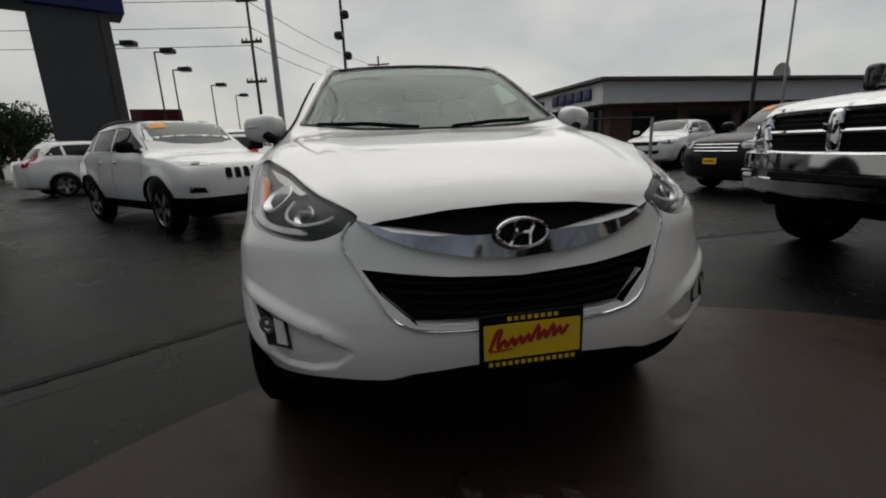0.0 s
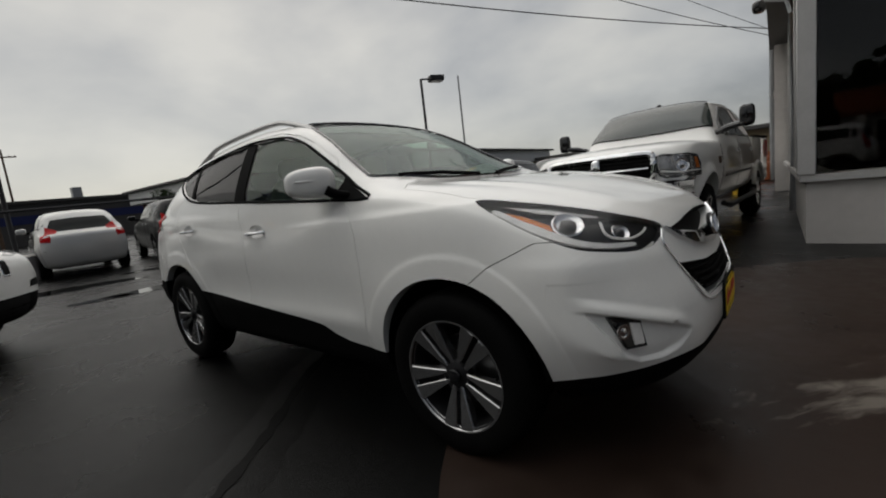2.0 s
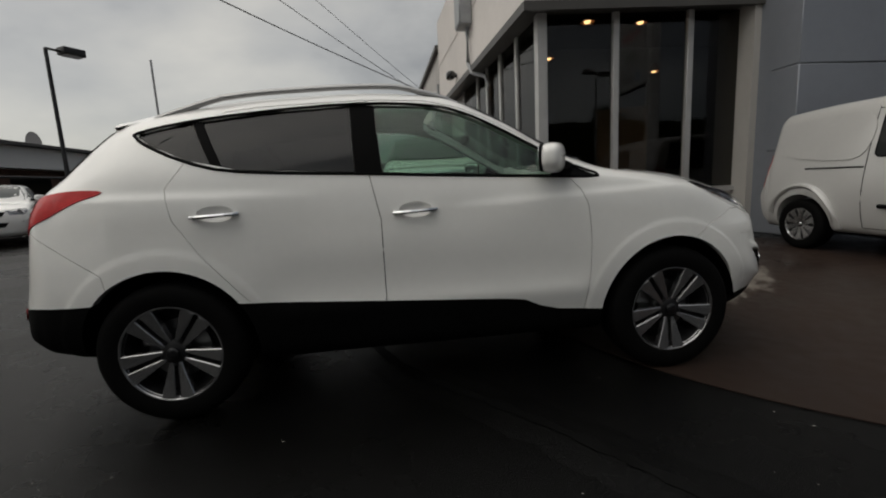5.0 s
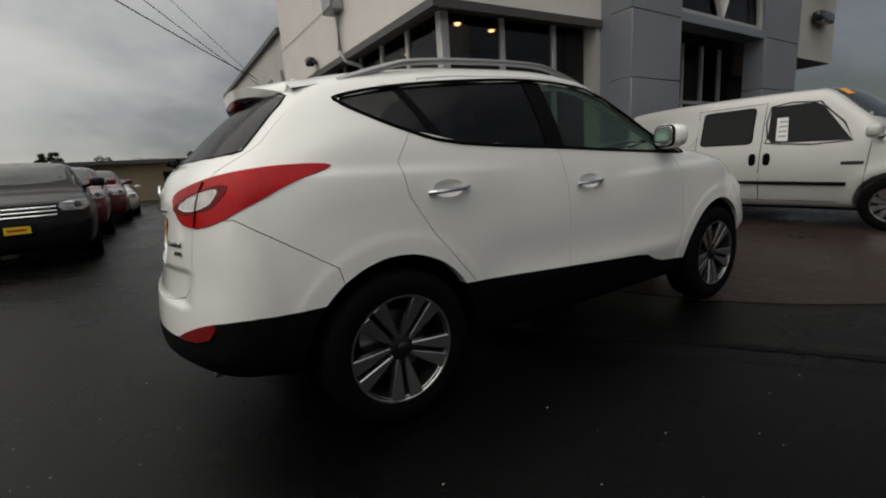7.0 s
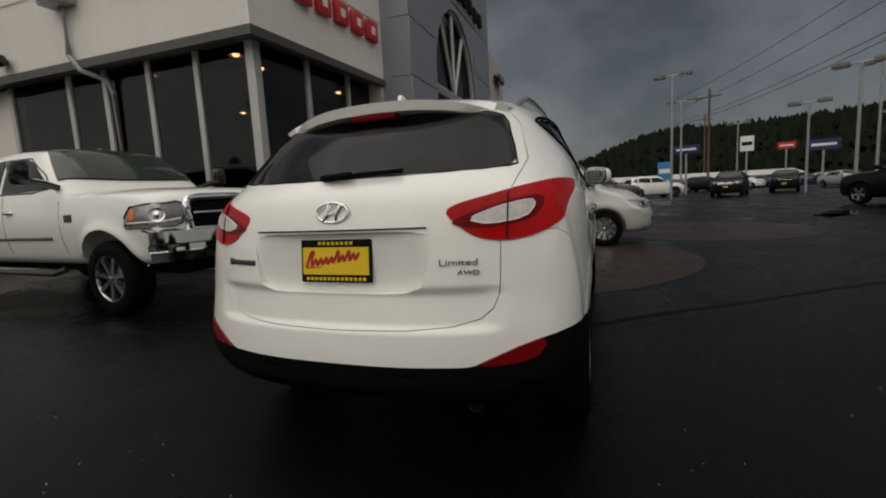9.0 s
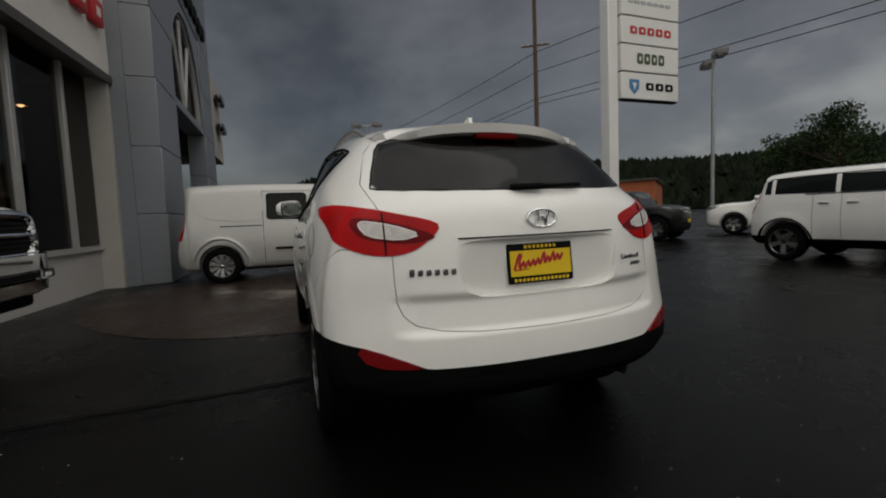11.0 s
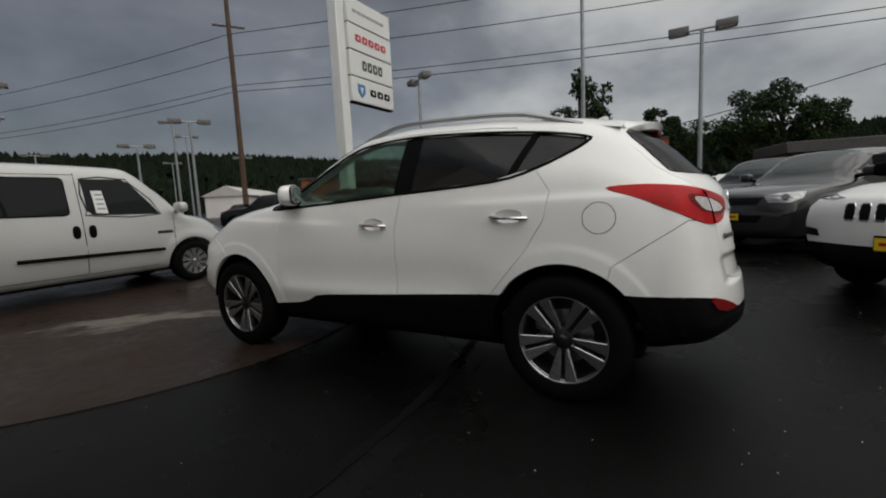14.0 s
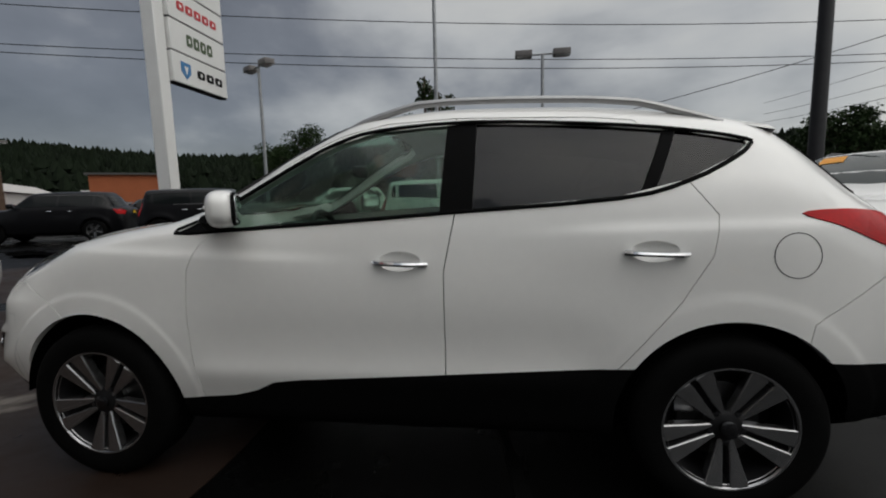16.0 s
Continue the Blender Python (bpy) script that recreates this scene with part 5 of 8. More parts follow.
def greenery():
    spired_tree(4.7, -30.4, 11.0, 2.3, 1)
    spired_tree(8.6, -33.0, 6.0, 1.5, 4)
    for i, (x, y, h, s) in enumerate(((-7.2, -55, 10.6, 2.6), (-10.6, -55.5, 11.0, 2.8), (-13.4, -54.5, 9.0, 2.2), (1.2, -56, 10.4, 2.2), (-24, -60, 4.6, 3.0), (-31, -55, 4.2, 2.6), (24, -52, 9.5, 3.6), (30, -56, 9.0, 3.4), (-1.8, -57, 8.2, 2.4), (-11, 57, 4.9, 1.2), (-7, 58, 4.3, 1.5), (-3.5, 60, 3.8, 1.8), (2.5, 57, 4.6, 1.4), (-30, -22, 4.4, 2.2), (-33, -25, 4.8, 2.3), (-30, 9.5, 3.0, 1.3), (-16.6, -20.8, 4.6, 1.7), (-0.7, -29.5, 3.2, 0.75))):
        tree(x, y, h, s, 10 + i, tall=(i in (9, 12, 3)))
    # wooded ridge beyond the lot: tens of thousands of leaf clumps on a low hill
    rng = np.random.default_rng(3)
    hill_v, hill_f = [], []
    ang = np.linspace(radians(28), radians(-128), 90)
    for i, a in enumerate(ang):
        top = 22 + 5 * math.sin(3.1 * a + 0.6) + 3 * math.sin(8 * a) + 8 - 9 * step(radians(-50), radians(-100), a)
        top *= 0.12 + 0.88 * step(radians(8), radians(-10), a)
        for rr, z in ((150, -1.0), (200, 0.45 * top), (260, 0.82 * top), (330, top), (420, top * 0.8)):
            hill_v.append((rr * math.cos(a), rr * math.sin(a), z * 1.12))
    for i in range(89):
        for k in range(4):
            j = i * 5 + k
            hill_f.append((j, j + 1, j + 6, j + 5))
    me = bpy.data.meshes.new("ridge")
    me.from_pydata(hill_v, [], hill_f)
    tagged(part("backdrop_ridge", me, "leaf_far"), "low wooded ridge far behind the lot", "", "", "structure")
    V = np.array(hill_v)
    vs, fs = [], []
    for _ in range(15000):
        i, k = rng.integers(0, 89), rng.integers(0, 3) + rng.integers(0, 2)
        u, w = rng.uniform(), rng.uniform()
        p = (V[i * 5 + k] * (1 - u) + V[(i + 1) * 5 + k] * u) * (1 - w) + (V[i * 5 + min(k + 1, 4)] * (1 - u) + V[(i + 1) * 5 + min(k + 1, 4)] * u) * w
        hgt, wid = rng.uniform(2.5, 6.5), rng.uniform(1.0, 2.6)
        a0 = rng.uniform(0, 6.28)
        j = len(vs)
        for t in range(5):
            a = a0 + t * 1.2566
            vs.append((p[0] + wid * rng.uniform(0.6, 1.2) * math.cos(a), p[1] + wid * rng.uniform(0.6, 1.2) * math.sin(a), p[2] + hgt * rng.uniform(0.05, 0.45)))
        vs.append((p[0] + rng.normal() * 0.5, p[1] + rng.normal() * 0.5, p[2] + hgt))
        fs += [(j + t, j + (t + 1) % 5, j + 5) for t in range(5)]
    me = bpy.data.meshes.new("woods")
    me.from_pydata(vs, [], fs)
    tagged(part("woods", me, "leaf_far", angle=0), "dense dark woods on a far ridge", "woods", "", "stuff")


dealership()
far_buildings()
signs()
poles()
greenery()

# ---- wheels ----
WHEEL = {}


def rounded3(pts, k=0.22):
    """Cut each corner of a closed 3D outline by a short chamfer."""
    out = []
    for i, p in enumerate(pts):
        p, a, b = Vector(p), Vector(pts[i - 1]), Vector(pts[(i + 1) % len(pts)])
        out += [tuple(p.lerp(a, k)), tuple(p.lerp(b, k))]
    return out


def clip2(poly, p, n):
    """The part of a 2D polygon on the side of p to which n points."""
    p, n = Vector(p), Vector(n)
    out = []
    for i in range(len(poly)):
        a, b = Vector(poly[i - 1]), Vector(poly[i])
        da, db = (a - p).dot(n), (b - p).dot(n)
        if (da >= 0) != (db >= 0):
            out.append(a.lerp(b, da / (da - db)))
        if db >= 0:
            out.append(b)
    return out


def wheel_meshes(r, w, rim, style):
    """Tyre, rim face, dark pockets and hub of a wheel whose outer side looks along +y; its middle plane is y = 0."""
    key = (r, w, rim, style)
    if key in WHEEL:
        return WHEEL[key]
    h = w / 2
    t = bmesh.new()
    tread = [q for k in range(4) for y in [(-0.4 + 0.266 * k) * h] for q in ((r, y - 0.006), (r - 0.007, y - 0.004), (r - 0.007, y + 0.004), (r, y + 0.006))]
    lathe(t, [(rim - 0.012, -h * 0.86), (rim + 0.02, -h * 0.97), (rim + 0.055, -h * 1.0), (r - 0.03, -h * 0.95), (r - 0.008, -h * 0.80), (r, -h * 0.55)] + tread + [(r, h * 0.55),
              (r - 0.008, h * 0.80), (r - 0.03, h * 0.95), (rim + 0.055, h), (rim + 0.02, h * 0.97), (rim - 0.012, h * 0.86)], n=64, closed=True)
    f = bmesh.new()
    # lip and barrel
    lathe(f, [(rim + 0.004, h * 0.80), (rim + 0.004, h * 0.93), (rim - 0.003, h * 0.93), (rim - 0.014, h * 0.80)], n=64, closed=True)
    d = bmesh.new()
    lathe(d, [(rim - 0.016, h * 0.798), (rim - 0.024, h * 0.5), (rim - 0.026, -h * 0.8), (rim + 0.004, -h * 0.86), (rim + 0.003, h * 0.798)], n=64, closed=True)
    y0, y1 = h * 0.58, h * 0.92
    n = {"pairs": 5, "five": 5, "seven": 7, "steel": 9, "cover": 10}[style]
    for k in range(n):
        a = 2 * math.pi * k / n - math.pi / 2
        rot = Matrix.Rotation(-a, 3, "Y")
        if style == "pairs":
            for s in (-1, 1):
                sp = bmesh.new()
                pts = [(0.044, s * 0.010), (0.044, s * 0.026), (rim * 0.45, s * 0.045), (rim - 0.006, s * 0.083), (rim - 0.006, s * 0.012), (rim * 0.45, s * 0.010)]
                prism_bm(pts, "y", y0, y1, sp)
                bmesh.ops.bevel(sp, geom=[e for e in sp.edges if abs(e.verts[0].co.y - y1) < 1e-5 and abs(e.verts[1].co.y - y1) < 1e-5], offset=0.004, segments=1, affect="EDGES")
                for v in sp.verts:
                    q = math.hypot(v.co.x, v.co.z)
                    v.co.y -= 0.036 * max(0.0, 1 - q / rim) ** 1.3
                    v.co = rot @ v.co
                sp.normal_update()
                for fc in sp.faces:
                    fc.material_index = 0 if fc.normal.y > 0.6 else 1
                bmesh_join(f, sp)
            prism_bm([turned(rot, x, z) for x, z in ((0.04, -0.016), (rim * 0.96, -0.019), (rim * 0.96, 0.019), (0.04, 0.016))], "y", y0 - 0.045, y0 - 0.022, d)
        else:
            wd = {"five": 0.045, "seven": 0.026, "steel": 0.022, "cover": 0.040}[style]
            sp = prism_bm([(0.04, -wd * (0.3 if style == "cover" else 0.8)), (rim - 0.01, -wd), (rim - 0.01, wd), (0.04, wd * (0.3 if style == "cover" else 0.8))], "y", y0, y1)
            for v in sp.verts:
                v.co.y -= 0.018 * (1 - math.hypot(v.co.x, v.co.z) / rim)
                v.co = rot @ v.co
            bmesh_join(f, sp)
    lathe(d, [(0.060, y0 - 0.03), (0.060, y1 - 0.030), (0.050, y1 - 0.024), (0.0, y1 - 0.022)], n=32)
    # near-black backing disc, standing for the shade behind the spokes
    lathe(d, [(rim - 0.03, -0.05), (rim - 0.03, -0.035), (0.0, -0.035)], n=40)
    c = bmesh.new()
    lathe(c, [(0.030, y1 - 0.02), (0.030, y1 - 0.008), (0.024, y1 - 0.004), (0, y1 - 0.004)], n=24)
    for k in range(5):
        a = 2 * math.pi * k / 5 - math.pi / 2
        lathe(c, [(0.010, y0), (0.010, y1 - 0.030), (0, y1 - 0.028)], n=10, centre=(0.062 * math.cos(a), 0.006, 0.062 * math.sin(a)))
    b = bmesh.new()
    lathe(b, [(0.150, -0.02), (0.150, 0.004), (0.05, 0.004), (0.05, 0.025), (0, 0.025)], n=40)
    box(b, (0.085, -0.03, 0.02), (0.170, 0.022, 0.11), 0.012, 2)
    made = []
    for name, bm in (("wheel", t), ("rim", f), ("rim_pocket", d), ("hub_cap", c), ("brake_disc", b)):
        me = bpy.data.meshes.new(name)
        bm.to_mesh(me)
        bm.free()
        made.append(me)
    WHEEL[key] = made
    return made


def turned(rot, x, z):
    v = rot @ Vector((x, 0, z))
    return v.x, v.z


def add_wheel(parent, x, y, r, w, rim, style, turn=0.0, mats=("rubber", "alloy", "alloy_dark", "gloss_black", "steel")):
    me = wheel_meshes(r, w, rim, style)
    wh = part("wheel", me[0], mats[0], parent)
    wh.matrix_basis = pose(x, y, r, 0, 0, (0 if y > 0 else 180) + turn)
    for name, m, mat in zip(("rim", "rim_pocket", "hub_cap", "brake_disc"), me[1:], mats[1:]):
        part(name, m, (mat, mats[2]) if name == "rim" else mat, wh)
    return wh


# ---- the white crossover in the middle of the lot ----
TUCKED = [  # x | heights: bottom, widest, belt, roof edge, roof middle | half widths: bottom, widest, belt, roof
    (-2.196, 0.470, 0.474, 0.478, 0.481, 0.484, 0.56, 0.69, 0.66, 0.60),
    (-2.192, 0.430, 0.47, 0.52, 0.535, 0.545, 0.62, 0.72, 0.69, 0.63),
    (-2.186, 0.415, 0.48, 0.555, 0.578, 0.592, 0.70, 0.785, 0.755, 0.70),
    (-2.174, 0.400, 0.50, 0.615, 0.645, 0.668, 0.755, 0.822, 0.787, 0.73),
    (-2.154, 0.380, 0.53, 0.69, 0.735, 0.765, 0.785, 0.846, 0.804, 0.742),
    (-2.130, 0.360, 0.56, 0.83, 0.89, 0.925, 0.800, 0.86, 0.81, 0.74),
    (-2.105, 0.345, 0.58, 0.95, 1.01, 1.050, 0.812, 0.875, 0.815, 0.735),
    (-2.075, 0.335, 0.60, 1.03, 1.09, 1.130, 0.815, 0.885, 0.82, 0.725),
    (-2.030, 0.325, 0.60, 1.065, 1.14, 1.182, 0.818, 0.89, 0.82, 0.715),
    (-1.960, 0.312, 0.62, 1.10, 1.19, 1.240, 0.822, 0.90, 0.825, 0.70),
    (-1.820, 0.295, 0.64, 1.16, 1.30, 1.370, 0.82, 0.91, 0.83, 0.665),
    (-1.680, 0.27, 0.66, 1.20, 1.395, 1.480, 0.83, 0.915, 0.835, 0.640),
    (-1.520, 0.23, 0.66, 1.22, 1.470, 1.562, 0.83, 0.915, 0.84, 0.625),
    (-1.200, 0.22, 0.66, 1.215, 1.528, 1.614, 0.83, 0.912, 0.85, 0.63),
    (-0.800, 0.22, 0.66, 1.195, 1.572, 1.648, 0.83, 0.902, 0.855, 0.64),
    (-0.300, 0.22, 0.66, 1.17, 1.590, 1.656, 0.83, 0.900, 0.858, 0.65),
    (0.080, 0.22, 0.66, 1.145, 1.562, 1.624, 0.83, 0.900, 0.858, 0.655),
    (0.400, 0.22, 0.66, 1.125, 1.435, 1.492, 0.83, 0.902, 0.858, 0.685),
    (0.700, 0.22, 0.66, 1.11, 1.260, 1.330, 0.83, 0.908, 0.858, 0.725),
    (0.900, 0.22, 0.66, 1.10, 1.172, 1.228, 0.83, 0.912, 0.858, 0.755),
    (1.020, 0.22, 0.66, 1.09, 1.145, 1.172, 0.83, 0.915, 0.858, 0.765),
    (1.300, 0.22, 0.66, 1.055, 1.110, 1.136, 0.83, 0.915, 0.858, 0.765),
    (1.600, 0.23, 0.64, 1.010, 1.062, 1.092, 0.82, 0.910, 0.850, 0.750),
    (1.850, 0.25, 0.62, 0.945, 0.995, 1.030, 0.80, 0.895, 0.835, 0.725),
    (2.000, 0.28, 0.60, 0.880, 0.935, 0.970, 0.77, 0.88, 0.825, 0.715),
    (2.085, 0.31, 0.57, 0.810, 0.860, 0.890, 0.73, 0.865, 0.815, 0.72),
    (2.130, 0.35, 0.54, 0.70, 0.74, 0.760, 0.69, 0.85, 0.80, 0.72),
    (2.165, 0.40, 0.51, 0.60, 0.63, 0.650, 0.63, 0.82, 0.77, 0.70),
    (2.180, 0.44, 0.49, 0.54, 0.56, 0.570, 0.56, 0.78, 0.74, 0.68),
    (2.185, 0.500, 0.504, 0.508, 0.511, 0.514, 0.52, 0.74, 0.70, 0.64),
]


FOG_A = (0.46, 0.50, 0.55, 0.62, 0.70, 0.75, 0.79, 0.835)
FOG_Z = (0.560, 0.512, 0.474, 0.455, 0.458, 0.490, 0.570, 0.690)


def ledge(z, line, above, below):
    """1 at the line, falling off over `above` upwards and over `below` downwards."""
    return math.exp(-((z - line) / (above if z > line else below)) ** 2)


def tuck(x, y, z):
    """Plan rounding of nose and tail."""
    a = abs(y)
    if x > 1.0:
        x -= step(1.0, 2.05, x) * 0.365 * (a / 0.9) ** 3.1
    if x < -1.2:
        x += step(-1.2, -2.0, x) * 0.27 * (a / 0.9) ** 2.6
    return x, y, z


def relief(x, a, z):
    """How far the pressed panels stand out: flat-faced arch flares, shoulder creases, hollowed doors, bonnet folds, fog-lamp wings and the tailgate's fold."""
    h = 0.0
    if a > 0.6 and z < 1.25:
        side = step(0.6, 0.8, a)
        flare = 0.0
        for cx in (1.32, -1.32):
            q = math.hypot(x - cx, z - 0.362) - 0.408
            flare = max(flare, 0.0045 * step(0.098, 0.076, q) * step(0.18, 0.40, z))
        h += side * flare
        if x > 0.0:
            h += side * 0.012 * step(0.0, 0.55, x) * step(1.75, 1.45, x) * ledge(z, 0.978 + 0.040 * x, 0.026, 0.13)
        if x < -0.45:
            h += side * 0.013 * step(-0.45, -1.05, x) * step(-1.80, -1.60, x) * ledge(z, 1.098 - 0.02 * (x + 1.5), 0.028, 0.15)
        if -0.95 < x < 0.95:
            mid = step(-0.95, -0.7, x) * step(0.95, 0.7, x)
            h -= side * 0.012 * math.exp(-((z - 0.66) / 0.12) ** 2) * mid
            h += side * 0.010 * ledge(z, 0.515, 0.05, 0.07) * mid
    if x > 1.05 and a < 0.75 and z > 0.85:
        h += 0.009 * ledge(a, 0.575 - 0.12 * (x - 1.0), 0.022, 0.06) * step(1.05, 1.3, x) * step(2.05, 1.8, x)
    if x > 1.5 and a > 0.40 and z < 0.95:
        h += 0.007 * ledge(z, 0.800, 0.035, 0.08) * step(0.46, 0.54, a) * step(1.55, 1.75, x)
        if 0.455 < a < 0.845:
            top = 0.578 + 0.375 * (a - 0.475)
            low = float(np.interp(a, FOG_A, FOG_Z))
            tips = step(0.465, 0.60, a) * step(0.845, 0.79, a)
            h += 0.013 * tips * step(top + 0.004, top - 0.036, z) * step(top - 0.064, top - 0.046, z)
            h -= 0.016 * tips * step(top - 0.046, top - 0.064, z) * step(low - 0.004, low + 0.020, z)
    if x < -1.85 and a < 0.82:  # below its fold the tailgate falls in, and the bumper steps out again
        h -= 0.017 * step(0.800, 0.765, z) * step(0.630, 0.670, z) * step(0.66, 0.54, a)
    return h


def pressed(me):
    """The shell with finer faces where the panels carry relief, and the relief pushed into them."""
    bm = bmesh.new()
    bm.from_mesh(me)

    def refine(test, cuts):
        es = [e for e in bm.edges if all(test(v.co.x, abs(v.co.y), v.co.z) for v in e.verts)]
        bmesh.ops.subdivide_edges(bm, edges=es, cuts=cuts, use_grid_fill=True)
    refine(lambda x, a, z: a > 0.58 and 0.3 < z < 1.22, 1)
    refine(lambda x, a, z: (x > 1.5 and a > 0.40 and 0.40 < z < 0.92) or (x < -1.85 and 0.60 < z < 0.84), 2)
    bm.normal_update()
    # the bumper's wings are pressed straight along the lamp's way, the rest along the panel's own normal
    move = [(v, Vector((0.85, math.copysign(0.52, v.co.y), 0)) if v.co.x > 1.75 and v.co.z < 0.75 else v.normal.copy(), relief(v.co.x, abs(v.co.y), v.co.z)) for v in bm.verts]
    for v, n, h in move:
        if h:
            v.co += n * h
    bm.normal_update()
    bm.to_mesh(me)
    bm.free()
    return me


DLO = [(0.90, 1.115), (0.58, 1.127), (0.0, 1.160), (-0.28, 1.178), (-0.92, 1.217), (-1.17, 1.275), (-1.36, 1.36), (-1.430, 1.408), (-1.425, 1.432), (-1.20, 1.478),
       (-0.83, 1.518), (-0.36, 1.545), (0.025, 1.527), (0.20, 1.483), (0.35, 1.415), (0.60, 1.275), (0.78, 1.175)]
CLAD = [(-2.6, 0.05), (-2.6, 0.518), (-1.93, 0.518), (-1.88, 0.620), (-1.75, 0.618), (-1.6, 0.622), (-1.32, 0.60), (-0.90, 0.577), (0.36, 0.492), (0.47, 0.478), (0.56, 0.435), (0.66, 0.408), (0.92, 0.385),
        (1.32, 0.36), (1.66, 0.368), (1.80, 0.395), (1.95, 0.420), (2.10, 0.440), (2.6, 0.44), (2.6, 0.05)]
DOOR_F = [(0.795, 0.30), (0.835, 0.60), (0.838, 0.80), (0.825, 0.96), (0.79, 1.05), (0.70, 1.15), (0.56, 1.330), (0.34, 1.450), (0.19, 1.513), (0.0, 1.557), (-0.305, 1.566), (-0.310, 1.185), (-0.262, 0.95), (-0.262, 0.30)]
DOOR_R = [(-0.262, 0.30), (-0.262, 0.95), (-0.310, 1.185), (-0.305, 1.566), (-0.83, 1.548), (-1.02, 1.527), (-1.168, 1.28), (-1.262, 1.15), (-1.235, 1.003), (-1.13, 0.835), (-0.915, 0.575), (-0.90, 0.30)]


def smoothed(me):
    """Even out the ends of the shell, where the rings crowd."""
    bm = bmesh.new()
    bm.from_mesh(me)
    low = [v for v in bm.verts if (v.co.x > 1.75 and v.co.z < 0.44) or (v.co.x > 1.93 and abs(v.co.y) < 0.76 and v.co.z < 0.60) or (v.co.x > 2.0 and abs(v.co.y) < 0.44) or (v.co.x < -1.7 and v.co.z < 0.42)]
    for _ in range(6):
        bmesh.ops.smooth_vert(bm, verts=low, factor=0.5, use_axis_x=True, use_axis_y=True, use_axis_z=True)
    bm.normal_update()
    bm.to_mesh(me)
    bm.free()
    return me


HEAD = [(1.46, 0.800, 1.058), (1.62, 0.715, 1.035), (1.76, 0.632, 0.998), (1.90, 0.535, 0.948), (2.022, 0.448, 0.900), (2.018, 0.500, 0.850), (1.975, 0.580, 0.826), (1.89, 0.69, 0.838), (1.79, 0.768, 0.868), (1.63, 0.812, 0.955)]
UPPER = [(0.0, 0.914), (0.20, 0.906), (0.39, 0.884), (0.425, 0.875), (0.25, 0.845), (0.0, 0.800)]
LOWER = [(0.0, 0.716), (0.22, 0.728), (0.455, 0.757), (0.41, 0.690), (0.315, 0.602), (0.0, 0.590)]
SCOOP = [(-0.50, 0.30), (-0.47, 0.415), (-0.42, 0.436), (-0.33, 0.458), (-0.16, 0.470), (0.16, 0.470), (0.33, 0.458), (0.42, 0.436), (0.47, 0.415), (0.50, 0.30)]
CORNER = [(0.47, 0.30), (0.47, 0.516), (0.53, 0.522), (0.60, 0.552), (0.68, 0.582), (0.76, 0.604), (0.84, 0.618), (0.98, 0.624), (0.98, 0.30)]


def inset_path(pts, d):
    """A closed path in space drawn in a little towards its middle."""
    pts = [Vector(p) for p in pts]
    o = sum(pts, Vector()) / len(pts)
    return [p + (o - p).normalized() * d for p in pts]


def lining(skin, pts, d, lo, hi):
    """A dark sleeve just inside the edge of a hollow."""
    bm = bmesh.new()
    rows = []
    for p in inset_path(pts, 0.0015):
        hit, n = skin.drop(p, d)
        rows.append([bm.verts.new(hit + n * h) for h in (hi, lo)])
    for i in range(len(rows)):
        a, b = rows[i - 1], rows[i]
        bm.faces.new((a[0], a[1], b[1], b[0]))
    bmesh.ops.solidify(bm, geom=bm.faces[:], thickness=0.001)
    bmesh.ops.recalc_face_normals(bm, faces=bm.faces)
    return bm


def both(half):
    return half + [(-y, z) for y, z in half[-2:0:-1]]


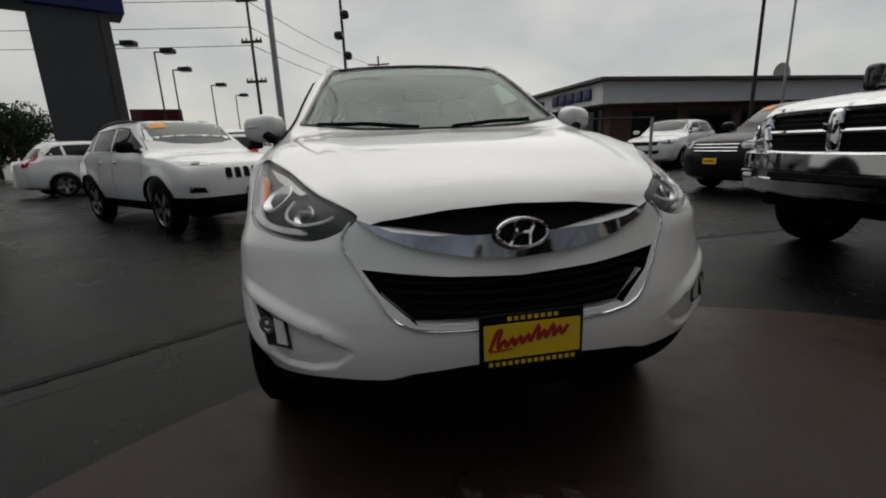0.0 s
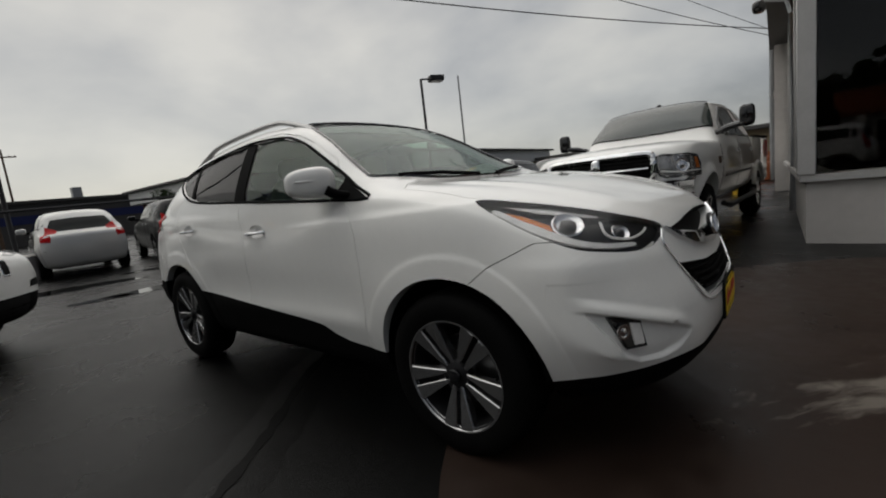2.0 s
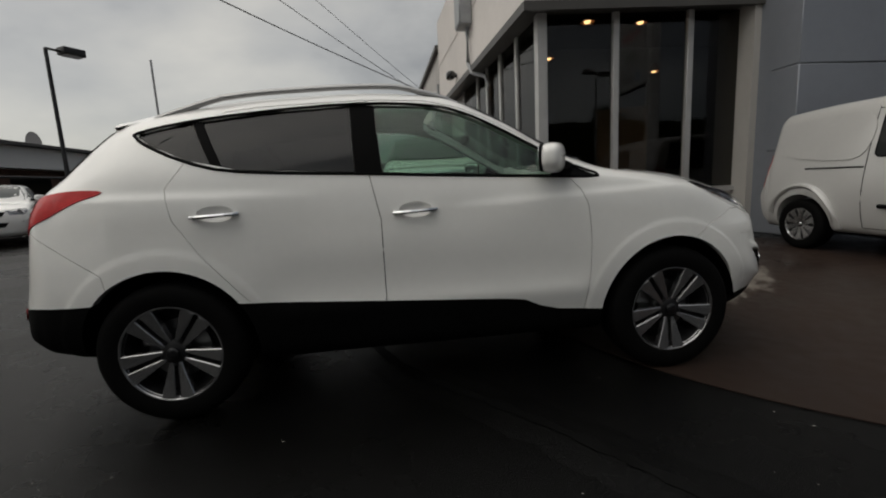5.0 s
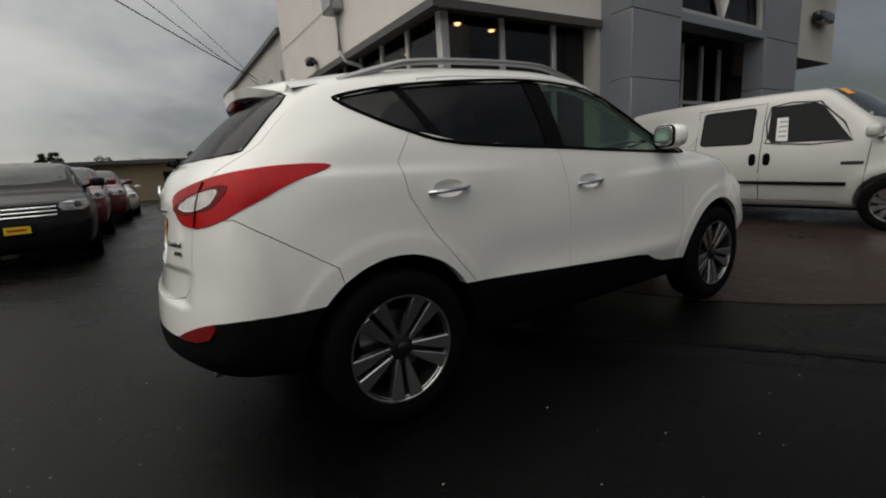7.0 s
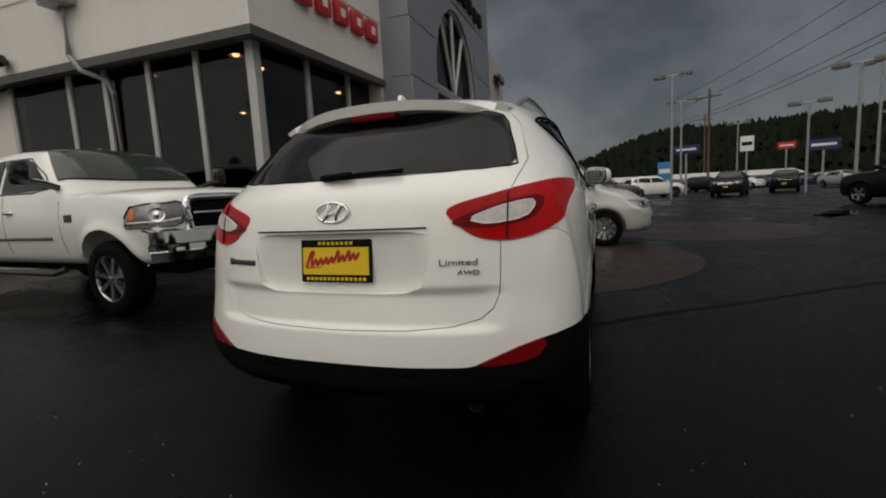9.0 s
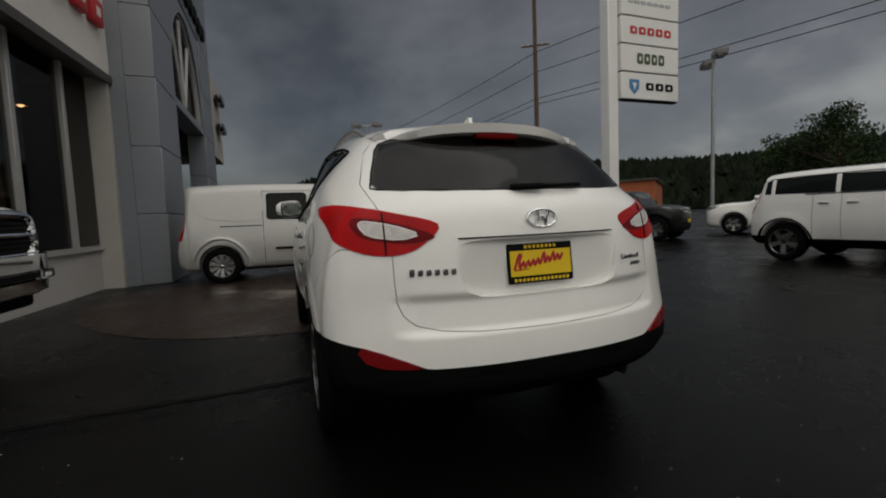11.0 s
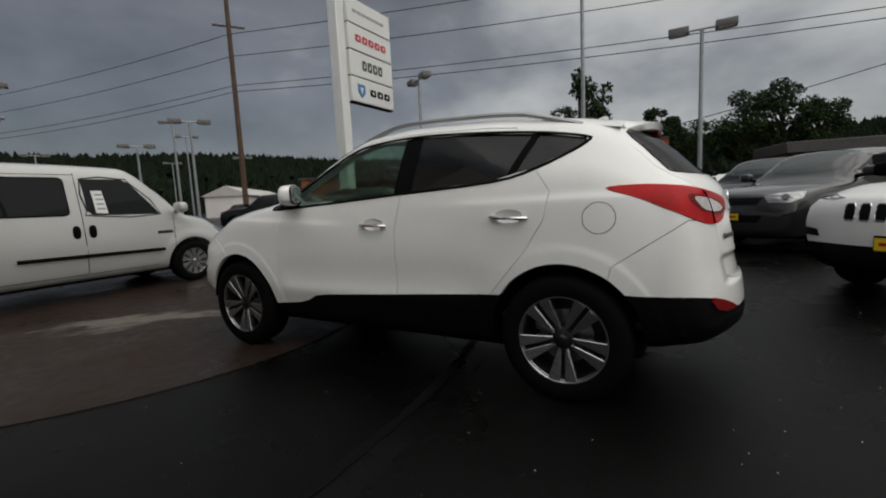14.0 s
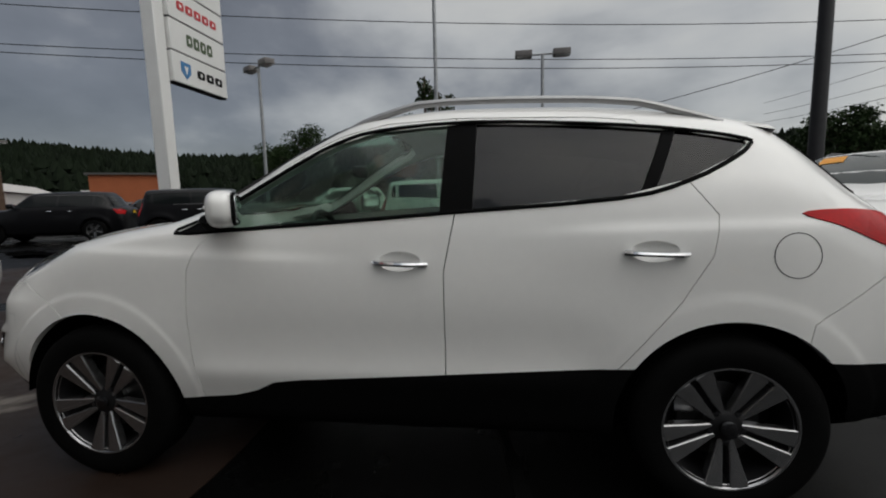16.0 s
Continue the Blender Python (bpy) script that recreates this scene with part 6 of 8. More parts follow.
def crossover():
    car = thing("crossover_car", label="white compact crossover car, freshly washed, parked half on a round pad", category="car")
    shell = pressed(smoothed(loft(TUCKED, nx=260, deform=tuck, cuts=3)))
    skin = Skin(shell)
    # cabin hollow, wheel wells and window openings
    cavity = loft(TUCKED, nx=60, deform=tuck, shrink=0.055, lo=-1.86, hi=0.99, cuts=2)
    cuts = [cavity]
    for cx in (1.32, -1.32):
        for lo, hi in ((0.60, 1.2), (-1.2, -0.60)):
            cuts.append(prism(circle(cx, 0.362, 0.408, 72), "y", lo, hi))
    hole = inset(DLO, 0.006)
    cuts += [prism(hole, "y", 0.45, 1.2), prism(hole, "y", -1.2, -0.45)]
    screen = [(1.035, 0.0), (1.025, 0.20), (0.985, 0.42), (0.905, 0.60), (0.81, 0.705), (0.74, 0.70), (0.40, 0.618), (0.14, 0.560), (0.095, 0.50), (0.075, 0.25), (0.07, 0.0)]
    screen += [(x, -y) for x, y in screen[-2:0:-1]]
    cuts.append(prism(inset(screen, 0.004), "z", 1.02, 2.0))
    rear = [(0.0, 1.475), (0.42, 1.468), (0.560, 1.445), (0.605, 1.36), (0.645, 1.245), (0.625, 1.215), (0.40, 1.202), (0.0, 1.198)]
    rear += [(-y, z) for y, z in rear[-2:0:-1]]
    cuts.append(prism(inset(rear, 0.004), "x", -2.4, -1.45))
    recess = [(0.40, 0.996), (0.36, 0.80), (0.28, 0.770), (-0.28, 0.770), (-0.36, 0.80), (-0.40, 0.996)]
    cuts.append(prism([tuple(v) for v in rounded(recess, 0.12, 2)], "x", -2.6, -2.092))
    # hollows for lamps and grilles, of even depth under the skin
    for depth, jobs in ((0.034, [(spline([(x, s * y, z) for x, y, z in HEAD], 4), (0.72, s * 0.69, 0.15)) for s in (1, -1)]),
                        (0.045, [([(2.1, y, z) for y, z in both(UPPER)], (1, 0, 0)), ([(2.1, y, z) for y, z in both(LOWER)], (1, 0, 0))])):
        core = shrunk(shell, depth)
        cuts += [carve(prism_along(pts, d), [core]) for pts, d in jobs]
    me = carve(shell, cuts)
    # black lower cladding, then the panels with real gaps between them
    clad = carve(me, [prism(inset(CLAD, 0.0), "y", -1.3, 1.3)], "INTERSECT")
    white = carve(me, [prism(inset(CLAD, -0.001), "y", -1.3, 1.3)])
    corners = [prism([(s * y, z) for y, z in CORNER], "x", -2.6, -1.83) for s in (1, -1)]
    for c in corners:
        part("bumper_corner", skin.soften(carve(white, [c], "INTERSECT")), "black_plastic", car)
    white = carve(white, corners)
    # shallow hollows behind the door handles
    dishes = []
    for s in (1, -1):
        for hx, hz in ((-0.09, 0.984), (-1.04, 1.016)):
            p, n = skin.drop((hx + 0.004, s * 0.9, hz + 0.008), (0, s, 0))
            bm = bmesh.new()
            bmesh.ops.create_icosphere(bm, subdivisions=4, radius=1.0, matrix=Matrix.Translation(p + n * 0.012) @ Matrix.Diagonal((0.090, 0.036, 0.042, 1)))
            dish = bpy.data.meshes.new("cut")
            bm.to_mesh(dish)
            bm.free()
            dishes.append(dish)
    white = carve(white, dishes)
    scoop = prism(SCOOP, "x", 1.7, 2.6)
    part("front_lip", skin.soften(carve(white, [scoop], "INTERSECT")), "black_plastic", car)
    white = carve(white, [scoop])
    part("lower_cladding", skin.soften(clad), "black_plastic", car, "black textured plastic cladding")
    panels = []
    gate = [(0.0, 0.640), (0.30, 0.645), (0.46, 0.656), (0.55, 0.678), (0.595, 0.715), (0.616, 0.77), (0.620, 0.85), (0.620, 1.0), (0.640, 1.10), (0.685, 1.245), (0.635, 1.40), (0.56, 1.49), (0.50, 1.53), (0.0, 1.54)]
    gate += [(-y, z) for y, z in gate[-2:0:-1]]
    panels.append(("tailgate", gate, "x", -2.6, -1.56))
    bonnet = [(2.6, 0.0), (2.6, 0.40), (2.02, 0.47), (1.86, 0.62), (1.62, 0.745), (1.40, 0.775), (1.06, 0.765), (0.99, 0.66), (1.035, 0.45), (1.06, 0.20), (1.065, 0.0)]
    bonnet += [(x, -y) for x, y in bonnet[-2:0:-1]]
    panels.append(("bonnet", bonnet, "z", 0.888, 1.6))
    for s in (1, -1):
        lo, hi = (0.5, 1.3) if s > 0 else (-1.3, -0.5)
        panels += [("front_door", DOOR_F, "y", lo, hi), ("rear_door", DOOR_R, "y", lo, hi)]
    panels.append(("front_bumper", [(1.38, 0.2), (1.45, 0.75), (1.53, 0.812), (1.70, 0.893), (2.6, 0.900), (2.6, 0.2)], "y", -1.3, 1.3))
    panels.append(("rear_bumper", [(-1.45, 0.2), (-1.57, 0.760), (-1.90, 0.978), (-2.6, 0.985), (-2.6, 0.2)], "y", -1.3, 1.3))
    for name, poly, ax, lo, hi in panels:
        poly = [tuple(p) for p in poly]
        piece = carve(white, [prism(inset(poly, 0.0022), ax, lo, hi)], "INTERSECT")
        white = carve(white, [prism(inset(poly, -0.0012), ax, lo, hi)])
        part(name, skin.soften(piece), "white_paint", car)
    part("body_shell", skin.soften(white), "white_paint", car)

    # glazing: front door glass, black pillar, rear door glass, divider, quarter glass
    for s in (1, -1):
        d = (0, s, 0.12)

        def lay(name, poly, mat, lift, thick=0.004, label=""):
            bm = skin.patch([(x, s * 0.7, z) for x, z in poly], (0, s, 0), lift, thick, step=0.06)
            ob = part(name, bm, mat, car, label)
            return ob
        inner = inset(DLO, 0.003)
        front = clip2(clip2(inner, (-0.245, 1.2), (1, 0.06)), (0.66, 1.2), (-1, 0.25))
        pillar = clip2(clip2(inner, (-0.247, 1.2), (-1, -0.06)), (-0.375, 1.2), (1, 0.04))
        back = clip2(clip2(inner, (-0.377, 1.2), (-1, -0.04)), (-1.055, 1.35), (1, 0.5))
        div = clip2(clip2(inner, (-1.057, 1.35), (-1, -0.5)), (-1.105, 1.35), (1, 0.5))
        quarter = clip2(inner, (-1.107, 1.35), (-1, -0.5))
        sail = clip2(inner, (0.662, 1.2), (1, -0.25))
        lay("front_window", front, "glass_side", -0.009).visible_shadow = False
        lay("pillar_trim", pillar, "black_plastic", -0.004, 0.02)
        lay("rear_window", back, "glass_dark", -0.009).visible_shadow = False
        lay("pillar_trim", div, "black_plastic", -0.005, 0.02)
        lay("quarter_window", quarter, "glass_dark", -0.007).visible_shadow = False
        lay("sail_trim", sail, "black_plastic", -0.004, 0.02)
        # rubber rim round the side glass
        rim = [skin.drop((x, s * 0.7, z), (0, s, 0))[0] for x, z in spline(DLO, 3)]
        part("window_seal", sweep(bmesh.new(), [p + Vector((0, s * 0.001, 0)) for p in rim], 0.009, 6, closed=True), "black_plastic", car)
    bm = skin.patch([(x, y, 1.3) for x, y in inset(screen, 0.006)], (0.3, 0, 1), -0.006, 0.005, step=0.08, up=(0, 1, 0))
    part("windscreen", bm, "glass_clear", car).visible_shadow = False
    edge = [skin.drop((x, y, 1.3), (0, 0, 1))[0] for x, y in spline(screen, 2)]
    part("windscreen_seal", sweep(bmesh.new(), edge, 0.010, 6, closed=True), "gloss_black", car)
    bm = skin.patch([(-1.8, y, z) for y, z in inset(rear, -0.003)], (-1, 0, 0), 0.002, 0.005, step=0.04)
    part("rear_screen", bm, "glass_dark", car).visible_shadow = False
    edge = [skin.drop((-1.8, y, z), (-1, 0, 0))[0] for y, z in spline(rear, 2)]
    part("rear_screen_seal", sweep(bmesh.new(), edge, 0.005, 6, closed=True), "black_plastic", car)

    # lamps
    for s in (1, -1):
        def at(pts):
            return [(x, s * y, z) for x, y, z in pts]
        dh = (0.72, s * 0.69, 0.15)
        lamp = part("headlight", skin.patch(inset_path(spline(at(HEAD), 4), 0.002), dh, -0.029, 0.004, step=0.05), "lamp_inner", car, "swept-back headlight with projector bowls behind a clear lens")
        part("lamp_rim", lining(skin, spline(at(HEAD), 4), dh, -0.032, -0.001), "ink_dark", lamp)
        guide = [(1.535, 0.806, 1.012), (1.62, 0.803, 0.965), (1.70, 0.790, 0.921), (1.80, 0.755, 0.878), (1.89, 0.685, 0.853), (1.96, 0.600, 0.845), (1.957, 0.600, 0.859), (1.89, 0.677, 0.868), (1.81, 0.738, 0.893), (1.72, 0.772, 0.940), (1.63, 0.795, 0.985), (1.56, 0.800, 1.018)]
        part("light_guide", skin.patch(spline(at(guide), 3), dh, -0.004, 0.014, step=0.05), "white_lens", lamp)
        part("turn_lens", skin.patch(at([(1.575, 0.800, 1.020), (1.66, 0.777, 0.997), (1.735, 0.750, 0.955), (1.755, 0.762, 0.908), (1.68, 0.792, 0.945)]), dh, -0.016, 0.006, step=0.05), "amber", lamp)
        for c, r in (((1.775, 0.700, 0.950), 0.058), ((1.915, 0.590, 0.900), 0.034)):
            p, n = skin.drop((c[0], s * c[1], c[2]), dh)
            bm = bmesh.new()
            lathe(bm, [(r, -0.006), (r, 0.004), (r * 0.93, 0.006), (r * 0.80, 0.001), (r * 0.60, -0.003), (r * 0.40, -0.004)], n=32, axis="z")
            bowl = part("projector", bm, "reflector", lamp, "bright reflector bowl")
            bowl.matrix_basis = Matrix.Translation(p - n * 0.020) @ n.to_track_quat("Z", "Y").to_matrix().to_4x4()
            ball = lathe(bmesh.new(), [(r * 0.56, -0.006), (r * 0.52, 0.002), (r * 0.36, 0.008), (r * 0.18, 0.011), (0, 0.012)], n=28, axis="z")
            part("projector_lens", ball, "gloss_black", bowl)
        hook = [(1.865, 0.630, 0.940), (1.870, 0.640, 0.905), (1.895, 0.630, 0.882), (1.940, 0.585, 0.872), (1.975, 0.535, 0.885), (1.985, 0.510, 0.900)]
        pts = [skin.drop(p, dh)[0] - skin.drop(p, dh)[1] * 0.010 for p in spline(at(hook), 4, closed=False)]
        part("light_guide", sweep(bmesh.new(), pts, 0.005, 6), "white_lens", lamp)
        upper = [(1.56, 0.765, 1.035), (1.68, 0.69, 1.012), (1.84, 0.585, 0.962), (1.83, 0.600, 0.955), (1.67, 0.715, 0.998)]
        part("lamp_bezel", skin.patch(at(upper), dh, -0.014, 0.008, step=0.05), "lamp_silver", lamp)
        ln = part("lens", skin.patch(spline(at(HEAD), 4), dh, 0.001, 0.003, step=0.05), "glass_lens", lamp)
        ln.visible_shadow = False
        # fog lamp in its hollow
        df = (0.85, s * 0.5, 0)
        fog = [(1.912, 0.768, 0.634), (1.985, 0.682, 0.609), (2.000, 0.668, 0.515), (1.958, 0.738, 0.520)]
        u = Vector(df).normalized()

        def plate_at(pts, front, back):
            """A flat block with this outline, from front to back of its own plane along the lamp's way."""
            bm = bmesh.new()
            rows = [[bm.verts.new(Vector(p) + u * k) for p in pts] for k in (front, back)]
            bm.faces.new(rows[0])
            bm.faces.new(rows[1][::-1])
            for i in range(len(pts)):
                bm.faces.new((rows[0][i - 1], rows[0][i], rows[1][i], rows[1][i - 1]))
            bmesh.ops.recalc_face_normals(bm, faces=bm.faces)
            return bm
        fl = part("fog_lamp", plate_at(at(fog), 0.021, -0.03), "gloss_black", car)
        part("fog_rim", sweep(bmesh.new(), [Vector(p) + u * 0.021 for p in at(fog)], 0.004, 6, closed=True), "gloss_black", fl)
        lens = [(1.962, 0.712, 0.604), (1.984, 0.682, 0.597), (1.995, 0.675, 0.525), (1.972, 0.708, 0.527)]
        part("fog_lens", plate_at(at(lens), 0.026, 0.01), "white_lens", fl)
        p = Vector(at([(1.948, 0.738, 0.578)])[0]) + u * 0.021
        bowl = lathe(bmesh.new(), [(0.028, 0.0), (0.028, 0.004), (0.022, 0.005), (0.014, 0.001), (0, 0.006)], n=20, axis="z")
        part("fog_bowl", bowl, "reflector", fl).matrix_basis = Matrix.Translation(p) @ u.to_track_quat("Z", "Y").to_matrix().to_4x4()
        # tail lamp, in two halves with a pale window
        dt = (-0.66, s * 0.75, 0.05)
        tail = [(-1.528, 0.83, 1.148), (-1.72, 0.81, 1.160), (-1.90, 0.735, 1.143), (-1.99, 0.61, 1.115), (-2.058, 0.442, 1.066), (-2.062, 0.50, 0.995), (-2.04, 0.57, 0.957), (-1.985, 0.68, 0.952), (-1.87, 0.775, 0.995), (-1.70, 0.825, 1.085)]
        tl = part("tail_lamp", skin.patch(spline(at(tail), 4), dt, 0.005, 0.012, step=0.045), "red_lens", car, "red wrap-around tail lamp with a clear reversing window")
        pale = rounded3([(-2.045, 0.498, 1.026), (-2.005, 0.61, 1.066), (-1.935, 0.722, 1.088), (-1.925, 0.728, 1.068), (-1.955, 0.690, 1.024), (-2.02, 0.575, 1.006)])
        mid = sum((Vector(p) for p in pale), Vector()) / len(pale)
        shade = [tuple(mid + (Vector(p) - mid) * 1.42) for p in pale]
        part("lamp_band", skin.patch(spline(at(shade), 3), dt, 0.0058, 0.004, step=0.04), "dark_red", tl)
        part("reversing_lens", skin.patch(at(pale), dt, 0.0072, 0.004, step=0.04), "clear_window", tl)
        pts = [skin.drop(p, dt)[0] + skin.drop(p, dt)[1] * 0.0065 for p in at(pale)]
        part("lamp_bezel", sweep(bmesh.new(), pts, 0.0028, 5, closed=True), "white_lens", tl)
        cut = [skin.drop((-2.0, s * 0.642, z), (-1, 0, 0))[0] + Vector((-0.0085, 0, 0)) for z in (0.955, 1.0, 1.05, 1.10, 1.118)]
        part("lamp_seam", sweep(bmesh.new(), cut, 0.0035, 5), "ink_dark", tl)
        refl = [(-2.1, 0.545, 0.525), (-2.1, 0.60, 0.552), (-2.1, 0.68, 0.583), (-2.1, 0.752, 0.604), (-2.1, 0.765, 0.582), (-2.1, 0.74, 0.546), (-2.1, 0.68, 0.526), (-2.1, 0.60, 0.522)]
        part("bumper_reflector", skin.patch(at(refl), (-1, 0, 0), 0.008, 0.014, step=0.022), "reflector_red", car)

    # grille and number-plate frame at the nose
    F = (1, 0, 0)

    def nose(name, pts, mat, lift, thick=0.008, label="", smooth=0):
        pts = [(2.1, y, z) for y, z in pts]
        return part(name, skin.patch(spline(pts, smooth) if smooth else pts, F, lift, thick, step=0.05), mat, car, label)
    nose("upper_grille", [(y * 0.998, z) for y, z in both(UPPER)], "ink_dark", -0.040, 0.004)
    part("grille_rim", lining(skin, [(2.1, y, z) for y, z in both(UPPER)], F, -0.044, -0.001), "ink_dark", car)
    half = [(0.0, 0.832), (0.12, 0.832), (0.25, 0.838), (0.36, 0.853), (0.458, 0.888), (0.40, 0.846), (0.30, 0.806), (0.15, 0.774), (0.0, 0.764)]
    wing = nose("grille_bar", half + [(-y, z) for y, z in half[-2:0:-1]], "chrome", 0.012, 0.02, "chrome wing bar across the grille")
    low = nose("lower_grille", [(y * 0.998, z) for y, z in both(LOWER)], "ink_dark", -0.040, 0.004)
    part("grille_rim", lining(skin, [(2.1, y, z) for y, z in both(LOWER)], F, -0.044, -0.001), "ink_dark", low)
    for k in range(4):
        z = 0.616 + 0.028 * k
        w = 0.310 + 0.030 * k
        pts = [skin.drop((2.1, w * t, z + 0.022 * t * t), F)[0] for t in np.linspace(-1, 1, 15)]
        part("grille_slat", sweep(bmesh.new(), [p - Vector((0.014, 0, 0)) for p in pts], 0.010, 6, flat=0.7), "black_plastic", low)
    frame_pts = [(-0.475, 0.885), (-0.505, 0.835), (-0.47, 0.765), (-0.425, 0.690), (-0.325, 0.592), (0.0, 0.580), (0.325, 0.592), (0.425, 0.690), (0.47, 0.765), (0.505, 0.835), (0.475, 0.885)]
    pts = [skin.drop((2.1, y, z), F)[0] + Vector((0.003, 0, 0)) for y, z in spline(frame_pts, 4, closed=False)]
    part("grille_frame", sweep(bmesh.new(), pts, 0.0038, 8), "chrome", car)
    def emblem(name, m, k):
        """An oval ring with a slanted two-stroke figure."""
        bm = sweep(bmesh.new(), [(0.074 * k * math.cos(a), 0.040 * k * math.sin(a), 0) for a in np.linspace(0, 2 * math.pi, 41)[:-1]], 0.0065 * k, 8, closed=True)
        for s in (-1, 1):
            sweep(bm, [(s * 0.030 * k - 0.012 * k, -0.034 * k, 0), (s * 0.020 * k, 0.0, 0.003), (s * 0.030 * k + 0.012 * k, 0.034 * k, 0)], 0.0075 * k, 6)
        sweep(bm, [(-0.028 * k, -0.006 * k, 0), (0, 0.002 * k, 0.003), (0.028 * k, 0.006 * k, 0)], 0.007 * k, 6)
        part(name, bm, "chrome", car, "oval chrome emblem").matrix_basis = m
    p, n = skin.drop((2.1, 0, 0.838), F)
    emblem("emblem", Matrix.Translation(p + Vector((0.036, 0, 0))) @ pose(0, 0, 0, 78, 0, 90), 1.0)
    part("emblem_back", lathe(bmesh.new(), [(0.082, 0), (0.080, 0.012), (0, 0.014)], n=40, axis="z"), "ink_dark", car).matrix_basis = Matrix.Translation(p + Vector((0.020, 0, 0))) @ pose(0, 0, 0, 78, 0, 90) @ Matrix.Diagonal((1, 0.58, 1, 1))
    p, n = skin.drop((-2.1, 0, 1.072), (-1, 0, 0))
    emblem("emblem", Matrix.Translation(p + Vector((-0.006, 0, 0))) @ pose(0, 0, 0, 82, 0, -90), 0.92)

    def plate(m, w=0.315, h=0.165):
        bm = box(bmesh.new(), (-w / 2, -h / 2, 0), (w / 2, h / 2, 0.010), 0.004)
        fr = part("plate_frame", bm, "ink_dark", car, "dark dealer plate frame with a yellow card")
        fr.matrix_basis = m
        part("card", B((-w / 2 + 0.012, -h / 2 + 0.030, 0.010), (w / 2 - 0.012, h / 2 - 0.030, 0.0125)), "plate_yellow", fr)
        # a slanted red script as one running stroke with an underline, and rows of small yellow bars on the frame
        wave = [(-0.122, -0.026), (-0.116, 0.030), (-0.104, 0.034), (-0.106, 0.010)]
        wave += [(-0.098 + 0.0115 * i, -0.008 + 0.0016 * i + (0.034 if i == 9 else 0.026 if i == 13 else 0.013 if i % 2 else -0.012)) for i in range(18)]
        line = [Vector((q.x + 0.3 * q.y, q.y, 0.0130)) for q in spline([Vector(v) for v in wave], 4, closed=False)]
        part("script_stroke", sweep(bmesh.new(), line, 0.0058, 6, flat=0.3), "ink_red", fr)
        part("script_stroke", prism_bm([(-0.128, -0.030), (-0.06, -0.026), (-0.06, -0.022), (-0.128, -0.025)], "z", 0.0124, 0.0136), "ink_red", fr)
        for j, y in ((0, -h / 2 + 0.014), (1, h / 2 - 0.015)):
            for i in range(14 if j == 0 else 8):
                x = (-0.125 + 0.0193 * i) if j == 0 else (-0.070 + 0.020 * i)
                part("frame_bar", B((x - 0.006, y - 0.006, 0.0098), (x + 0.006, y + 0.006, 0.0112)), "plate_yellow", fr)
    plate(Matrix.Translation((2.180, 0.012, 0.538)) @ pose(0, 0, 0, 90, 0, 90))
    plate(Matrix.Translation((-2.094, 0.006, 0.888)) @ pose(0, 0, 0, 84, 0, -90))
    # dark rod standing for the shadow under the fold over the rear plate; badges
    pts = [skin.drop((-2.1, y, 1.006), (-1, 0, 0))[0] + Vector((-0.004, 0, 0)) for y in np.linspace(-0.37, 0.37, 13)]
    part("tailgate_lip", sweep(bmesh.new(), pts, 0.0038, 6, flat=0.8), "ink_dark", car)
    for i in range(6):
        p, n = skin.drop((-2.1, 0.555 - 0.031 * i, 0.880), (-1, 0, 0))
        bm = box(bmesh.new(), (-0.012, -0.012 if i else -0.014, 0), (0.012, 0.012 if i else 0.016, 0.006), 0.003)
        part("badge_bar", bm, "badge_chrome", car).matrix_basis = Matrix.Translation(p) @ pose(0, 0, 0, 86, 0, -90 + 12)
    p, n = skin.drop((-2.1, -0.480, 0.880), (-1, 0, 0))
    turn = n.to_track_quat("Z", "Y").to_matrix().to_4x4()
    lettering("badge", "Limited", "badge_chrome", car, Matrix.Translation(p + n * 0.003) @ turn @ Matrix.Diagonal((1.5, 1, 1, 1)), 0.031, 0.002, label="chrome trim badge")
    p, n = skin.drop((-2.1, -0.512, 0.845), (-1, 0, 0))
    lettering("badge", "AWD", "badge_chrome", car, Matrix.Translation(p + n * 0.003) @ turn @ Matrix.Diagonal((1.4, 1, 1, 1)), 0.023, 0.002, shear=0.2)

    # roof rails, spoiler, aerial, wipers, mirrors, handles, fuel flap, exhaust
    for s in (1, -1):
        pts = []
        for t in np.linspace(0, 1, 25):
            x = 0.20 - 1.58 * t
            p, n = skin.drop((x, s * 0.575, 1.6), (0, 0, 1))
            pts.append(p + Vector((0, 0, -0.012 + 0.048 * min(1, 5.0 * t, 5.0 * (1 - t)))))
        rail = part("roof_rail", sweep(bmesh.new(), pts, 0.019, 10, flat=0.8), "rail_silver", car, "silver roof rail")
        # mirror: black arm, white housing, silvered glass, a slim lamp
        m = part("door_mirror", superbox((0.628, s * 0.948, 1.214), (0.060, 0.118, 0.075), 3.0, taper=(s, 0.12)), "white_paint", car, "white door mirror with a slim lamp strip")
        part("mirror_arm", sweep(bmesh.new(), spline([(0.72, s * 0.80, 1.135), (0.71, s * 0.87, 1.15), (0.69, s * 0.91, 1.175)], 4, closed=False), 0.034, 10, flat=0.7), "black_plastic", car)
        part("mirror_glass", superbox((0.574, s * 0.948, 1.215), (0.008, 0.094, 0.058), 4.0), "chrome", m)
        part("mirror_rim", superbox((0.580, s * 0.948, 1.214), (0.010, 0.104, 0.067), 4.0), "black_plastic", m)
        m.matrix_basis = Matrix.Translation((0.645, s * 0.90, 0)) @ pose(0, 0, 0, 0, 0, s * 27) @ Matrix.Translation((-0.645, s * -0.90, 0))
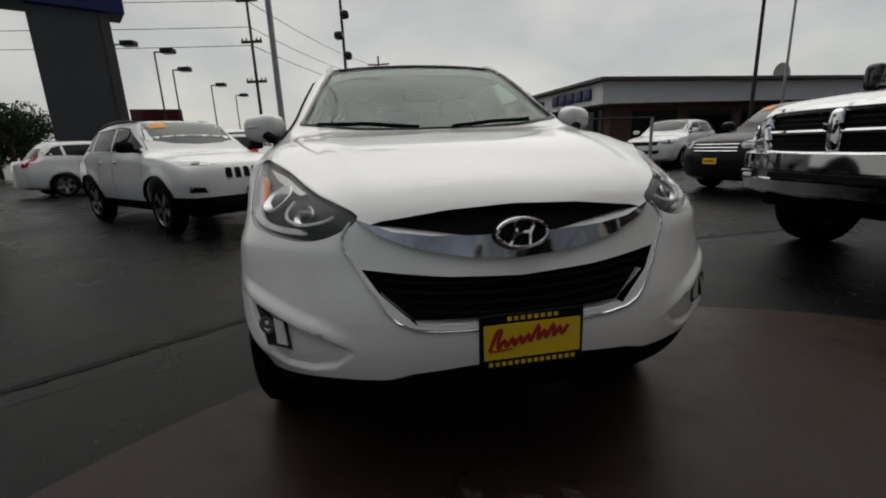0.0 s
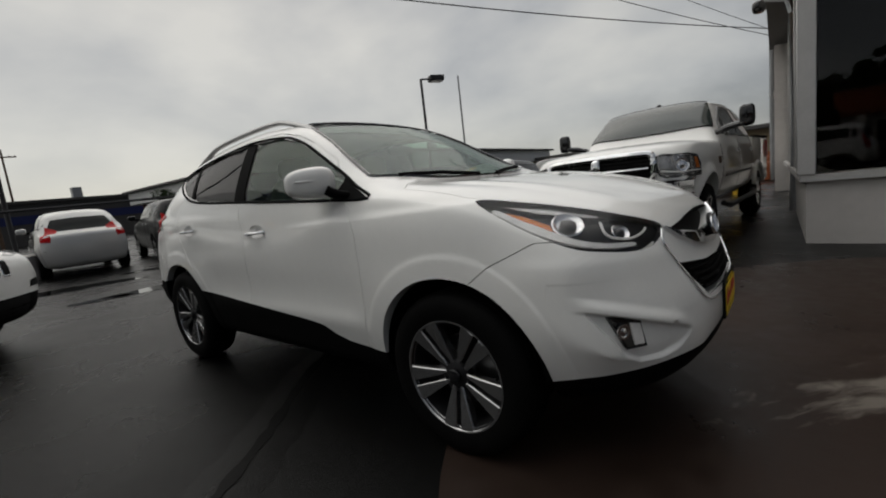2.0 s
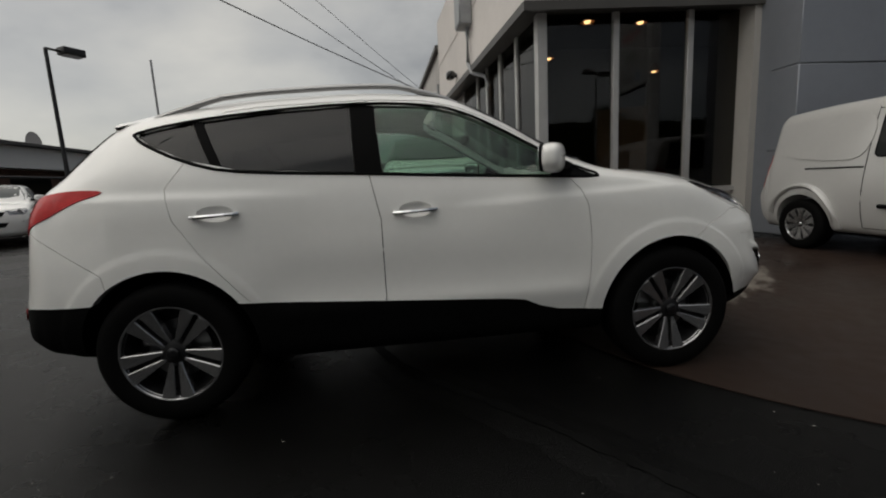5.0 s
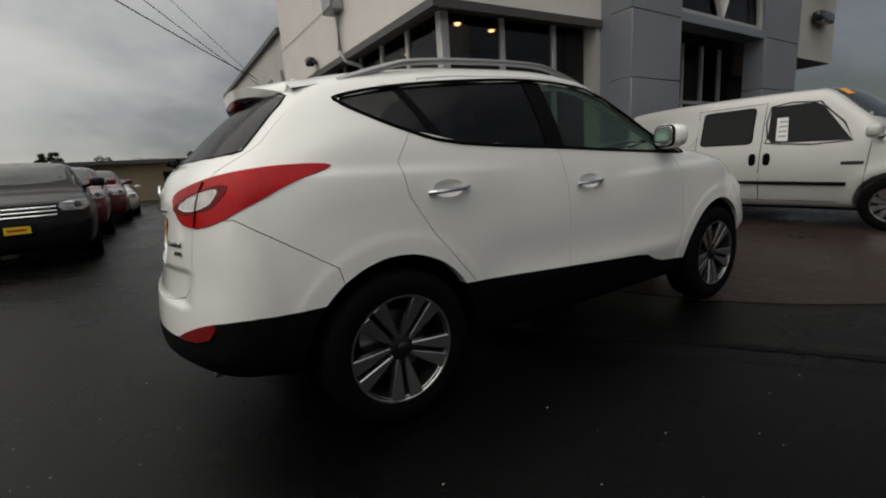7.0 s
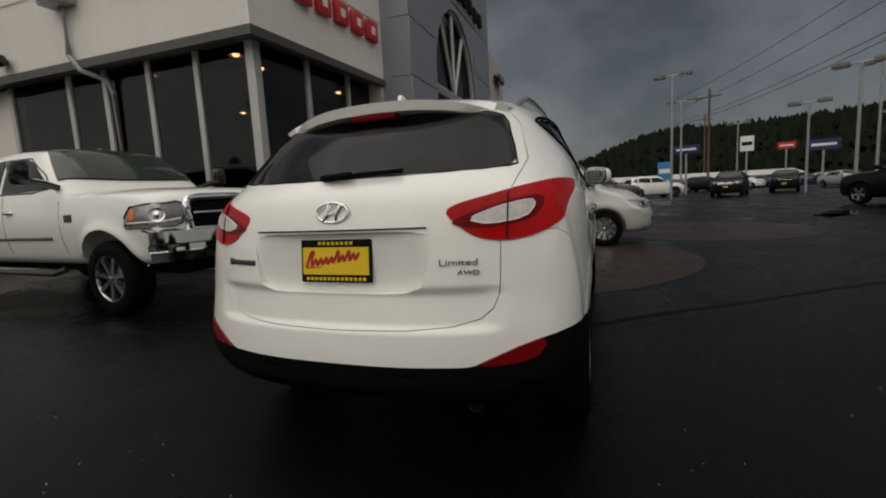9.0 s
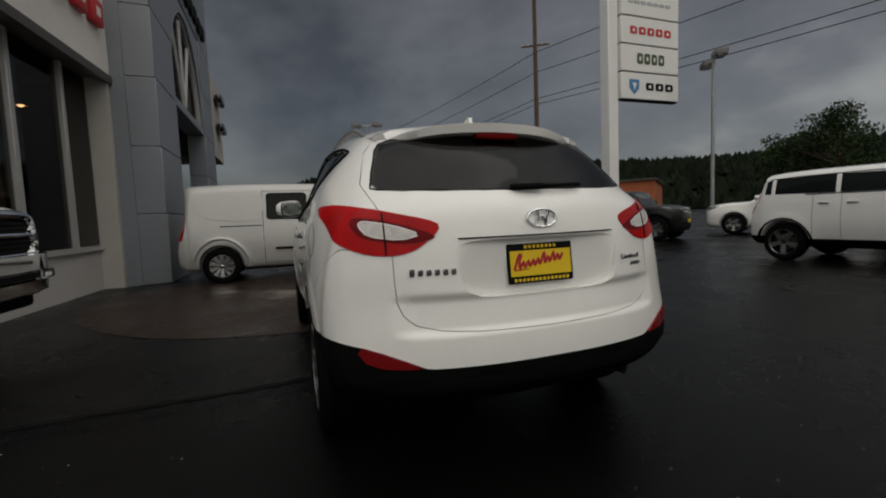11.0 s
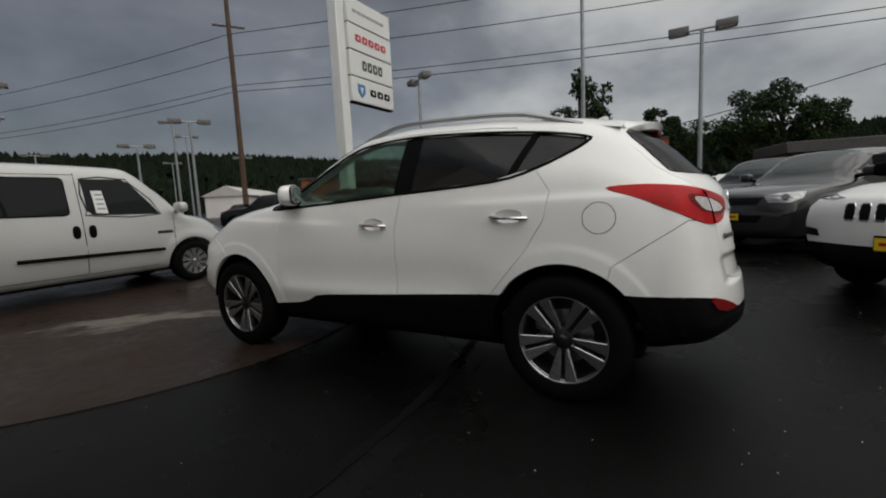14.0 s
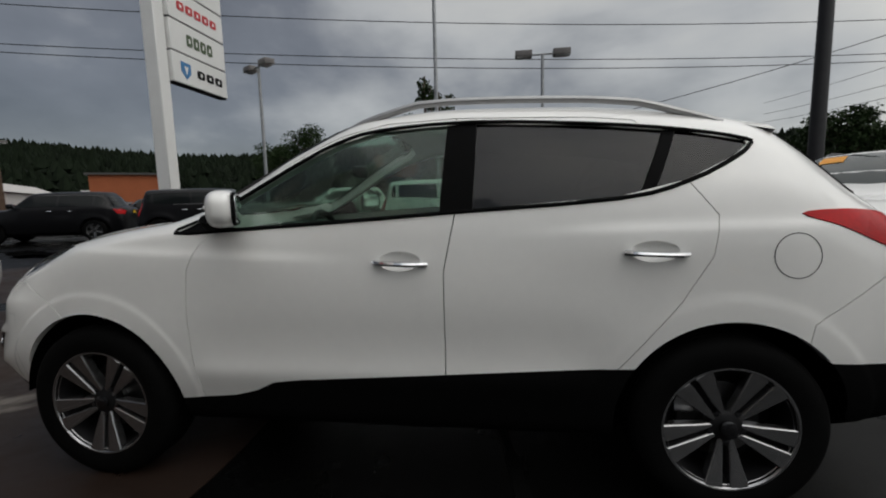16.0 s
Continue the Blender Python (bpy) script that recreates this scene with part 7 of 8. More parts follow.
        part("mirror_lamp", superbox((0.676, s * 0.965, 1.222), (0.013, 0.060, 0.008), 3.0), "white_lens", m)
        for name, hx, hz in (("door_handle", -0.09, 0.984), ("door_handle", -1.04, 1.016)):
            p, n = skin.drop((hx, s * 0.9, hz), (0, s, 0))
            pts = [skin.drop((hx + 0.105 * t, s * 0.9, hz + 0.004 * t), (0, s, 0))[0] + Vector((0, s * (0.030 - 0.026 * abs(t) ** 3), 0)) for t in np.linspace(-1, 1, 13)]
            part(name, sweep(bmesh.new(), pts, 0.014, 8, flat=0.8), "chrome", car, "chrome door handle")
        for x0, x1, y0, y1 in ((1.045, 0.93, 0.05, 0.50),) if s > 0 else ((1.035, 0.90, -0.12, -0.62),):
            a, b = skin.drop((x0, y0, 1.2), (0, 0, 1))[0], skin.drop((x1, y1, 1.2), (0, 0, 1))[0]
            mid = skin.drop(((x0 + x1) / 2, (y0 + y1) / 2, 1.2), (0, 0, 1))[0]
            part("wiper", sweep(bmesh.new(), [a + Vector((0, 0, 0.012)), mid + Vector((0, 0, 0.018)), b + Vector((0, 0, 0.010))], 0.011, 6), "black_plastic", car)
    sp = bmesh.new()
    rows = []
    for t in np.linspace(-1, 1, 25):
        y = 0.585 * t
        p = [skin.drop((x, y, 1.6), (0, 0, 1))[0] for x in (-1.42, -1.50, -1.57)]
        e = -1.752 + 0.20 * abs(t) ** 3
        ze = p[1].z - 0.034 - 0.012 * abs(t) ** 3
        rows.append([sp.verts.new(c) for c in ((-1.42, y, p[0].z - 0.001), (-1.50, y, p[1].z + 0.004), (-1.585, y * 0.99, p[1].z - 0.010), (0.35 * -1.585 + 0.65 * e, y * 0.975, ze + 0.010), (e, y * 0.965, ze),
                                               (e + 0.010, y * 0.965, ze - 0.042 + 0.02 * abs(t) ** 3), (-1.66 + 0.05 * abs(t), y * 0.96, ze - 0.054), (-1.60, y * 0.96, ze - 0.060))])
    for a, b in zip(rows[:-1], rows[1:]):
        for i in range(7):
            sp.faces.new((a[i], b[i], b[i + 1], a[i + 1]))
    lip = rows[12][4].co.z
    bmesh.ops.recalc_face_normals(sp, faces=sp.faces)
    spoil = part("roof_spoiler", sp, "white_paint", car)
    part("high_brake_lamp", superbox((-1.712, 0, lip - 0.058), (0.030, 0.115, 0.018), 5.0), "dark_red", spoil)
    fin = bmesh.new()
    prism_bm([(-1.32, 1.60), (-1.40, 1.630), (-1.425, 1.630), (-1.44, 1.585)], "y", -0.010, 0.010, fin)
    part("aerial_fin", fin, "white_paint", car)
    p, n = skin.drop((-1.97, 0.0, 1.195), (-1, 0, 0))
    wp = bmesh.new()
    sweep(wp, [p + Vector((-0.01, 0.02, 0.01)), p + Vector((-0.02, -0.10, 0.015)), p + Vector((0.0, -0.26, 0.02))], 0.009, 8)
    sweep(wp, [p + Vector((0.005, 0.09, 0.012)), p + Vector((-0.022, 0.03, 0.012)), p + Vector((-0.02, -0.05, 0.015))], 0.018, 8, flat=0.8)
    part("rear_wiper", wp, "black_plastic", car)
    ring = [skin.drop((-1.512 + 0.079 * math.cos(a), 0.9, 1.004 + 0.079 * math.sin(a)), (0, 1, 0))[0] for a in np.linspace(0, 2 * math.pi, 49)[:-1]]
    part("fuel_flap", sweep(bmesh.new(), ring, 0.0018, 5, closed=True), "ink_dark", car)
    part("exhaust_tip", lathe(bmesh.new(), [(0.024, -0.10), (0.024, 0.0), (0.019, 0.0), (0.019, -0.09)], n=24, axis="x", centre=(-1.925, -0.50, 0.322), closed=True), "steel", car)

    # cabin
    part("cabin_floor", B((-1.75, -0.72, 0.40), (0.95, 0.72, 0.44)), "cabin", car)
    part("dashboard", superbox((0.74, 0, 0.94), (0.30, 0.70, 0.17), 3.5), "cabin", car)
    part("steering_wheel", sweep(bmesh.new(), [Vector((0.40, 0.36, 1.00)) + Vector((0.09 * math.sin(a) * 0.55, 0.185 * math.cos(a), 0.175 * math.sin(a))) for a in np.linspace(0, 2 * math.pi, 33)[:-1]], 0.016, 8, closed=True), "cabin", car)
    for x in (-0.05, -0.95):
        for y in (0.37, -0.37):
            b = bmesh.new()
            bmesh_join(b, superbox((x + 0.12, y, 0.66), (0.27, 0.25, 0.10), 3))
            back = superbox((0, 0, 0.30), (0.085, 0.24, 0.32), 3)
            for v in back.verts:
                v.co = Vector((x - 0.14 - 0.28 * (v.co.z), y + v.co.y, 0.70 + v.co.z)) + Vector((v.co.x, 0, 0))
            bmesh_join(b, back)
            bmesh_join(b, superbox((x - 0.31, y, 1.365 - (0.03 if x < -0.5 else 0)), (0.055, 0.13, 0.085), 3))
            part("seat", b, "seat", car)
    part("rear_view_mirror", superbox((0.34, 0, 1.40), (0.02, 0.12, 0.035), 3), "cabin", car)

    for x in (1.32, -1.32):
        for y in (0.788, -0.788):
            add_wheel(car, x, y, 0.352, 0.225, 0.237, "pairs")
    for cx in (1.32, -1.32):
        for s in (1, -1):
            bm = bmesh.new()
            rows = []
            for a in np.linspace(0.05, math.pi - 0.05, 33):
                rows.append([bm.verts.new((cx + q * math.cos(a), s * yy, 0.362 + q * math.sin(a))) for yy, q in ((0.858, 0.4045), (0.60, 0.4045), (0.60, 0.20))])
            for a, b in zip(rows[:-1], rows[1:]):
                for i in range(2):
                    bm.faces.new((a[i], b[i], b[i + 1], a[i + 1]))
            bmesh.ops.solidify(bm, geom=bm.faces[:], thickness=0.002)
            part("wheel_liner", bm, "ink_dark", car)
    part("underbody", B((-1.70, -0.62, 0.20), (1.62, 0.62, 0.32), 0.02), "ink_dark", car)
    return car


crossover()

# ---- the other vehicles ----
def profile(L, W, H, zb, belt, cowl_z, nose_z, xc, xrf, xrr, xrb, deck, tail_z, roof_w=0.70, tail_w=0.93, blunt=0.0):
    """Rows for loft(): a body of length L, width W and height H, with cowl, roof front, roof rear and rear-glass foot at the given x."""
    w, f, r = W / 2, L / 2, -L / 2
    zm = zb + 0.44 * (belt - zb) + 0.05
    rows = []

    def row(x, zs, ze, zt, k=1.0, wt=None, up=0.0):
        rows.append((x, zb + up, max(zm, zb + up + 0.04), zs, ze, zt, w * 0.90 * k, w * k, w * 0.955 * k, wt if wt is not None else w * 0.84 * k))
    row(r, 0.62 * tail_z, 0.66 * tail_z, 0.70 * tail_z, tail_w * 0.97, up=0.14)
    row(r + 0.025, 0.80 * tail_z, 0.85 * tail_z, 0.88 * tail_z, tail_w, up=0.07)
    row(r + 0.075, 0.93 * tail_z, 0.98 * tail_z, tail_z, tail_w * 1.01, up=0.03)
    row(max(r + 0.12, xrb), min(belt, deck) - 0.04, deck - 0.04, deck, tail_w * 1.03)
    row(0.5 * (max(r + 0.12, xrb) + xrr), belt - 0.01, 0.45 * deck + 0.55 * (H - 0.1), 0.42 * deck + 0.58 * (H - 0.03), 0.99, w * (roof_w + 0.03))
    row(xrr, belt, H - 0.13, H - 0.035, 1.0, w * roof_w)
    row(0.5 * (xrr + xrf), belt, H - 0.075, H, 1.0, w * (roof_w + 0.02))
    row(xrf, belt, H - 0.105, H - 0.035, 1.0, w * (roof_w + 0.01))
    row(0.5 * (xrf + xc) + 0.03, belt - 0.01, 0.5 * (H - 0.1 + cowl_z) - 0.02, 0.5 * (H + cowl_z) + 0.02, 1.0, w * (roof_w + 0.06))
    row(xc, cowl_z - 0.06, cowl_z - 0.025, cowl_z + 0.012, 1.0)
    row(0.5 * (xc + f), 0.5 * (cowl_z + nose_z) - 0.045, 0.5 * (cowl_z + nose_z) - 0.005, 0.5 * (cowl_z + nose_z) + 0.035, 0.995)
    row(f - 0.20, nose_z - 0.07, nose_z - 0.02, nose_z + 0.01, 0.97)
    k = blunt
    row(f - 0.08, (0.90 + 0.03 * k) * nose_z - 0.05, (0.92 + 0.035 * k) * nose_z, (0.95 + 0.025 * k) * nose_z, 0.95, up=0.04)
    row(f - 0.03, (0.75 + 0.12 * k) * nose_z, (0.80 + 0.105 * k) * nose_z, (0.83 + 0.095 * k) * nose_z, 0.93, up=0.08)
    row(f, (0.62 + 0.14 * k) * nose_z, (0.65 + 0.14 * k) * nose_z, (0.67 + 0.14 * k) * nose_z, 0.90, up=0.16)
    return rows


def vehicle(name, label, x, y, rz, P, front, rear, r=0.36, paint_mat="white_paint", clad=None, bend=(0.26, 0.20), category="car", style="five", rim=0.24, dlo=None,
            grille="plain", group="", plates=True, sticker=False, rails=False, rim_mats=None, seams=True, glass_front=None, tail_style="tall", nx=64, pillars=None, slot_drop=0.03, mirror_mat=None):
    """A parked vehicle at x, y with its nose turned to rz degrees. front, rear: the axles."""
    car = thing(name, x, y, 0, rz, label, category, group)
    L, W, H, zb, belt, cowl_z, nose_z, xc, xrf, xrr, xrb, deck, tail_z = P[:13]
    f, w = L / 2, W / 2

    def bent(px, py, pz):
        a = abs(py) / w
        if px > front - 0.4:
            px -= step(front - 0.4, f - 0.1, px) * bend[0] * a ** 2.6
        if px < rear + 0.2:
            px += step(rear + 0.2, -f + 0.1, px) * bend[1] * a ** 3
        if abs(py) > 0.7 * w:
            for cx in (front, rear):
                q = math.hypot(px - cx, pz - r)
                py += math.copysign(0.022 * math.exp(-((q - r - 0.10) / 0.07) ** 2), py)
        return px, py, pz
    shell = loft(profile(*P), nx=nx, deform=bent, cuts=2)
    skin = Skin(shell)
    cuts = [prism(circle(cx, r + 0.01, r + 0.055, 40), "y", lo, hi) for cx in (front, rear) for lo, hi in ((w - 0.32, w + 0.4), (-w - 0.4, -w + 0.32))]
    me = carve(shell, cuts)
    if clad:
        cp = [(-9, -1), (-9, clad[0]), (rear, clad[0]), (rear + 0.3, clad[1]), (front - 0.3, clad[1]), (front, clad[2]), (9, clad[2]), (9, -1)]
        part("lower_cladding", skin.soften(carve(me, [prism(cp, "y", -3, 3)], "INTERSECT")), "black_plastic", car, "black plastic cladding")
        me = carve(me, [prism(inset(cp, -0.001), "y", -3, 3)])
    part("body", skin.soften(me), paint_mat, car)
    if clad:
        for cx in (front, rear):
            for s in (1, -1):
                arc = [skin.drop((cx + (r + 0.085) * math.cos(a), s * w, r + 0.01 + (r + 0.085) * math.sin(a)), (0, s, 0))[0] for a in np.linspace(0.12, math.pi - 0.12, 21)]
                part("arch_trim", sweep(bmesh.new(), arc, 0.042, 6, flat=0.35), "black_plastic", car)
    # glass
    top = H - 0.15
    if dlo is None:
        dlo = [(xc - 0.16, belt + 0.045), (0.2, belt + 0.04), (max(xrb, xrr - 0.25), belt + 0.07), (xrr - 0.02, top - 0.09), (xrr + 0.20, top - 0.015), (0.5 * (xrr + xrf), top + 0.01), (xrf - 0.06, top - 0.015)]
    n_pil = pillars or [0.5 * (xrr + xc) - 0.02, xrr + 0.30]
    for s in (1, -1):
        pieces = []
        rest = [Vector(p) for p in inset(dlo, 0.004)]
        for px in n_pil:
            pieces.append(clip2(rest, (px + 0.035, 0), (1, 0.05)))
            rest = clip2(rest, (px - 0.035, 0), (-1, -0.05))
        pieces.append(rest)
        for i, pc in enumerate(pieces):
            if len(pc) > 2:
                part("side_window", skin.patch([(a, s * w * 0.8, b) for a, b in pc], (0, s, 0), 0.003, 0.006, step=0.12), "glass_car", car)
        rim_pts = [skin.drop((a, s * w * 0.8, b), (0, s, 0))[0] for a, b in spline(dlo, 2)]
        part("window_seal", sweep(bmesh.new(), rim_pts, 0.011, 5, closed=True), "gloss_black", car)
        if seams:
            zz = clad[1] + 0.01 if clad else zb + 0.12
            for px in (xc - 0.10, n_pil[0], max(rear + r + 0.10, n_pil[0] - 1.05)):
                pts = [skin.drop((px, s * w, z), (0, s, 0))[0] for z in np.linspace(zz, belt + 0.01, 9)]
                part("door_seam", sweep(bmesh.new(), pts, 0.0035, 4), "ink_dark", car)
            for px in (n_pil[0] + 0.16, max(rear + r + 0.10, n_pil[0] - 1.05) + 0.17):
                p, n = skin.drop((px, s * w, belt - 0.12), (0, s, 0))
                part("door_handle", superbox((p.x, p.y + s * 0.014, p.z), (0.085, 0.016, 0.016), 3, 8), "chrome" if paint_mat != "silver_paint" else "black_plastic", car)
        part("door_mirror", superbox((xc - 0.22, s * (w + 0.10), belt + 0.09), (0.075, 0.115, 0.080), 3.2, 12), mirror_mat or paint_mat, car)
        part("mirror_arm", sweep(bmesh.new(), [(xc - 0.20, s * (w - 0.10), belt + 0.02), (xc - 0.21, s * (w + 0.04), belt + 0.05)], 0.032, 6), "black_plastic", car)
        # lamps
        hd = (0.75, s * 0.66, 0.1)
        if grille == "slots":
            head = [(f - 0.55, w * 0.93, nose_z + 0.015), (f - 0.20, w * 0.72, nose_z + 0.0), (f - 0.07, w * 0.52, nose_z - 0.035), (f - 0.10, w * 0.60, nose_z - 0.062), (f - 0.32, w * 0.88, nose_z - 0.045)]
        else:
            head = [(f - 0.46, w * 0.93, nose_z + 0.0), (f - 0.18, w * 0.74, nose_z - 0.01), (f - 0.06, w * 0.55, nose_z - 0.05), (f - 0.07, w * 0.60, nose_z - 0.16), (f - 0.22, w * 0.84, nose_z - 0.17), (f - 0.38, w * 0.93, nose_z - 0.10)]
        hl = part("headlight", skin.patch([(a, s * b, c) for a, b, c in head], hd, 0.004, 0.012, step=0.06), "lamp_silver", car)
        mid = sum((Vector((a, s * b, c)) for a, b, c in head), Vector()) / len(head)
        p, n = skin.drop(mid, hd)
        part("projector", lathe(bmesh.new(), [(0.055, 0), (0.05, 0.010), (0.03, 0.006), (0, 0.012)], n=18, axis="z"), "gloss_black", hl).matrix_basis = Matrix.Translation(p + n * 0.004) @ n.to_track_quat("Z", "Y").to_matrix().to_4x4()
        td = (-0.75, s * 0.66, 0)
        tz = tail_z
        tail = ([(-f + 0.30, w * 0.97, tz - 0.03), (-f + 0.10, w * 0.80, tz - 0.03), (-f + 0.06, w * 0.62, tz - 0.08), (-f + 0.08, w * 0.70, tz - 0.22), (-f + 0.24, w * 0.95, tz - 0.20)] if tail_style == "wide" else
                [(xrb + 0.10, w * 0.88, deck + 0.16), (-f + 0.10, w * 0.80, deck + 0.05), (-f + 0.07, w * 0.72, deck - 0.12), (-f + 0.08, w * 0.72, tz - 0.20), (-f + 0.18, w * 0.90, tz - 0.18), (-f + 0.22, w * 0.93, deck - 0.10)])
        part("tail_lamp", skin.patch([(a, s * b, c) for a, b, c in tail], td, 0.006, 0.014, step=0.06), "red_lens", car)
        if rails:
            pts = []
            for t in np.linspace(0, 1, 13):
                p, n = skin.drop((xrf - 0.15 + (xrr - xrf + 0.1) * t, s * w * 0.62, H), (0, 0, 1))
                pts.append(p + Vector((0, 0, 0.035 * min(1, 6 * t, 6 * (1 - t)))))
            part("roof_rail", sweep(bmesh.new(), pts, 0.018, 6), "dark_metal", car)
    wy = w * 0.80
    sc = [(xc - 0.02, 0), (xc - 0.05, wy * 0.5), (xc - 0.16, wy * 0.93), (xc - 0.24, wy * 0.95), (xrf + 0.10, wy * 0.82), (xrf + 0.03, wy * 0.70), (xrf + 0.02, 0)]
    sc += [(a, -b) for a, b in sc[-2:0:-1]]
    part("windscreen", skin.patch([(a, b, H) for a, b in sc], (0.35, 0, 1), 0.003, 0.006, step=0.12, up=(0, 1, 0)), glass_front or "glass_screen", car)
    if sticker:
        q = [(xrf + 0.16, -wy * 0.70), (xrf + 0.16, -wy * 0.40), (xrf + 0.30, -wy * 0.42), (xrf + 0.30, -wy * 0.74)]
        part("sticker", skin.patch([(a, b, H) for a, b in q], (0.35, 0, 1), 0.010, 0.002, step=0.1, up=(0, 1, 0)), "orange", car, "orange price sticker")
    ry = w * 0.74
    rg = [(0, H - 0.13), (ry * 0.80, H - 0.15), (ry * 0.98, deck + 0.10), (ry * 0.9, deck + 0.05), (0, deck + 0.04)]
    rg += [(-a, b) for a, b in rg[-2:0:-1]]
    part("rear_screen", skin.patch([(xrb, a, b) for a, b in rg], (-1, 0, 0.25), 0.003, 0.006, step=0.10), "glass_car", car)
    # nose
    F = (1, 0, 0)

    def nose(nm, pts, mat, lift=0.004, thick=0.01, up=None):
        return part(nm, skin.patch([(f, a, b) for a, b in pts], F, lift, thick, step=0.08), mat, up or car)
    if grille == "slots":
        for i in range(7):
            c = (i - 3) * 0.125
            q = [(c - 0.040, nose_z - slot_drop), (c + 0.040, nose_z - slot_drop), (c + 0.046, nose_z - slot_drop - 0.15), (c - 0.046, nose_z - slot_drop - 0.15)]
            nose("grille_slot", [tuple(v) for v in rounded(q, 0.14, 1)], "ink_dark")
            ring = [skin.drop((f, v.x, v.y), F)[0] for v in rounded(q, 0.14, 1)]
            part("slot_rim", sweep(bmesh.new(), ring, 0.008, 5, closed=True), "chrome", car)
        nose("lower_intake", [(-0.62, 0.52), (0.62, 0.52), (0.56, 0.34), (-0.56, 0.34)], "ink_dark")
        for s in (1, -1):
            part("fog_lamp", skin.patch([(f - 0.12, s * 0.66, 0.66), (f - 0.22, s * 0.80, 0.68), (f - 0.24, s * 0.80, 0.60), (f - 0.12, s * 0.62, 0.59)], (0.8, s * 0.6, 0), 0.004, 0.01, step=0.06), "ink_dark", car)
    elif grille == "wide":
        g = nose("grille", [(-w * 0.55, nose_z - 0.05), (w * 0.55, nose_z - 0.05), (w * 0.46, nose_z - 0.24), (-w * 0.46, nose_z - 0.24)], "ink_dark")
        for k in range(3):
            pts = [skin.drop((f, t * w * 0.50, nose_z - 0.09 - 0.06 * k), F)[0] for t in np.linspace(-1, 1, 9)]
            part("grille_bar", sweep(bmesh.new(), pts, 0.014, 6), "chrome", g)
        nose("lower_intake", [(-0.55, nose_z - 0.40), (0.55, nose_z - 0.40), (0.48, nose_z - 0.52), (-0.48, nose_z - 0.52)], "ink_dark")
    else:
        nose("grille", [(-w * 0.50, nose_z - 0.08), (w * 0.50, nose_z - 0.08), (w * 0.42, nose_z - 0.20), (-w * 0.42, nose_z - 0.20)], "ink_dark")
        nose("lower_intake", [(-0.50, nose_z - 0.36), (0.50, nose_z - 0.36), (0.42, nose_z - 0.48), (-0.42, nose_z - 0.48)], "ink_dark")
    if plates:
        for end, z in ((1, nose_z - (0.44 if grille == "slots" else 0.39)), (-1, tail_z - 0.14)):
            p, n = skin.drop((end * f, 0, z), (end, 0, 0))
            px = p.x + end * 0.01
            pl = part("plate", B((min(px, px + end * 0.012), -0.155, z - 0.075), (max(px, px + end * 0.012), 0.155, z + 0.075), 0.003), "ink_dark", car)
            qx = px + end * 0.012
            part("card", B((min(qx, qx + end * 0.003), -0.145, z - 0.055), (max(qx, qx + end * 0.003), 0.145, z + 0.055)), "plate_yellow", pl)
            qx += end * 0.003
            part("script_bar", B((min(qx, qx + end * 0.002), -0.11, z - 0.014), (max(qx, qx + end * 0.002), 0.10, z + 0.016)), "ink_red", pl)
    for cx in (front, rear):
        for s in (1, -1):
            add_wheel(car, cx, s * (w - 0.115), r, 0.225, rim, style, mats=rim_mats or ("rubber", "alloy", "alloy_dark", "gloss_black", "steel"))
    part("underbody", B((rear - 0.3, -w * 0.66, zb - 0.03), (front + 0.3, w * 0.66, zb + 0.08), 0.02), "ink_dark", car)
    return car, skin


#         L     W     H     zb    belt  cowl  nose  xc    xrf   xrr    xrb    deck  tail
SUV = (4.62, 1.86, 1.68, 0.24, 1.16, 1.13, 0.99, 0.98, 0.25, -1.45, -2.02, 1.12, 1.10)
TRAIL = (4.62, 1.86, 1.68, 0.26, 1.14, 1.13, 1.00, 0.98, 0.25, -1.45, -2.02, 1.12, 1.10, 0.70, 0.93, 1.0)
SUV_BIG = (4.85, 1.94, 1.76, 0.26, 1.20, 1.18, 1.06, 1.00, 0.28, -1.70, -2.14, 1.18, 1.14, 0.70, 0.93, 0.8)
SEDAN = (5.00, 1.90, 1.48, 0.22, 1.00, 0.99, 0.86, 1.05, 0.25, -0.95, -1.72, 1.06, 1.02)
BOXY = (4.14, 1.81, 1.70, 0.28, 1.18, 1.17, 1.08, 0.92, 0.52, -1.75, -1.98, 1.14, 1.08, 0.80, 0.93, 1.0)
VAN = (4.75, 1.84, 1.88, 0.24, 1.12, 1.12, 0.86, 1.50, 0.62, -2.18, -2.27, 1.10, 1.00, 0.78, 0.97)
M["van_paint"] = paint("van_paint", (0.52, 0.515, 0.50), metal=0.1, rough=0.35)
M["glass_screen"] = material("windscreen_glass", (0.035, 0.045, 0.042), rough=0.04, vary=0.15, scale=3, coat=0.15, spec=0.6)


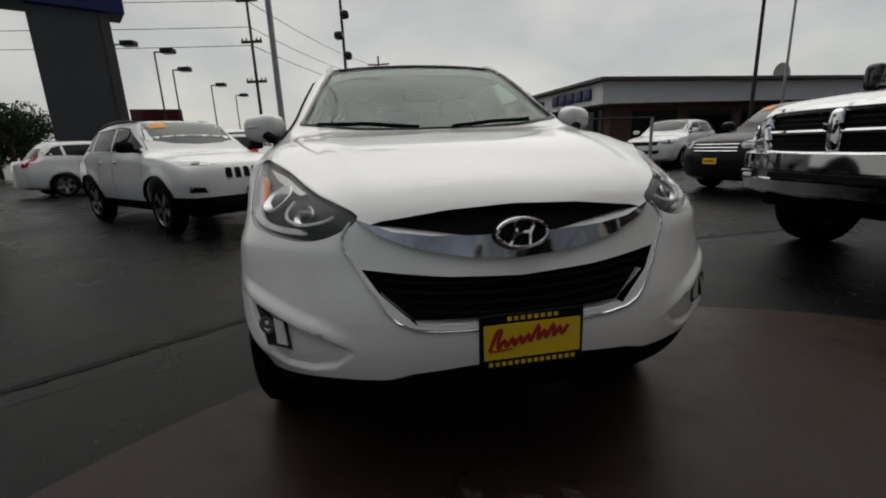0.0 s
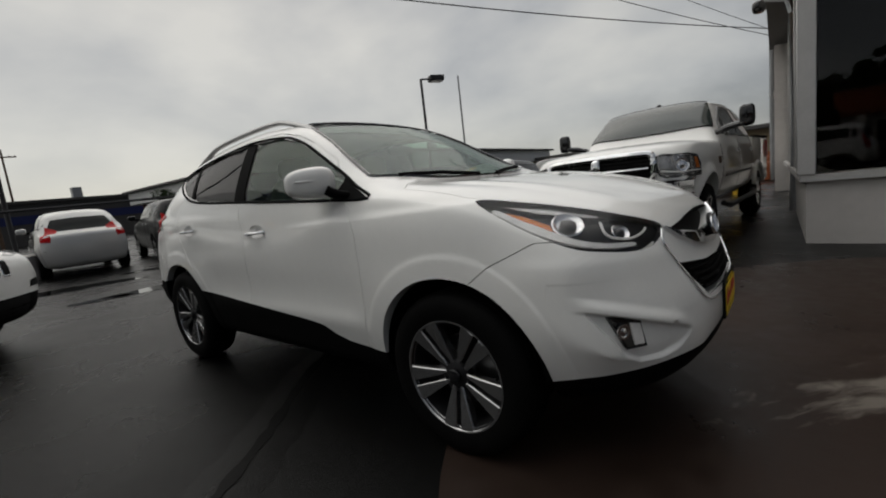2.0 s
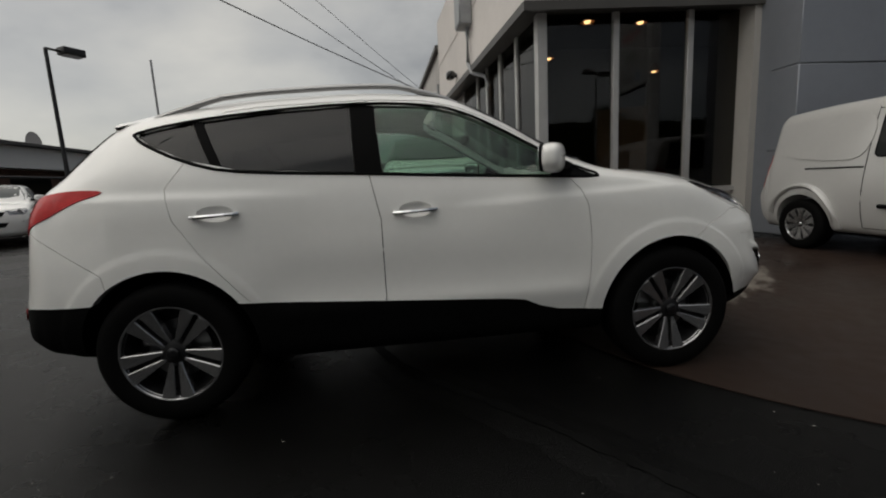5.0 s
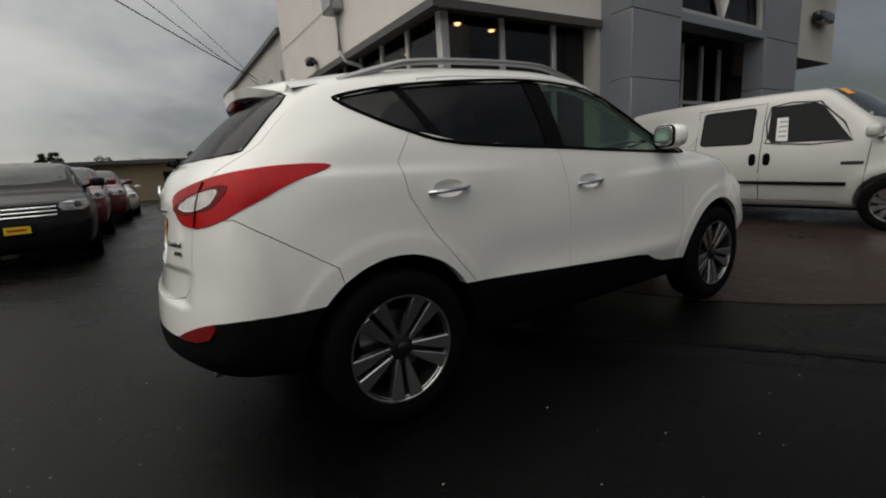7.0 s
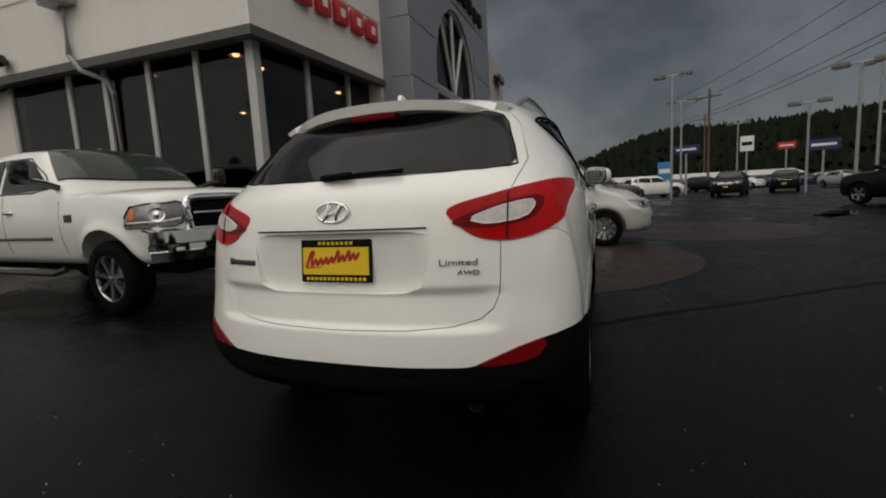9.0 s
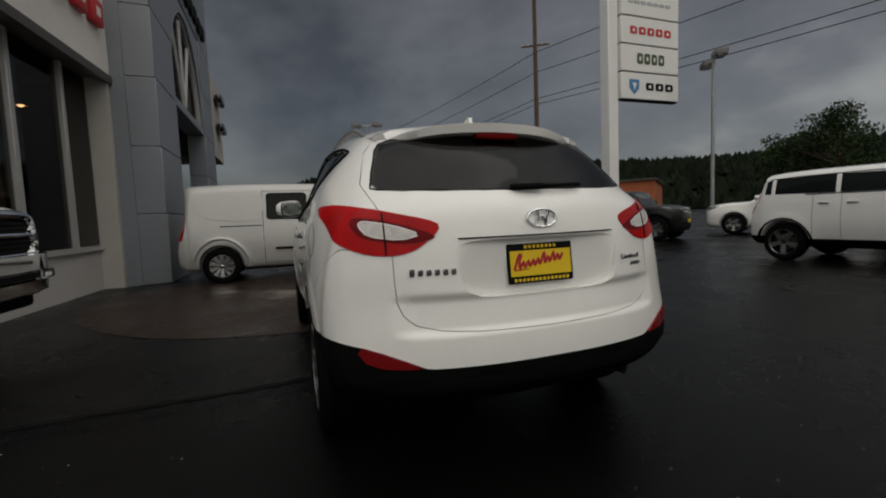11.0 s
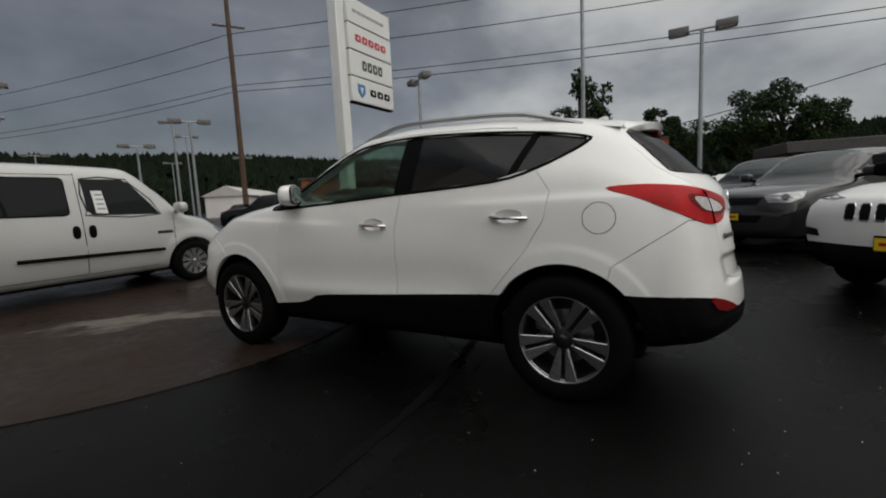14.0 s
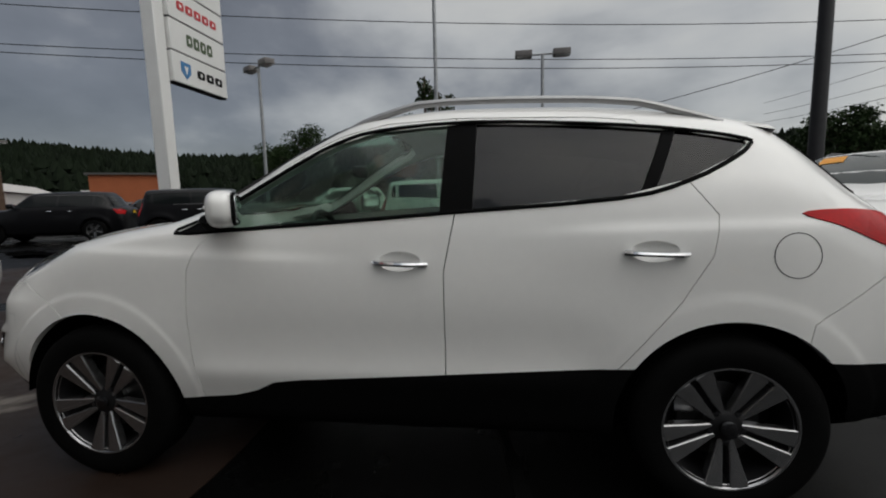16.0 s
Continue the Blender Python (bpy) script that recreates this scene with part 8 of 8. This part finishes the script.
def panel_van(x, y, rz):
    dl = [(1.05, 1.12), (0.17, 1.140), (0.115, 1.21), (0.105, 1.645), (0.60, 1.645), (0.70, 1.59)]
    car, skin = vehicle("panel_van", "silver-white panel van with a blank rear side and steel wheels", x, y, rz, VAN, 1.48, -1.63, r=0.33, paint_mat="van_paint", bend=(0.30, 0.06), category="van", style="cover", rim=0.205,
                        dlo=dl, plates=False, sticker=True, seams=False, nx=90, pillars=[-4.0], rim_mats=("rubber", "bright_alloy", "alloy_dark", "bright_alloy", "steel"))
    w = 0.92
    for s in (1, -1):
        def on(a, b):
            return skin.drop((a, s * w, b), (0, s, 0))[0]

        def run(nm, pts, rr, mat, flat=1.0):
            part(nm, sweep(bmesh.new(), [on(a, b) for a, b in pts], rr, 6, flat=flat), mat, car)
        pane = [tuple(q) for q in rounded([(-0.08, 1.155), (-0.81, 1.165), (-0.80, 1.655), (-0.08, 1.655)], 0.06, 2)]
        part("side_window", skin.patch([(a, s * w * 0.8, b) for a, b in pane], (0, s, 0), 0.003, 0.006, step=0.1), "glass_car", car)
        part("window_seal", sweep(bmesh.new(), [on(a, b) for a, b in pane], 0.010, 5, closed=True), "black_plastic", car)
        run("rubbing_strip", [(t, 0.600 - 0.02 * t) for t in np.linspace(1.03, -0.68, 15)], 0.042, "black_plastic", 0.6)
        run("door_seam", [(1.20 + 0.06 * (z - 0.7), z) for z in np.linspace(0.36, 1.10, 9)], 0.004, "ink_dark")
        run("door_seam", [(0.045, z) for z in np.linspace(0.36, 1.72, 11)], 0.005, "ink_dark")
        run("door_seam", [(-0.88, z) for z in np.linspace(0.36, 1.72, 11)], 0.005, "ink_dark")
        run("door_seam", [(t, 1.70) for t in np.linspace(-0.88, 0.045, 9)], 0.004, "ink_dark")
        run("door_seam", [(t, 0.345) for t in np.linspace(-0.88, 1.17, 9)], 0.004, "ink_dark")
        run("slide_rail", [(t, 1.055) for t in np.linspace(-0.90, -1.62, 9)], 0.011, "ink_dark")
        pts = spline([(-0.96, 1.18), (-0.95, 1.66), (-1.90, 1.665), (-2.08, 1.64), (-2.02, 1.42), (-1.84, 1.22), (-1.60, 1.17)], 5)
        part("side_pressing", skin.patch([(a, s * w * 0.8, b) for a, b in pts], (0, s, 0), 0.010, 0.014, step=0.12), "van_paint", car)
        arch = [on(-1.63 + 0.46 * math.cos(a), max(0.30, 0.34 + 0.50 * math.sin(a))) for a in np.linspace(-0.05, math.pi * 0.92, 25)]
        part("arch_flare", sweep(bmesh.new(), arch, 0.055, 10, flat=0.6), "van_paint", car)
        for hx in (-0.045, 0.135):
            p = on(hx, 0.925)
            part("door_handle", superbox((p.x, p.y + s * 0.006, p.z), (0.045, 0.018, 0.088), 2.6, 12), "black_plastic", car, "upright black door handle")
        p = on(1.07, 0.84)
        part("badge", B((p.x - 0.11, p.y - 0.006, p.z - 0.022), (p.x + 0.11, p.y + 0.006, p.z + 0.022), 0.003), "dark_metal", car)
        paper = part("papers", skin.patch([(0.36, s * w * 0.8, 1.16), (0.22, s * w * 0.8, 1.17), (0.20, s * w * 0.8, 1.48), (0.33, s * w * 0.8, 1.48)], (0, s, 0), 0.006, 0.002, step=0.1), "sign_white", car, "white price papers inside the glass")
        for k in range(4):
            z = 1.23 + 0.065 * k
            part("print_bar", skin.patch([(0.335 - 0.003 * k, s * w * 0.8, z - 0.012), (0.24, s * w * 0.8, z - 0.012), (0.24, s * w * 0.8, z + 0.012), (0.335 - 0.003 * k, s * w * 0.8, z + 0.012)], (0, s, 0), 0.0072, 0.001, step=0.1), "galvanised", paper)
    return car


def pickup(x, y, rz):
    P = (6.03, 2.00, 2.00, 0.52, 1.39, 1.37, 1.33, 1.44, 0.64, -0.92, -1.24, 1.36, 1.30, 0.74, 1.0, 1.0)
    car = thing("pickup_truck", x, y, 0, rz, "white heavy-duty crew-cab pickup with a chrome grille and tow mirrors", "truck")
    L, w, f = 6.03, 1.0, 3.015
    front, rear, r = 2.10, -1.74, 0.41
    rows = [q for q in profile(*P) if q[0] > -1.0]
    k = rows[0]
    rows = [(-1.26, *k[1:3], 1.34, 1.82, 1.92, *k[6:9], 0.72), (-1.20, *k[1:3], 1.35, 1.86, 1.95, *k[6:9], 0.73)] + rows

    def bent(px, py, pz):
        a = abs(py) / w
        if px > 1.6:
            px -= step(1.6, 2.9, px) * 0.20 * a ** 3
        if abs(py) > 0.7:
            q = math.hypot(px - front, pz - r)
            py += math.copysign(0.045 * math.exp(-((q - r - 0.12) / 0.07) ** 2) * step(0.5, 0.7, pz), py)
        return px, py, pz
    shell = loft(rows, nx=80, deform=bent, cuts=2)
    skin = Skin(shell)
    me = carve(shell, [prism(circle(front, r + 0.04, r + 0.09, 48), "y", lo, hi) for lo, hi in ((0.6, 1.4), (-1.4, -0.6))])
    part("cab", skin.soften(me), "white_paint", car)
    # the bed: outer walls with rounded rails, arches cut out, tailgate
    bed = B((-3.03, -0.985, 0.56), (-1.285, 0.985, 1.40), 0.05, 3)
    bme = bpy.data.meshes.new("bed")
    bed.to_mesh(bme)
    bed.free()
    hollow = prism([(-2.95, -0.90), (-1.35, -0.90), (-1.35, 0.90), (-2.95, 0.90)], "z", 0.85, 2.0)
    bme = carve(bme, [hollow] + [prism(circle(rear, r + 0.04, r + 0.09, 48), "y", lo, hi) for lo, hi in ((0.6, 1.4), (-1.4, -0.6))])
    part("cargo_bed", bme, "white_paint", car, angle=30)
    for s in (1, -1):
        part("bed_rail", B((-3.02, s * 0.985 - 0.06, 1.395), (-1.29, s * 0.985 + 0.012, 1.425), 0.01), "black_plastic", car)
        lip = [(rear + (r + 0.095) * math.cos(a), s * 0.99, r + 0.04 + (r + 0.095) * math.sin(a)) for a in np.linspace(0.25, math.pi - 0.25, 17)]
        part("arch_lip", sweep(bmesh.new(), lip, 0.035, 8), "white_paint", car)
        dlo = [(1.10, 1.43), (0.2, 1.415), (-0.98, 1.405), (-1.04, 1.47), (-0.94, 1.79), (-0.40, 1.84), (0.40, 1.84), (0.60, 1.78)]
        rest = [Vector(p) for p in dlo]
        for pc in (clip2(rest, (0.13, 0), (1, 0.05)), clip2(rest, (0.04, 0), (-1, -0.05))):
            part("side_window", skin.patch([(a, s * 0.8, b) for a, b in pc], (0, s, 0), 0.009, 0.014, step=0.1), "glass_car", car)
        part("window_seal", sweep(bmesh.new(), [skin.drop((a, s * 0.8, b), (0, s, 0))[0] for a, b in spline(dlo, 2)], 0.012, 5, closed=True), "gloss_black", car)
        for px in (1.32, 0.09, -1.02):
            part("door_seam", sweep(bmesh.new(), [skin.drop((px, s, z), (0, s, 0))[0] for z in np.linspace(0.60, 1.37, 9)], 0.004, 4), "ink_dark", car)
        for px in (0.26, -0.86):
            p, n = skin.drop((px, s, 1.18), (0, s, 0))
            part("door_handle", superbox((p.x, p.y + s * 0.018, p.z), (0.10, 0.02, 0.022), 3, 8), "chrome", car)
        part("side_moulding", sweep(bmesh.new(), [skin.drop((t, s, 0.86), (0, s, 0))[0] for t in np.linspace(1.12, -1.0, 12)], 0.02, 6), "trim_dark", car)
        p, n = skin.drop((1.50, s, 1.08), (0, s, 0))
        part("badge", B((p.x - 0.075, p.y - 0.008, p.z - 0.045), (p.x + 0.075, p.y + 0.008, p.z + 0.045), 0.006), "pole_wood", car)
        part("running_board", sweep(bmesh.new(), [(1.30, s * 0.98, 0.50), (1.2, s * 1.04, 0.46), (-0.95, s * 1.04, 0.46), (-1.1, s * 0.98, 0.50)], 0.045, 8, flat=0.8), "dark_metal", car)
        # tow mirror, flipped upright
        m = part("tow_mirror", superbox((1.26, s * 1.255, 1.60), (0.055, 0.085, 0.135), 4, 12), "gloss_black", car, "upright tow mirror")
        part("mirror_glass", superbox((1.203, s * 1.255, 1.60), (0.008, 0.070, 0.118), 5, 10), "chrome", m)
        part("mirror_arm", sweep(bmesh.new(), [(1.22, s * 0.90, 1.44), (1.24, s * 1.05, 1.49), (1.26, s * 1.19, 1.51)], 0.040, 8), "gloss_black", car)
        # headlamp and front corner
        hd = (0.85, s * 0.52, 0)
        q = [(f - 0.40, s * 0.985, 1.165), (f - 0.10, s * 0.82, 1.19), (f - 0.05, s * 0.67, 1.19), (f - 0.05, s * 0.69, 0.985), (f - 0.12, s * 0.84, 0.955), (f - 0.40, s * 0.985, 0.955), (f - 0.50, s * 0.99, 0.975)]
        hl = part("headlight", skin.patch(q, hd, 0.006, 0.02, step=0.06), "lamp_silver", car, "wide headlamp with a silver bowl and amber corner")
        edge = [skin.drop(p, hd)[0] + skin.drop(p, hd)[1] * 0.008 for p in spline(q, 2)]
        part("lamp_bezel", sweep(bmesh.new(), edge, 0.011, 6, closed=True), "gloss_black", hl)
        bar = [skin.drop(p, hd)[0] + skin.drop(p, hd)[1] * 0.009 for p in spline([(f - 0.46, s * 0.99, 1.0), (f - 0.30, s * 0.95, 1.005), (f - 0.12, s * 0.83, 1.01), (f - 0.06, s * 0.70, 1.03)], 4, closed=False)]
        part("light_guide", sweep(bmesh.new(), bar, 0.009, 6), "white_lens", hl)
        for a, b, rr in ((f - 0.17, 0.87, 0.072),):
            p, n = skin.drop((a, s * b, 1.075), hd)
            part("projector", lathe(bmesh.new(), [(rr, 0), (rr, 0.012), (rr * 0.8, 0.004), (rr * 0.5, 0.006), (0, 0.02)], n=24, axis="z"), "reflector", hl).matrix_basis = Matrix.Translation(p + n * 0.006) @ n.to_track_quat("Z", "Y").to_matrix().to_4x4()
        part("turn_lens", skin.patch([(f - 0.40, s * 0.985, 1.145), (f - 0.345, s * 0.965, 1.15), (f - 0.375, s * 0.975, 1.03), (f - 0.46, s * 0.99, 1.02)], hd, 0.010, 0.006, step=0.1), "amber", hl)
        part("tail_lamp", B((-3.05, s * 0.90 - 0.08, 1.0), (-2.90, s * 0.90 + 0.095, 1.34), 0.015), "red_lens", car)
        for cx in (front, rear):
            add_wheel(car, cx, s * 0.86, r, 0.27, 0.25, "seven", mats=("rubber", "bright_alloy", "alloy_dark", "bright_alloy", "steel"))
    half = [(1.425, 0.0), (1.415, 0.35), (1.385, 0.62), (1.335, 0.815), (1.27, 0.835), (0.76, 0.70), (0.70, 0.64), (0.685, 0.30)]
    screen = half + [(a, -b) for a, b in half[:0:-1]]
    part("windscreen", skin.patch([(a, b, 2) for a, b in screen], (0.4, 0, 1), 0.016, 0.02, step=0.1, up=(0, 1, 0)), "glass_screen", car)
    edge = [skin.drop((a, b, 2), (0.4, 0, 1))[0] + Vector((0.005, 0, 0.010)) for a, b in spline([Vector(p) for p in screen], 2)]
    part("windscreen_seal", sweep(bmesh.new(), edge, 0.011, 5, closed=True), "gloss_black", car)
    # chrome cross-hair grille in a thick frame
    F = (1, 0, 0)
    fr = [(-0.56, 1.245), (0.56, 1.245), (0.635, 1.20), (0.625, 0.93), (0.60, 0.895), (-0.60, 0.895), (-0.625, 0.93), (-0.635, 1.20)]
    g = part("grille", skin.patch([(f, a, b) for a, b in fr], F, 0.004, 0.02, step=0.08), "ink_dark", car)
    ring = [skin.drop((f, v.x, v.y), F)[0] + Vector((0.02, 0, 0)) for v in rounded(fr, 0.2, 2)]
    part("grille_frame", sweep(bmesh.new(), ring, 0.040, 8, closed=True), "chrome", g)
    part("grille_post", superbox((f + 0.0, 0, 1.075), (0.05, 0.060, 0.165), 3.2, 14), "chrome", g)
    for z in (1.075,):
        for s in (1, -1):
            part("grille_bar", sweep(bmesh.new(), [skin.drop((f, s * t, z), F)[0] + Vector((0.022, 0, 0)) for t in np.linspace(0.05, 0.58, 7)], 0.022, 8), "chrome", g)
    for k in range(8):
        z = 0.93 + 0.038 * k
        part("grille_mesh_bar", sweep(bmesh.new(), [skin.drop((f, t, z), F)[0] + Vector((0.008, 0, 0)) for t in np.linspace(-0.57, 0.57, 9)], 0.008, 5), "black_plastic", g)
    for s in (1, -1):
        part("emblem_horn", sweep(bmesh.new(), [(f + 0.05, s * 0.012, 1.06), (f + 0.058, s * 0.03, 1.12), (f + 0.05, s * 0.062, 1.13), (f + 0.04, s * 0.066, 1.09)], 0.013, 6), "gloss_black", g)
    # chrome bumper with a dark slot and fog lamps
    bm = bmesh.new()
    rowsb = []
    for t in np.linspace(-1, 1, 25):
        bx = f + 0.075 - 0.22 * abs(t) ** 4
        rowsb.append([bm.verts.new((bx - o, t * 1.0, z)) for o, z in ((0.10, 0.935), (0.0, 0.905), (0.0, 0.775), (0.03, 0.76), (0.03, 0.70), (0.0, 0.685), (0.01, 0.59), (0.07, 0.56))])
    for a, b in zip(rowsb[:-1], rowsb[1:]):
        for i in range(7):
            bm.faces.new((a[i], b[i], b[i + 1], a[i + 1]))
    bmesh.ops.recalc_face_normals(bm, faces=bm.faces)
    bmesh.ops.solidify(bm, geom=bm.faces[:], thickness=0.02)
    bump = part("front_bumper", bm, "chrome", car, "chrome front bumper")
    part("bumper_slot", B((f + 0.03, -0.50, 0.705), (f + 0.062, 0.50, 0.755)), "ink_dark", bump)
    part("bumper_skirt", B((f - 0.40, -0.72, 0.44), (f - 0.10, 0.72, 0.58), 0.04, 2), "black_plastic", car)
    for s in (1, -1):
        part("fog_lamp", B((f - 0.07, s * 0.76 - 0.11, 0.680), (f + 0.004, s * 0.76 + 0.09, 0.760), 0.01), "gloss_black", bump)
        part("fog_lens", B((f - 0.06, s * 0.76 - 0.075, 0.690), (f + 0.010, s * 0.76 + 0.03, 0.735), 0.01), "white_lens", bump)
    part("roof_lamp", superbox((0.50, 0, 1.995), (0.06, 0.03, 0.035), 2.5, 8), "gloss_black", car)
    part("chassis", B((-2.9, -0.55, 0.40), (2.7, 0.55, 0.58), 0.02), "ink_dark", car)
    return car


pickup(0.76, 6.09, -93.8)
panel_van(6.10, 0.43, -91)

# ---- parked rows round the lot ----
def lot():
    A = "cars parked in the near row"
    vehicle("crossover_suv", "white crossover with a seven-slot grille and orange price sticker", -5.13, -3.46, 43, TRAIL, 1.36, -1.34, r=0.36, bend=(0.17, 0.2), slot_drop=0.09, mirror_mat="black_plastic", clad=(0.50, 0.44, 0.53), grille="slots", sticker=True, rails=True, group=A, nx=90)
    vehicle("crossover_suv", "dark grey sport utility car with a yellow dealer plate", -4.18, -7.27, 45, SUV, 1.34, -1.36, r=0.36, paint_mat="grey_paint", group=A)
    vehicle("crossover_suv", "black sport utility car with a yellow dealer plate", -3.75, -10.35, 45, SUV_BIG, 1.46, -1.46, r=0.38, paint_mat="black_paint", group=A)
    vehicle("boxy_suv", "small white boxy sport utility car", 0.57, -8.85, 184, BOXY, 1.27, -1.30, r=0.35, clad=(0.46, 0.42, 0.46), category="car", style="five", plates=False)
    vehicle("sedan_car", "dark sedan parked behind a boxy white car", 0.2, -13.2, 200, SEDAN, 1.50, -1.50, r=0.34, paint_mat="black_paint", plates=False)
    vehicle("sedan_car", "white sedan seen from behind, red upright tail lamps", -3.1, -12.8, 235, SEDAN, 1.50, -1.50, r=0.35, paint_mat="white_paint", tail_style="tall")
    vehicle("estate_suv", "white estate car with tall red tail lamps", -9.6, -3.1, 172, SUV, 1.34, -1.36, r=0.34, plates=False)
    vehicle("estate_suv", "white sport utility car in the back row", -14.6, -2.2, 170, SUV, 1.34, -1.36, r=0.34, plates=False)
    vehicle("estate_suv", "silver estate car with tall red tail lamps", -13.6, 0.8, 175, SUV, 1.34, -1.36, r=0.34, paint_mat="silver_paint", plates=False)
    vehicle("estate_suv", "black sport utility car seen from behind", -13.3, 3.4, 172, SUV_BIG, 1.46, -1.46, r=0.37, paint_mat="black_paint", plates=False)
    vehicle("estate_suv", "silver estate car beside a wire fence", -16.5, 7.6, 200, SUV, 1.34, -1.36, r=0.34, paint_mat="silver_paint", plates=False)
    vehicle("estate_suv", "white estate car with a red upright tail lamp", -13.6, -8.8, 133, SUV, 1.34, -1.36, r=0.34, plates=False)
    # the row towards the tan building
    vehicle("crossover_suv", "black sport utility car with a bright grille", -4.15, 8.35, -84, SUV, 1.34, -1.36, r=0.36, paint_mat="black_paint", grille="wide", sticker=True)
    vehicle("crossover_suv", "dark red pickup-nosed utility car", -4.3, 13.0, -86, SUV_BIG, 1.46, -1.46, r=0.38, paint_mat="red_paint", grille="wide", plates=False)
    vehicle("crossover_suv", "maroon utility car in a row of parked cars", -4.1, 17.0, -86, SUV_BIG, 1.46, -1.46, r=0.38, paint_mat="red_paint", grille="wide", plates=False)
    vehicle("sedan_car", "pale silver car at the end of a row", -4.0, 20.4, -84, SEDAN, 1.5, -1.5, r=0.34, paint_mat="silver_paint", plates=False)
    vehicle("boxy_suv", "white car against the tan block building", -0.6, 34.0, -80, SUV, 1.34, -1.36, r=0.34, plates=False)
    vehicle("boxy_suv", "dark blue car against the tan block building", 2.2, 34.2, -80, SUV, 1.34, -1.36, r=0.34, paint_mat="blue_paint", plates=False)
    vehicle("crossover_suv", "white estate car beyond the truck", -11.5, 11.2, -60, SUV, 1.34, -1.36, r=0.34, plates=False)
    # across the lot
    vehicle("estate_suv", "black three-row sport utility car with a yellow plate", 15.4, -11.2, 25, SUV_BIG, 1.46, -1.46, r=0.38, paint_mat="black_paint", tail_style="wide")
    vehicle("boxy_suv", "dark green-grey open-top style four-wheel drive", 8.6, -10.4, 205, BOXY, 1.35, -1.35, r=0.40, paint_mat="black_paint", grille="slots")
    vehicle("estate_suv", "silver sport utility car on the raised row", 20.5, -15.2, 20, SUV_BIG, 1.46, -1.46, r=0.38, paint_mat="silver_paint", plates=False)
    vehicle("boxy_suv", "white sport utility car with a dark rear window", 6.6, -15.8, 30, SUV_BIG, 1.46, -1.46, r=0.38, plates=False)
    vehicle("crossover_suv", "dark pickup-like car with a yellow plate", 33.0, -9.8, 160, SUV_BIG, 1.46, -1.46, r=0.40, paint_mat="black_paint", grille="wide")
    vehicle("boxy_suv", "dark four-wheel drive with a yellow plate", 37.6, -14.6, 160, BOXY, 1.3, -1.3, r=0.40, paint_mat="black_paint", grille="slots")
    vehicle("sedan_car", "silver hatchback across the lot", 44.5, -21.3, 190, SEDAN, 1.5, -1.5, r=0.34, paint_mat="silver_paint", plates=False)
    vehicle("crossover_suv", "white utility car across the lot", 36.0, -5.0, -70, SUV_BIG, 1.46, -1.46, r=0.40, plates=False)
    vehicle("crossover_suv", "dark grey utility car across the lot", 27.0, -1.0, -80, SUV_BIG, 1.46, -1.46, r=0.40, paint_mat="grey_paint", plates=False)
    vehicle("crossover_suv", "white sport utility car far across the lot", 22.0, 0.5, -80, SUV_BIG, 1.46, -1.46, r=0.40, plates=False)
    far = "far cars across the lot"
    kinds = ["black_paint", "silver_paint", "white_paint", "grey_paint", "red_paint", "blue_paint"]
    rnd = random.Random(5)
    base = [vehicle("far_car", "small parked car far across the lot", 60, -60, 0, SEDAN if i % 2 else SUV, 1.40, -1.40, r=0.35, paint_mat=k, plates=False, nx=36, group=far)[0] for i, k in enumerate(kinds)]
    spots = [(52 + 3.1 * i, -12 - 2.6 * i) for i in range(10)] + [(44 + 2.9 * i, -31 - 2.0 * i) for i in range(9)] + [(26 + 3.0 * i, -27 - 2.4 * i) for i in range(6)]
    for i, (x, y) in enumerate(spots):
        src, m = base[rnd.randrange(6)], pose(x, y, 0, 0, 0, 55 + rnd.uniform(-8, 8) + (180 if rnd.random() < 0.5 else 0))
        if i < 6:
            base[i].matrix_basis = m
        else:
            copy_thing(src, m)


lot()
